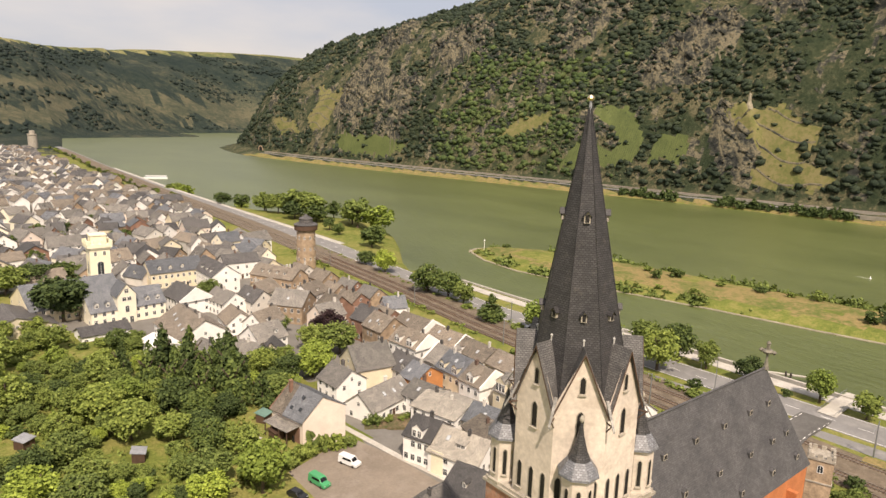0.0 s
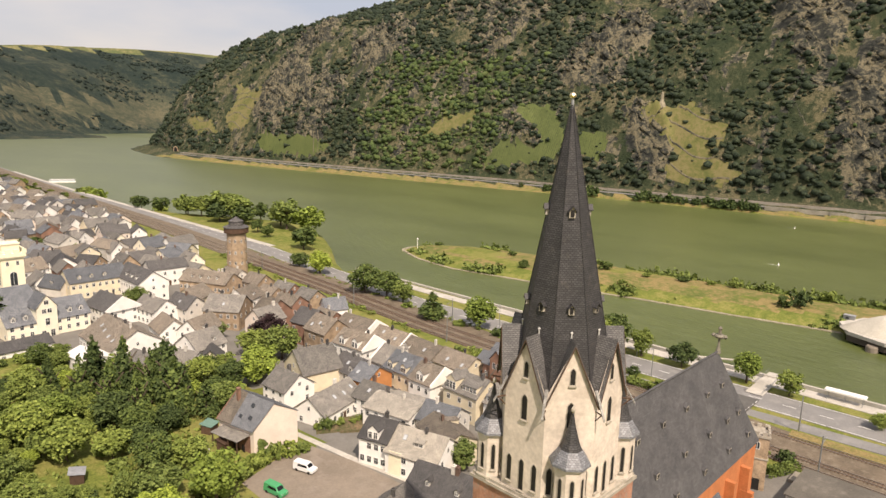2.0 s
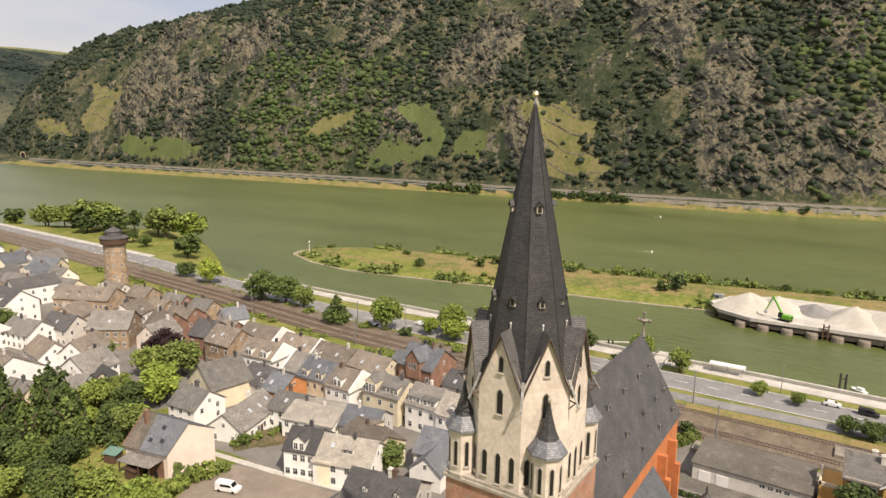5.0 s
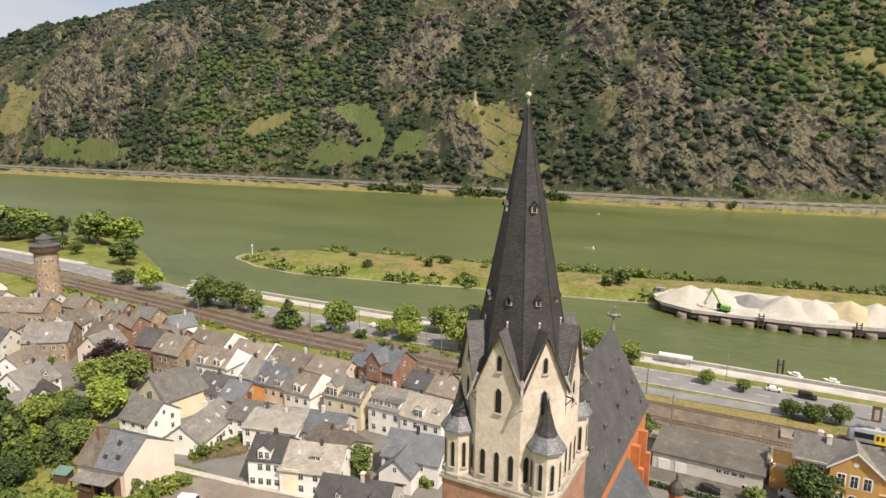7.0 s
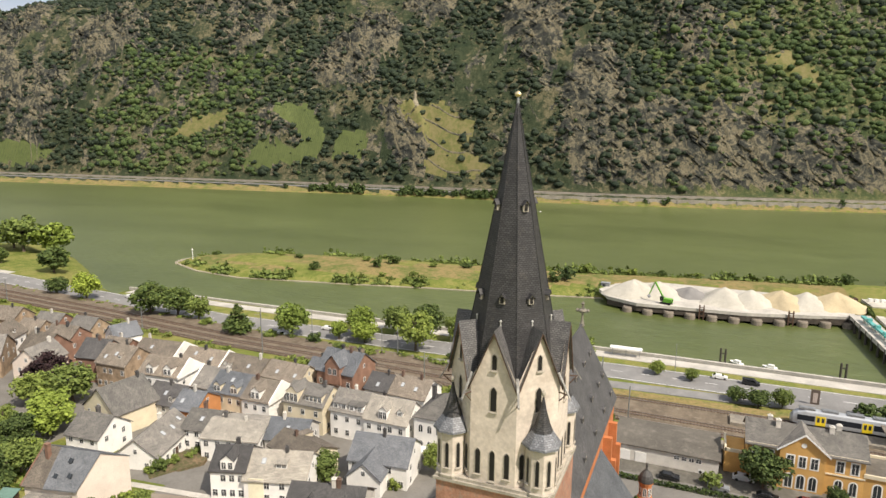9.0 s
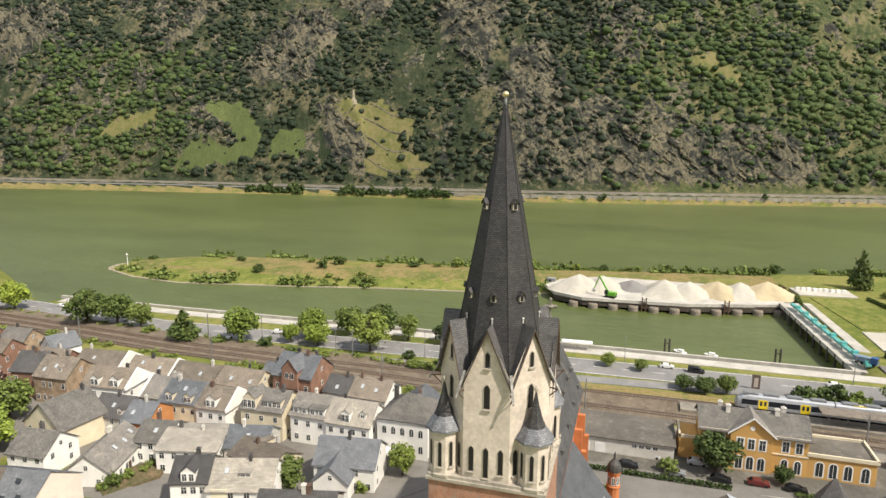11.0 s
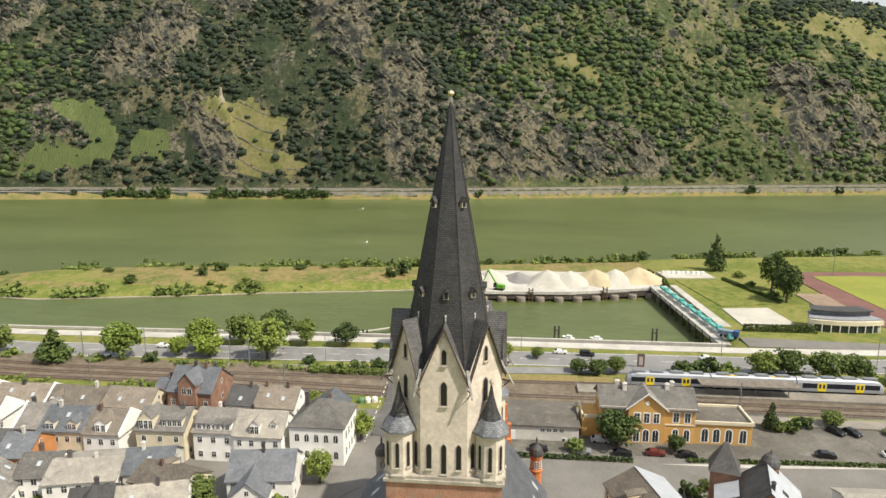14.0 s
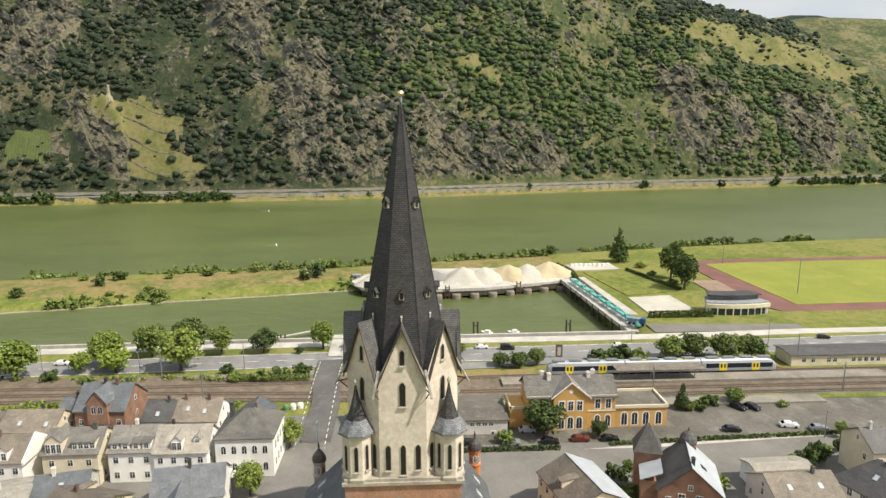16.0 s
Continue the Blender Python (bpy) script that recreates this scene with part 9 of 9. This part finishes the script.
# upper northern slope pushed to the dark scrub: cloud shade put into colour
tone = -0.12 * smooth(150, 300, hs) * smooth(-60, 60, hy) + rs.rand(len(hx)) * 0.42 + fbm(hx / 45, hy / 45, 69, 3) * 0.56 + hl * 0.56 + smooth(-60, 260, -hy) * 0.14
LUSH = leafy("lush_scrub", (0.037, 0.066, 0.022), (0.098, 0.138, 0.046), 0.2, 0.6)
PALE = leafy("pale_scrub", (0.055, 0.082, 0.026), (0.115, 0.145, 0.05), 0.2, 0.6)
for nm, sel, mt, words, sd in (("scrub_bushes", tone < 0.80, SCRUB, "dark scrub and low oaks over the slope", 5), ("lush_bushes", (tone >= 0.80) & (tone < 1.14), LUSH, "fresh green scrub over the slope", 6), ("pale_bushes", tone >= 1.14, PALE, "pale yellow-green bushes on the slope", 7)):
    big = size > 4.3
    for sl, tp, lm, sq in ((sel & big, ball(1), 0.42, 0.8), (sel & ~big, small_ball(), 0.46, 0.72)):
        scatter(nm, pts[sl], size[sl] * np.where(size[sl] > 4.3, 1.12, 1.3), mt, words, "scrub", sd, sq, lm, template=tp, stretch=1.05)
# bank-side bushes of the far shore
yb = rs.uniform(-760, 640, 900)
sel = (fbm(yb / 40, yb * 0, 91, 3) > 0.48) & ~((yb > -255) & (yb < 190) & (rs.rand(900) < 0.94))
yb = yb[sel]
xb = far_bank(yb) + np.interp(yb, (430, 600), (0.2, 0.8)) * rs.uniform(10, 26, len(yb))
sb = rs.uniform(2.4, 5.6, len(yb))
scatter("shore_bushes", np.stack([xb, yb, ground_height(xb, yb) - sb * 0.3], -1), sb * 1.4, LUSH, "dark bushes along the far shore", "bushes", 8, 1.0, 0.12, template=crown_arrays(77, 40, 8, 0.7, 0.3))
# scrub along the island's edges
yi = rs.uniform(-240, 312, 1500)
side = rs.rand(1500) < 0.6
ii = np.interp(yi, ISLE_Y, ISLE_OUT)
xi = np.where(side | (yi < -30), ii - rs.uniform(1, 12, 1500), np.interp(yi, ISLE_IN_Y, ISLE_IN) + rs.uniform(1, 8, 1500))
ok = (fbm(xi / 12, yi / 16, 93, 3) > 0.5) & (yi > -260) & ~((yi < 60) & (xi < 345) & (xi < ii - 14))
si = rs.uniform(0.6, 2.2, 1500) * (1 + 0.7 * (fbm(yi / 22, yi * 0, 95, 2) > 0.55))
xi, yi, si = xi[ok], yi[ok], si[ok]
scatter("island_bushes", np.stack([xi, yi, ground_height(xi, yi) - si * 0.3], -1), si * 1.25, LEAF_MID, "green bushes along the island shore", "bushes", 14, 0.9, 0.12, template=crown_arrays(78, 30, 8, 0.7, 0.32))
# rank bushes between the back gardens and the tracks, and along the road's verge
yv = rs.uniform(62, 330, 520)
xv = np.where(rs.rand(520) < 0.5, np.interp(yv, (62, 110, 165, 240, 330), (146.2, 147.4, 149.0, 153.2, 158.5)) + rs.uniform(-2.0, 1.2, 520), np.interp(yv, (62, 110, 165, 240, 330), (162.6, 166.4, 167.2, 172.2, 177.5)) + rs.uniform(-1.0, 2.4, 520))
ok = (fbm(xv / 9, yv / 14, 101, 3) > 0.45) & ~((yv < 66) | ((yv < 92) & (xv > 155)))
xv, yv = xv[ok], yv[ok]
sv = rs.uniform(0.5, 1.5, len(yv))
scatter("verge_bushes", np.stack([xv, yv, ground_height(xv, yv) - sv * 0.2], -1), sv * 1.2, LEAF_MID, "rank green bushes along the railway", "bushes", 15, 0.9, 0.12, template=crown_arrays(79, 30, 10, 0.7, 0.28))
# slate crags: tilted slabs along the strata
cubeV = np.array([(x, y, z) for x in (-1, 1) for y in (-1, 1) for z in (-1, 1)], dtype=float)
cubeF = np.array([(0, 1, 3, 2), (4, 6, 7, 5), (0, 4, 5, 1), (2, 3, 7, 6), (0, 2, 6, 4), (1, 5, 7, 3)])
M = 26000
ry = rs.uniform(-800, 1560, M)
rp = 55 + rs.rand(M) ** 1.2 * 420
rx = far_bank(ry) + rp
kp = (rs.rand(M) < 0.02 + 0.5 * crag_at(rx, ry)) & ~field_at(rx, ry, VINEYARDS + MEADOWS)
rx, ry = rx[kp], ry[kp]
sz = 0.7 + 3.0 * rs.rand(len(rx)) ** 2.2
for part_no, (dip, face, long_, words) in enumerate(((34, -48, 2.4, "weathered brown slate crags"), (40, -30, 1.7, "broken grey slate ledges"), (28, -62, 2.0, "dark slate outcrops"))):
    slab = np.array(Matrix.Rotation(radians(dip), 3, "X") @ Matrix.Rotation(radians(face), 3, "Y") @ Matrix.Diagonal((1.0, long_ * 1.25, 0.24)))
    pick = np.arange(len(rx)) % 3 == part_no
    scatter("rock_slabs", np.stack([rx, ry, ground_height(rx, ry) + 0.3], -1)[pick], sz[pick], ROCK, words, "rocks", 9 + part_no, lump=0.3, tilt=slab, template=(cubeV, cubeF))
# upright slate ribs that climb the slope along the strata
F = 9000
fy = rs.uniform(-800, 1560, F)
fx = far_bank(fy) + 52 + rs.rand(F) * 400
kp = (rs.rand(F) < 0.05 + 0.7 * crag_at(fx, fy)) & ~field_at(fx, fy, VINEYARDS + MEADOWS)
fx, fy = fx[kp], fy[kp]
n, m = len(fx), 9
L = rs.uniform(7, 30, n)[:, None]
g = radians(55) + rs.normal(0, 0.14, n)[:, None]
t = np.linspace(-0.5, 0.5, m)[None] + rs.uniform(-0.04, 0.04, (n, m))
wob = rs.normal(0, 0.5, (n, m))
rx, ry = fx[:, None] + t * L * np.cos(g) + wob, fy[:, None] + t * L * np.sin(g) + wob * 0.4
tall = (0.6 + 2.6 * rs.rand(n, 1) ** 1.6) * (1.15 - 2.0 * np.abs(t)) * rs.uniform(0.35, 1.25, (n, m))
half = rs.uniform(0.6, 1.5, (n, 1)) * rs.uniform(0.7, 1.3, (n, m))
ax, ay = rx + np.sin(g) * half, ry - np.cos(g) * half
bx, by = rx - np.sin(g) * half, ry + np.cos(g) * half
V = np.stack([np.stack([ax, ay, ground_height(ax, ay) - 0.7], -1), np.stack([rx - 0.3 * half, ry, ground_height(rx, ry) + tall], -1), np.stack([bx, by, ground_height(bx, by) - 0.7], -1)], 1)
i0 = (np.arange(n) * 3 * m)[:, None, None] + (np.arange(2) * m)[None, :, None] + np.arange(m - 1)[None, None, :]
Fc = np.stack([i0, i0 + 1, i0 + m + 1, i0 + m], -1).reshape(-1, 4)
tagged(new("slate_ribs", sheet("slate_ribs", V.reshape(-1, 3), Fc, RIB)), "jagged grey-brown slate ribs up the slope", "rocks", "", "stuff")
# vine rows and terrace walls
vs, fs = [], []
for q in VINEYARDS:
    ys = [p[1] for p in q]
    for yy in np.arange(min(ys), max(ys), 3.0 if max(ys) < 700 else 6.0):
        xs = np.arange(min(p[0] for p in q), max(p[0] for p in q), 3.0)
        ok = inside(xs, np.full(len(xs), yy), q)
        zz = ground_height(xs, np.full(len(xs), yy))
        for i in range(len(xs) - 1):
            if ok[i] and ok[i + 1]:
                b = len(vs)
                vs += [(xs[i], yy - 0.5, zz[i] - 0.2), (xs[i + 1], yy - 0.5, zz[i + 1] - 0.2), (xs[i + 1], yy, zz[i + 1] + 1.5), (xs[i], yy, zz[i] + 1.5), (xs[i], yy + 0.5, zz[i] - 0.2), (xs[i + 1], yy + 0.5, zz[i + 1] - 0.2)]
                fs += [(b, b + 1, b + 2, b + 3), (b + 3, b + 2, b + 5, b + 4)]
tagged(new("vine_rows", sheet("vine_rows", vs, fs, leafy("vine_leaf", (0.055, 0.075, 0.028), (0.10, 0.12, 0.045), 0.1))), "rows of green vines up the slope", "vines", "", "stuff")
vs, fs = [], []
for q in MEADOWS[:3]:
    ys = [p[1] for p in q]
    for x0 in np.arange(min(p[0] for p in q) + 6, max(p[0] for p in q), 11.0):
        yy = np.arange(min(ys), max(ys), 4.0)
        xx = x0 + 2.5 * np.sin(yy / 14.0)
        ok = inside(xx, yy, q)
        zz = ground_height(xx, yy)
        for i in range(len(yy) - 1):
            if ok[i] and ok[i + 1]:
                b = len(vs)
                vs += [(xx[i] - 0.9, yy[i], zz[i] - 1.6), (xx[i + 1] - 0.9, yy[i + 1], zz[i + 1] - 1.6), (xx[i + 1] - 0.7, yy[i + 1], zz[i + 1] + 0.7), (xx[i] - 0.7, yy[i], zz[i] + 0.7), (xx[i] + 0.6, yy[i], zz[i] + 0.8), (xx[i + 1] + 0.6, yy[i + 1], zz[i + 1] + 0.8)]
                fs += [(b + 1, b, b + 3, b + 2), (b + 2, b + 3, b + 4, b + 5)]
tagged(new("terrace_walls", sheet("terrace_walls", vs, fs, RIB)), "dry stone terrace walls on the slope", "walls", "", "stuff")
# stone pillar on the terrace
pz = ground_at(788, 392)
mon = thing("stone_pillar", "weathered pale stone pillar on the slope", "monument", pose(788, 392, pz - 1.5))
part("pillar", Kit().ring(0, 0, [(-4, 7.0), (3, 4.2), (6, 2.4), (9, 2.0), (13, 1.7), (16, 1.2), (17, 0.5)], 7), RUBBLE, mon)
# woods on the distant hills
# leaf greens pulled to blue-grey, painting the haze of distance
HAZED_WOOD = leafy("hazed_distant_wood", (0.012, 0.022, 0.019), (0.03, 0.045, 0.033), 0.2)
n2 = 17000
wx, wy = rs.uniform(-500, 2000, n2), rs.uniform(1400, 4400, n2)
fn = far_north(wx, wy)
kp = (fn > 8) & ((fn > 200) | (fn < 24) | (fbm(wx / 260, fn / 60, 29, 4) < 0.49)) & (fn < 0.98 * np.interp(wx, (-200, 330, 600, 1000, 1500, 2000), (348, 355, 372, 425, 478, 505))) & (rs.rand(n2) < smooth(0.47, 0.56, fbm(wx / 160, wy / 120, 97, 4)))
wx, wy = wx[kp], wy[kp]
sw = rs.uniform(5, 12, len(wx))
scatter("distant_woods", np.stack([wx, wy, ground_height(wx, wy) + sw * 0.1], -1), sw, HAZED_WOOD, "dark woods on the distant hills", "woods", 12, 0.8, template=small_ball())
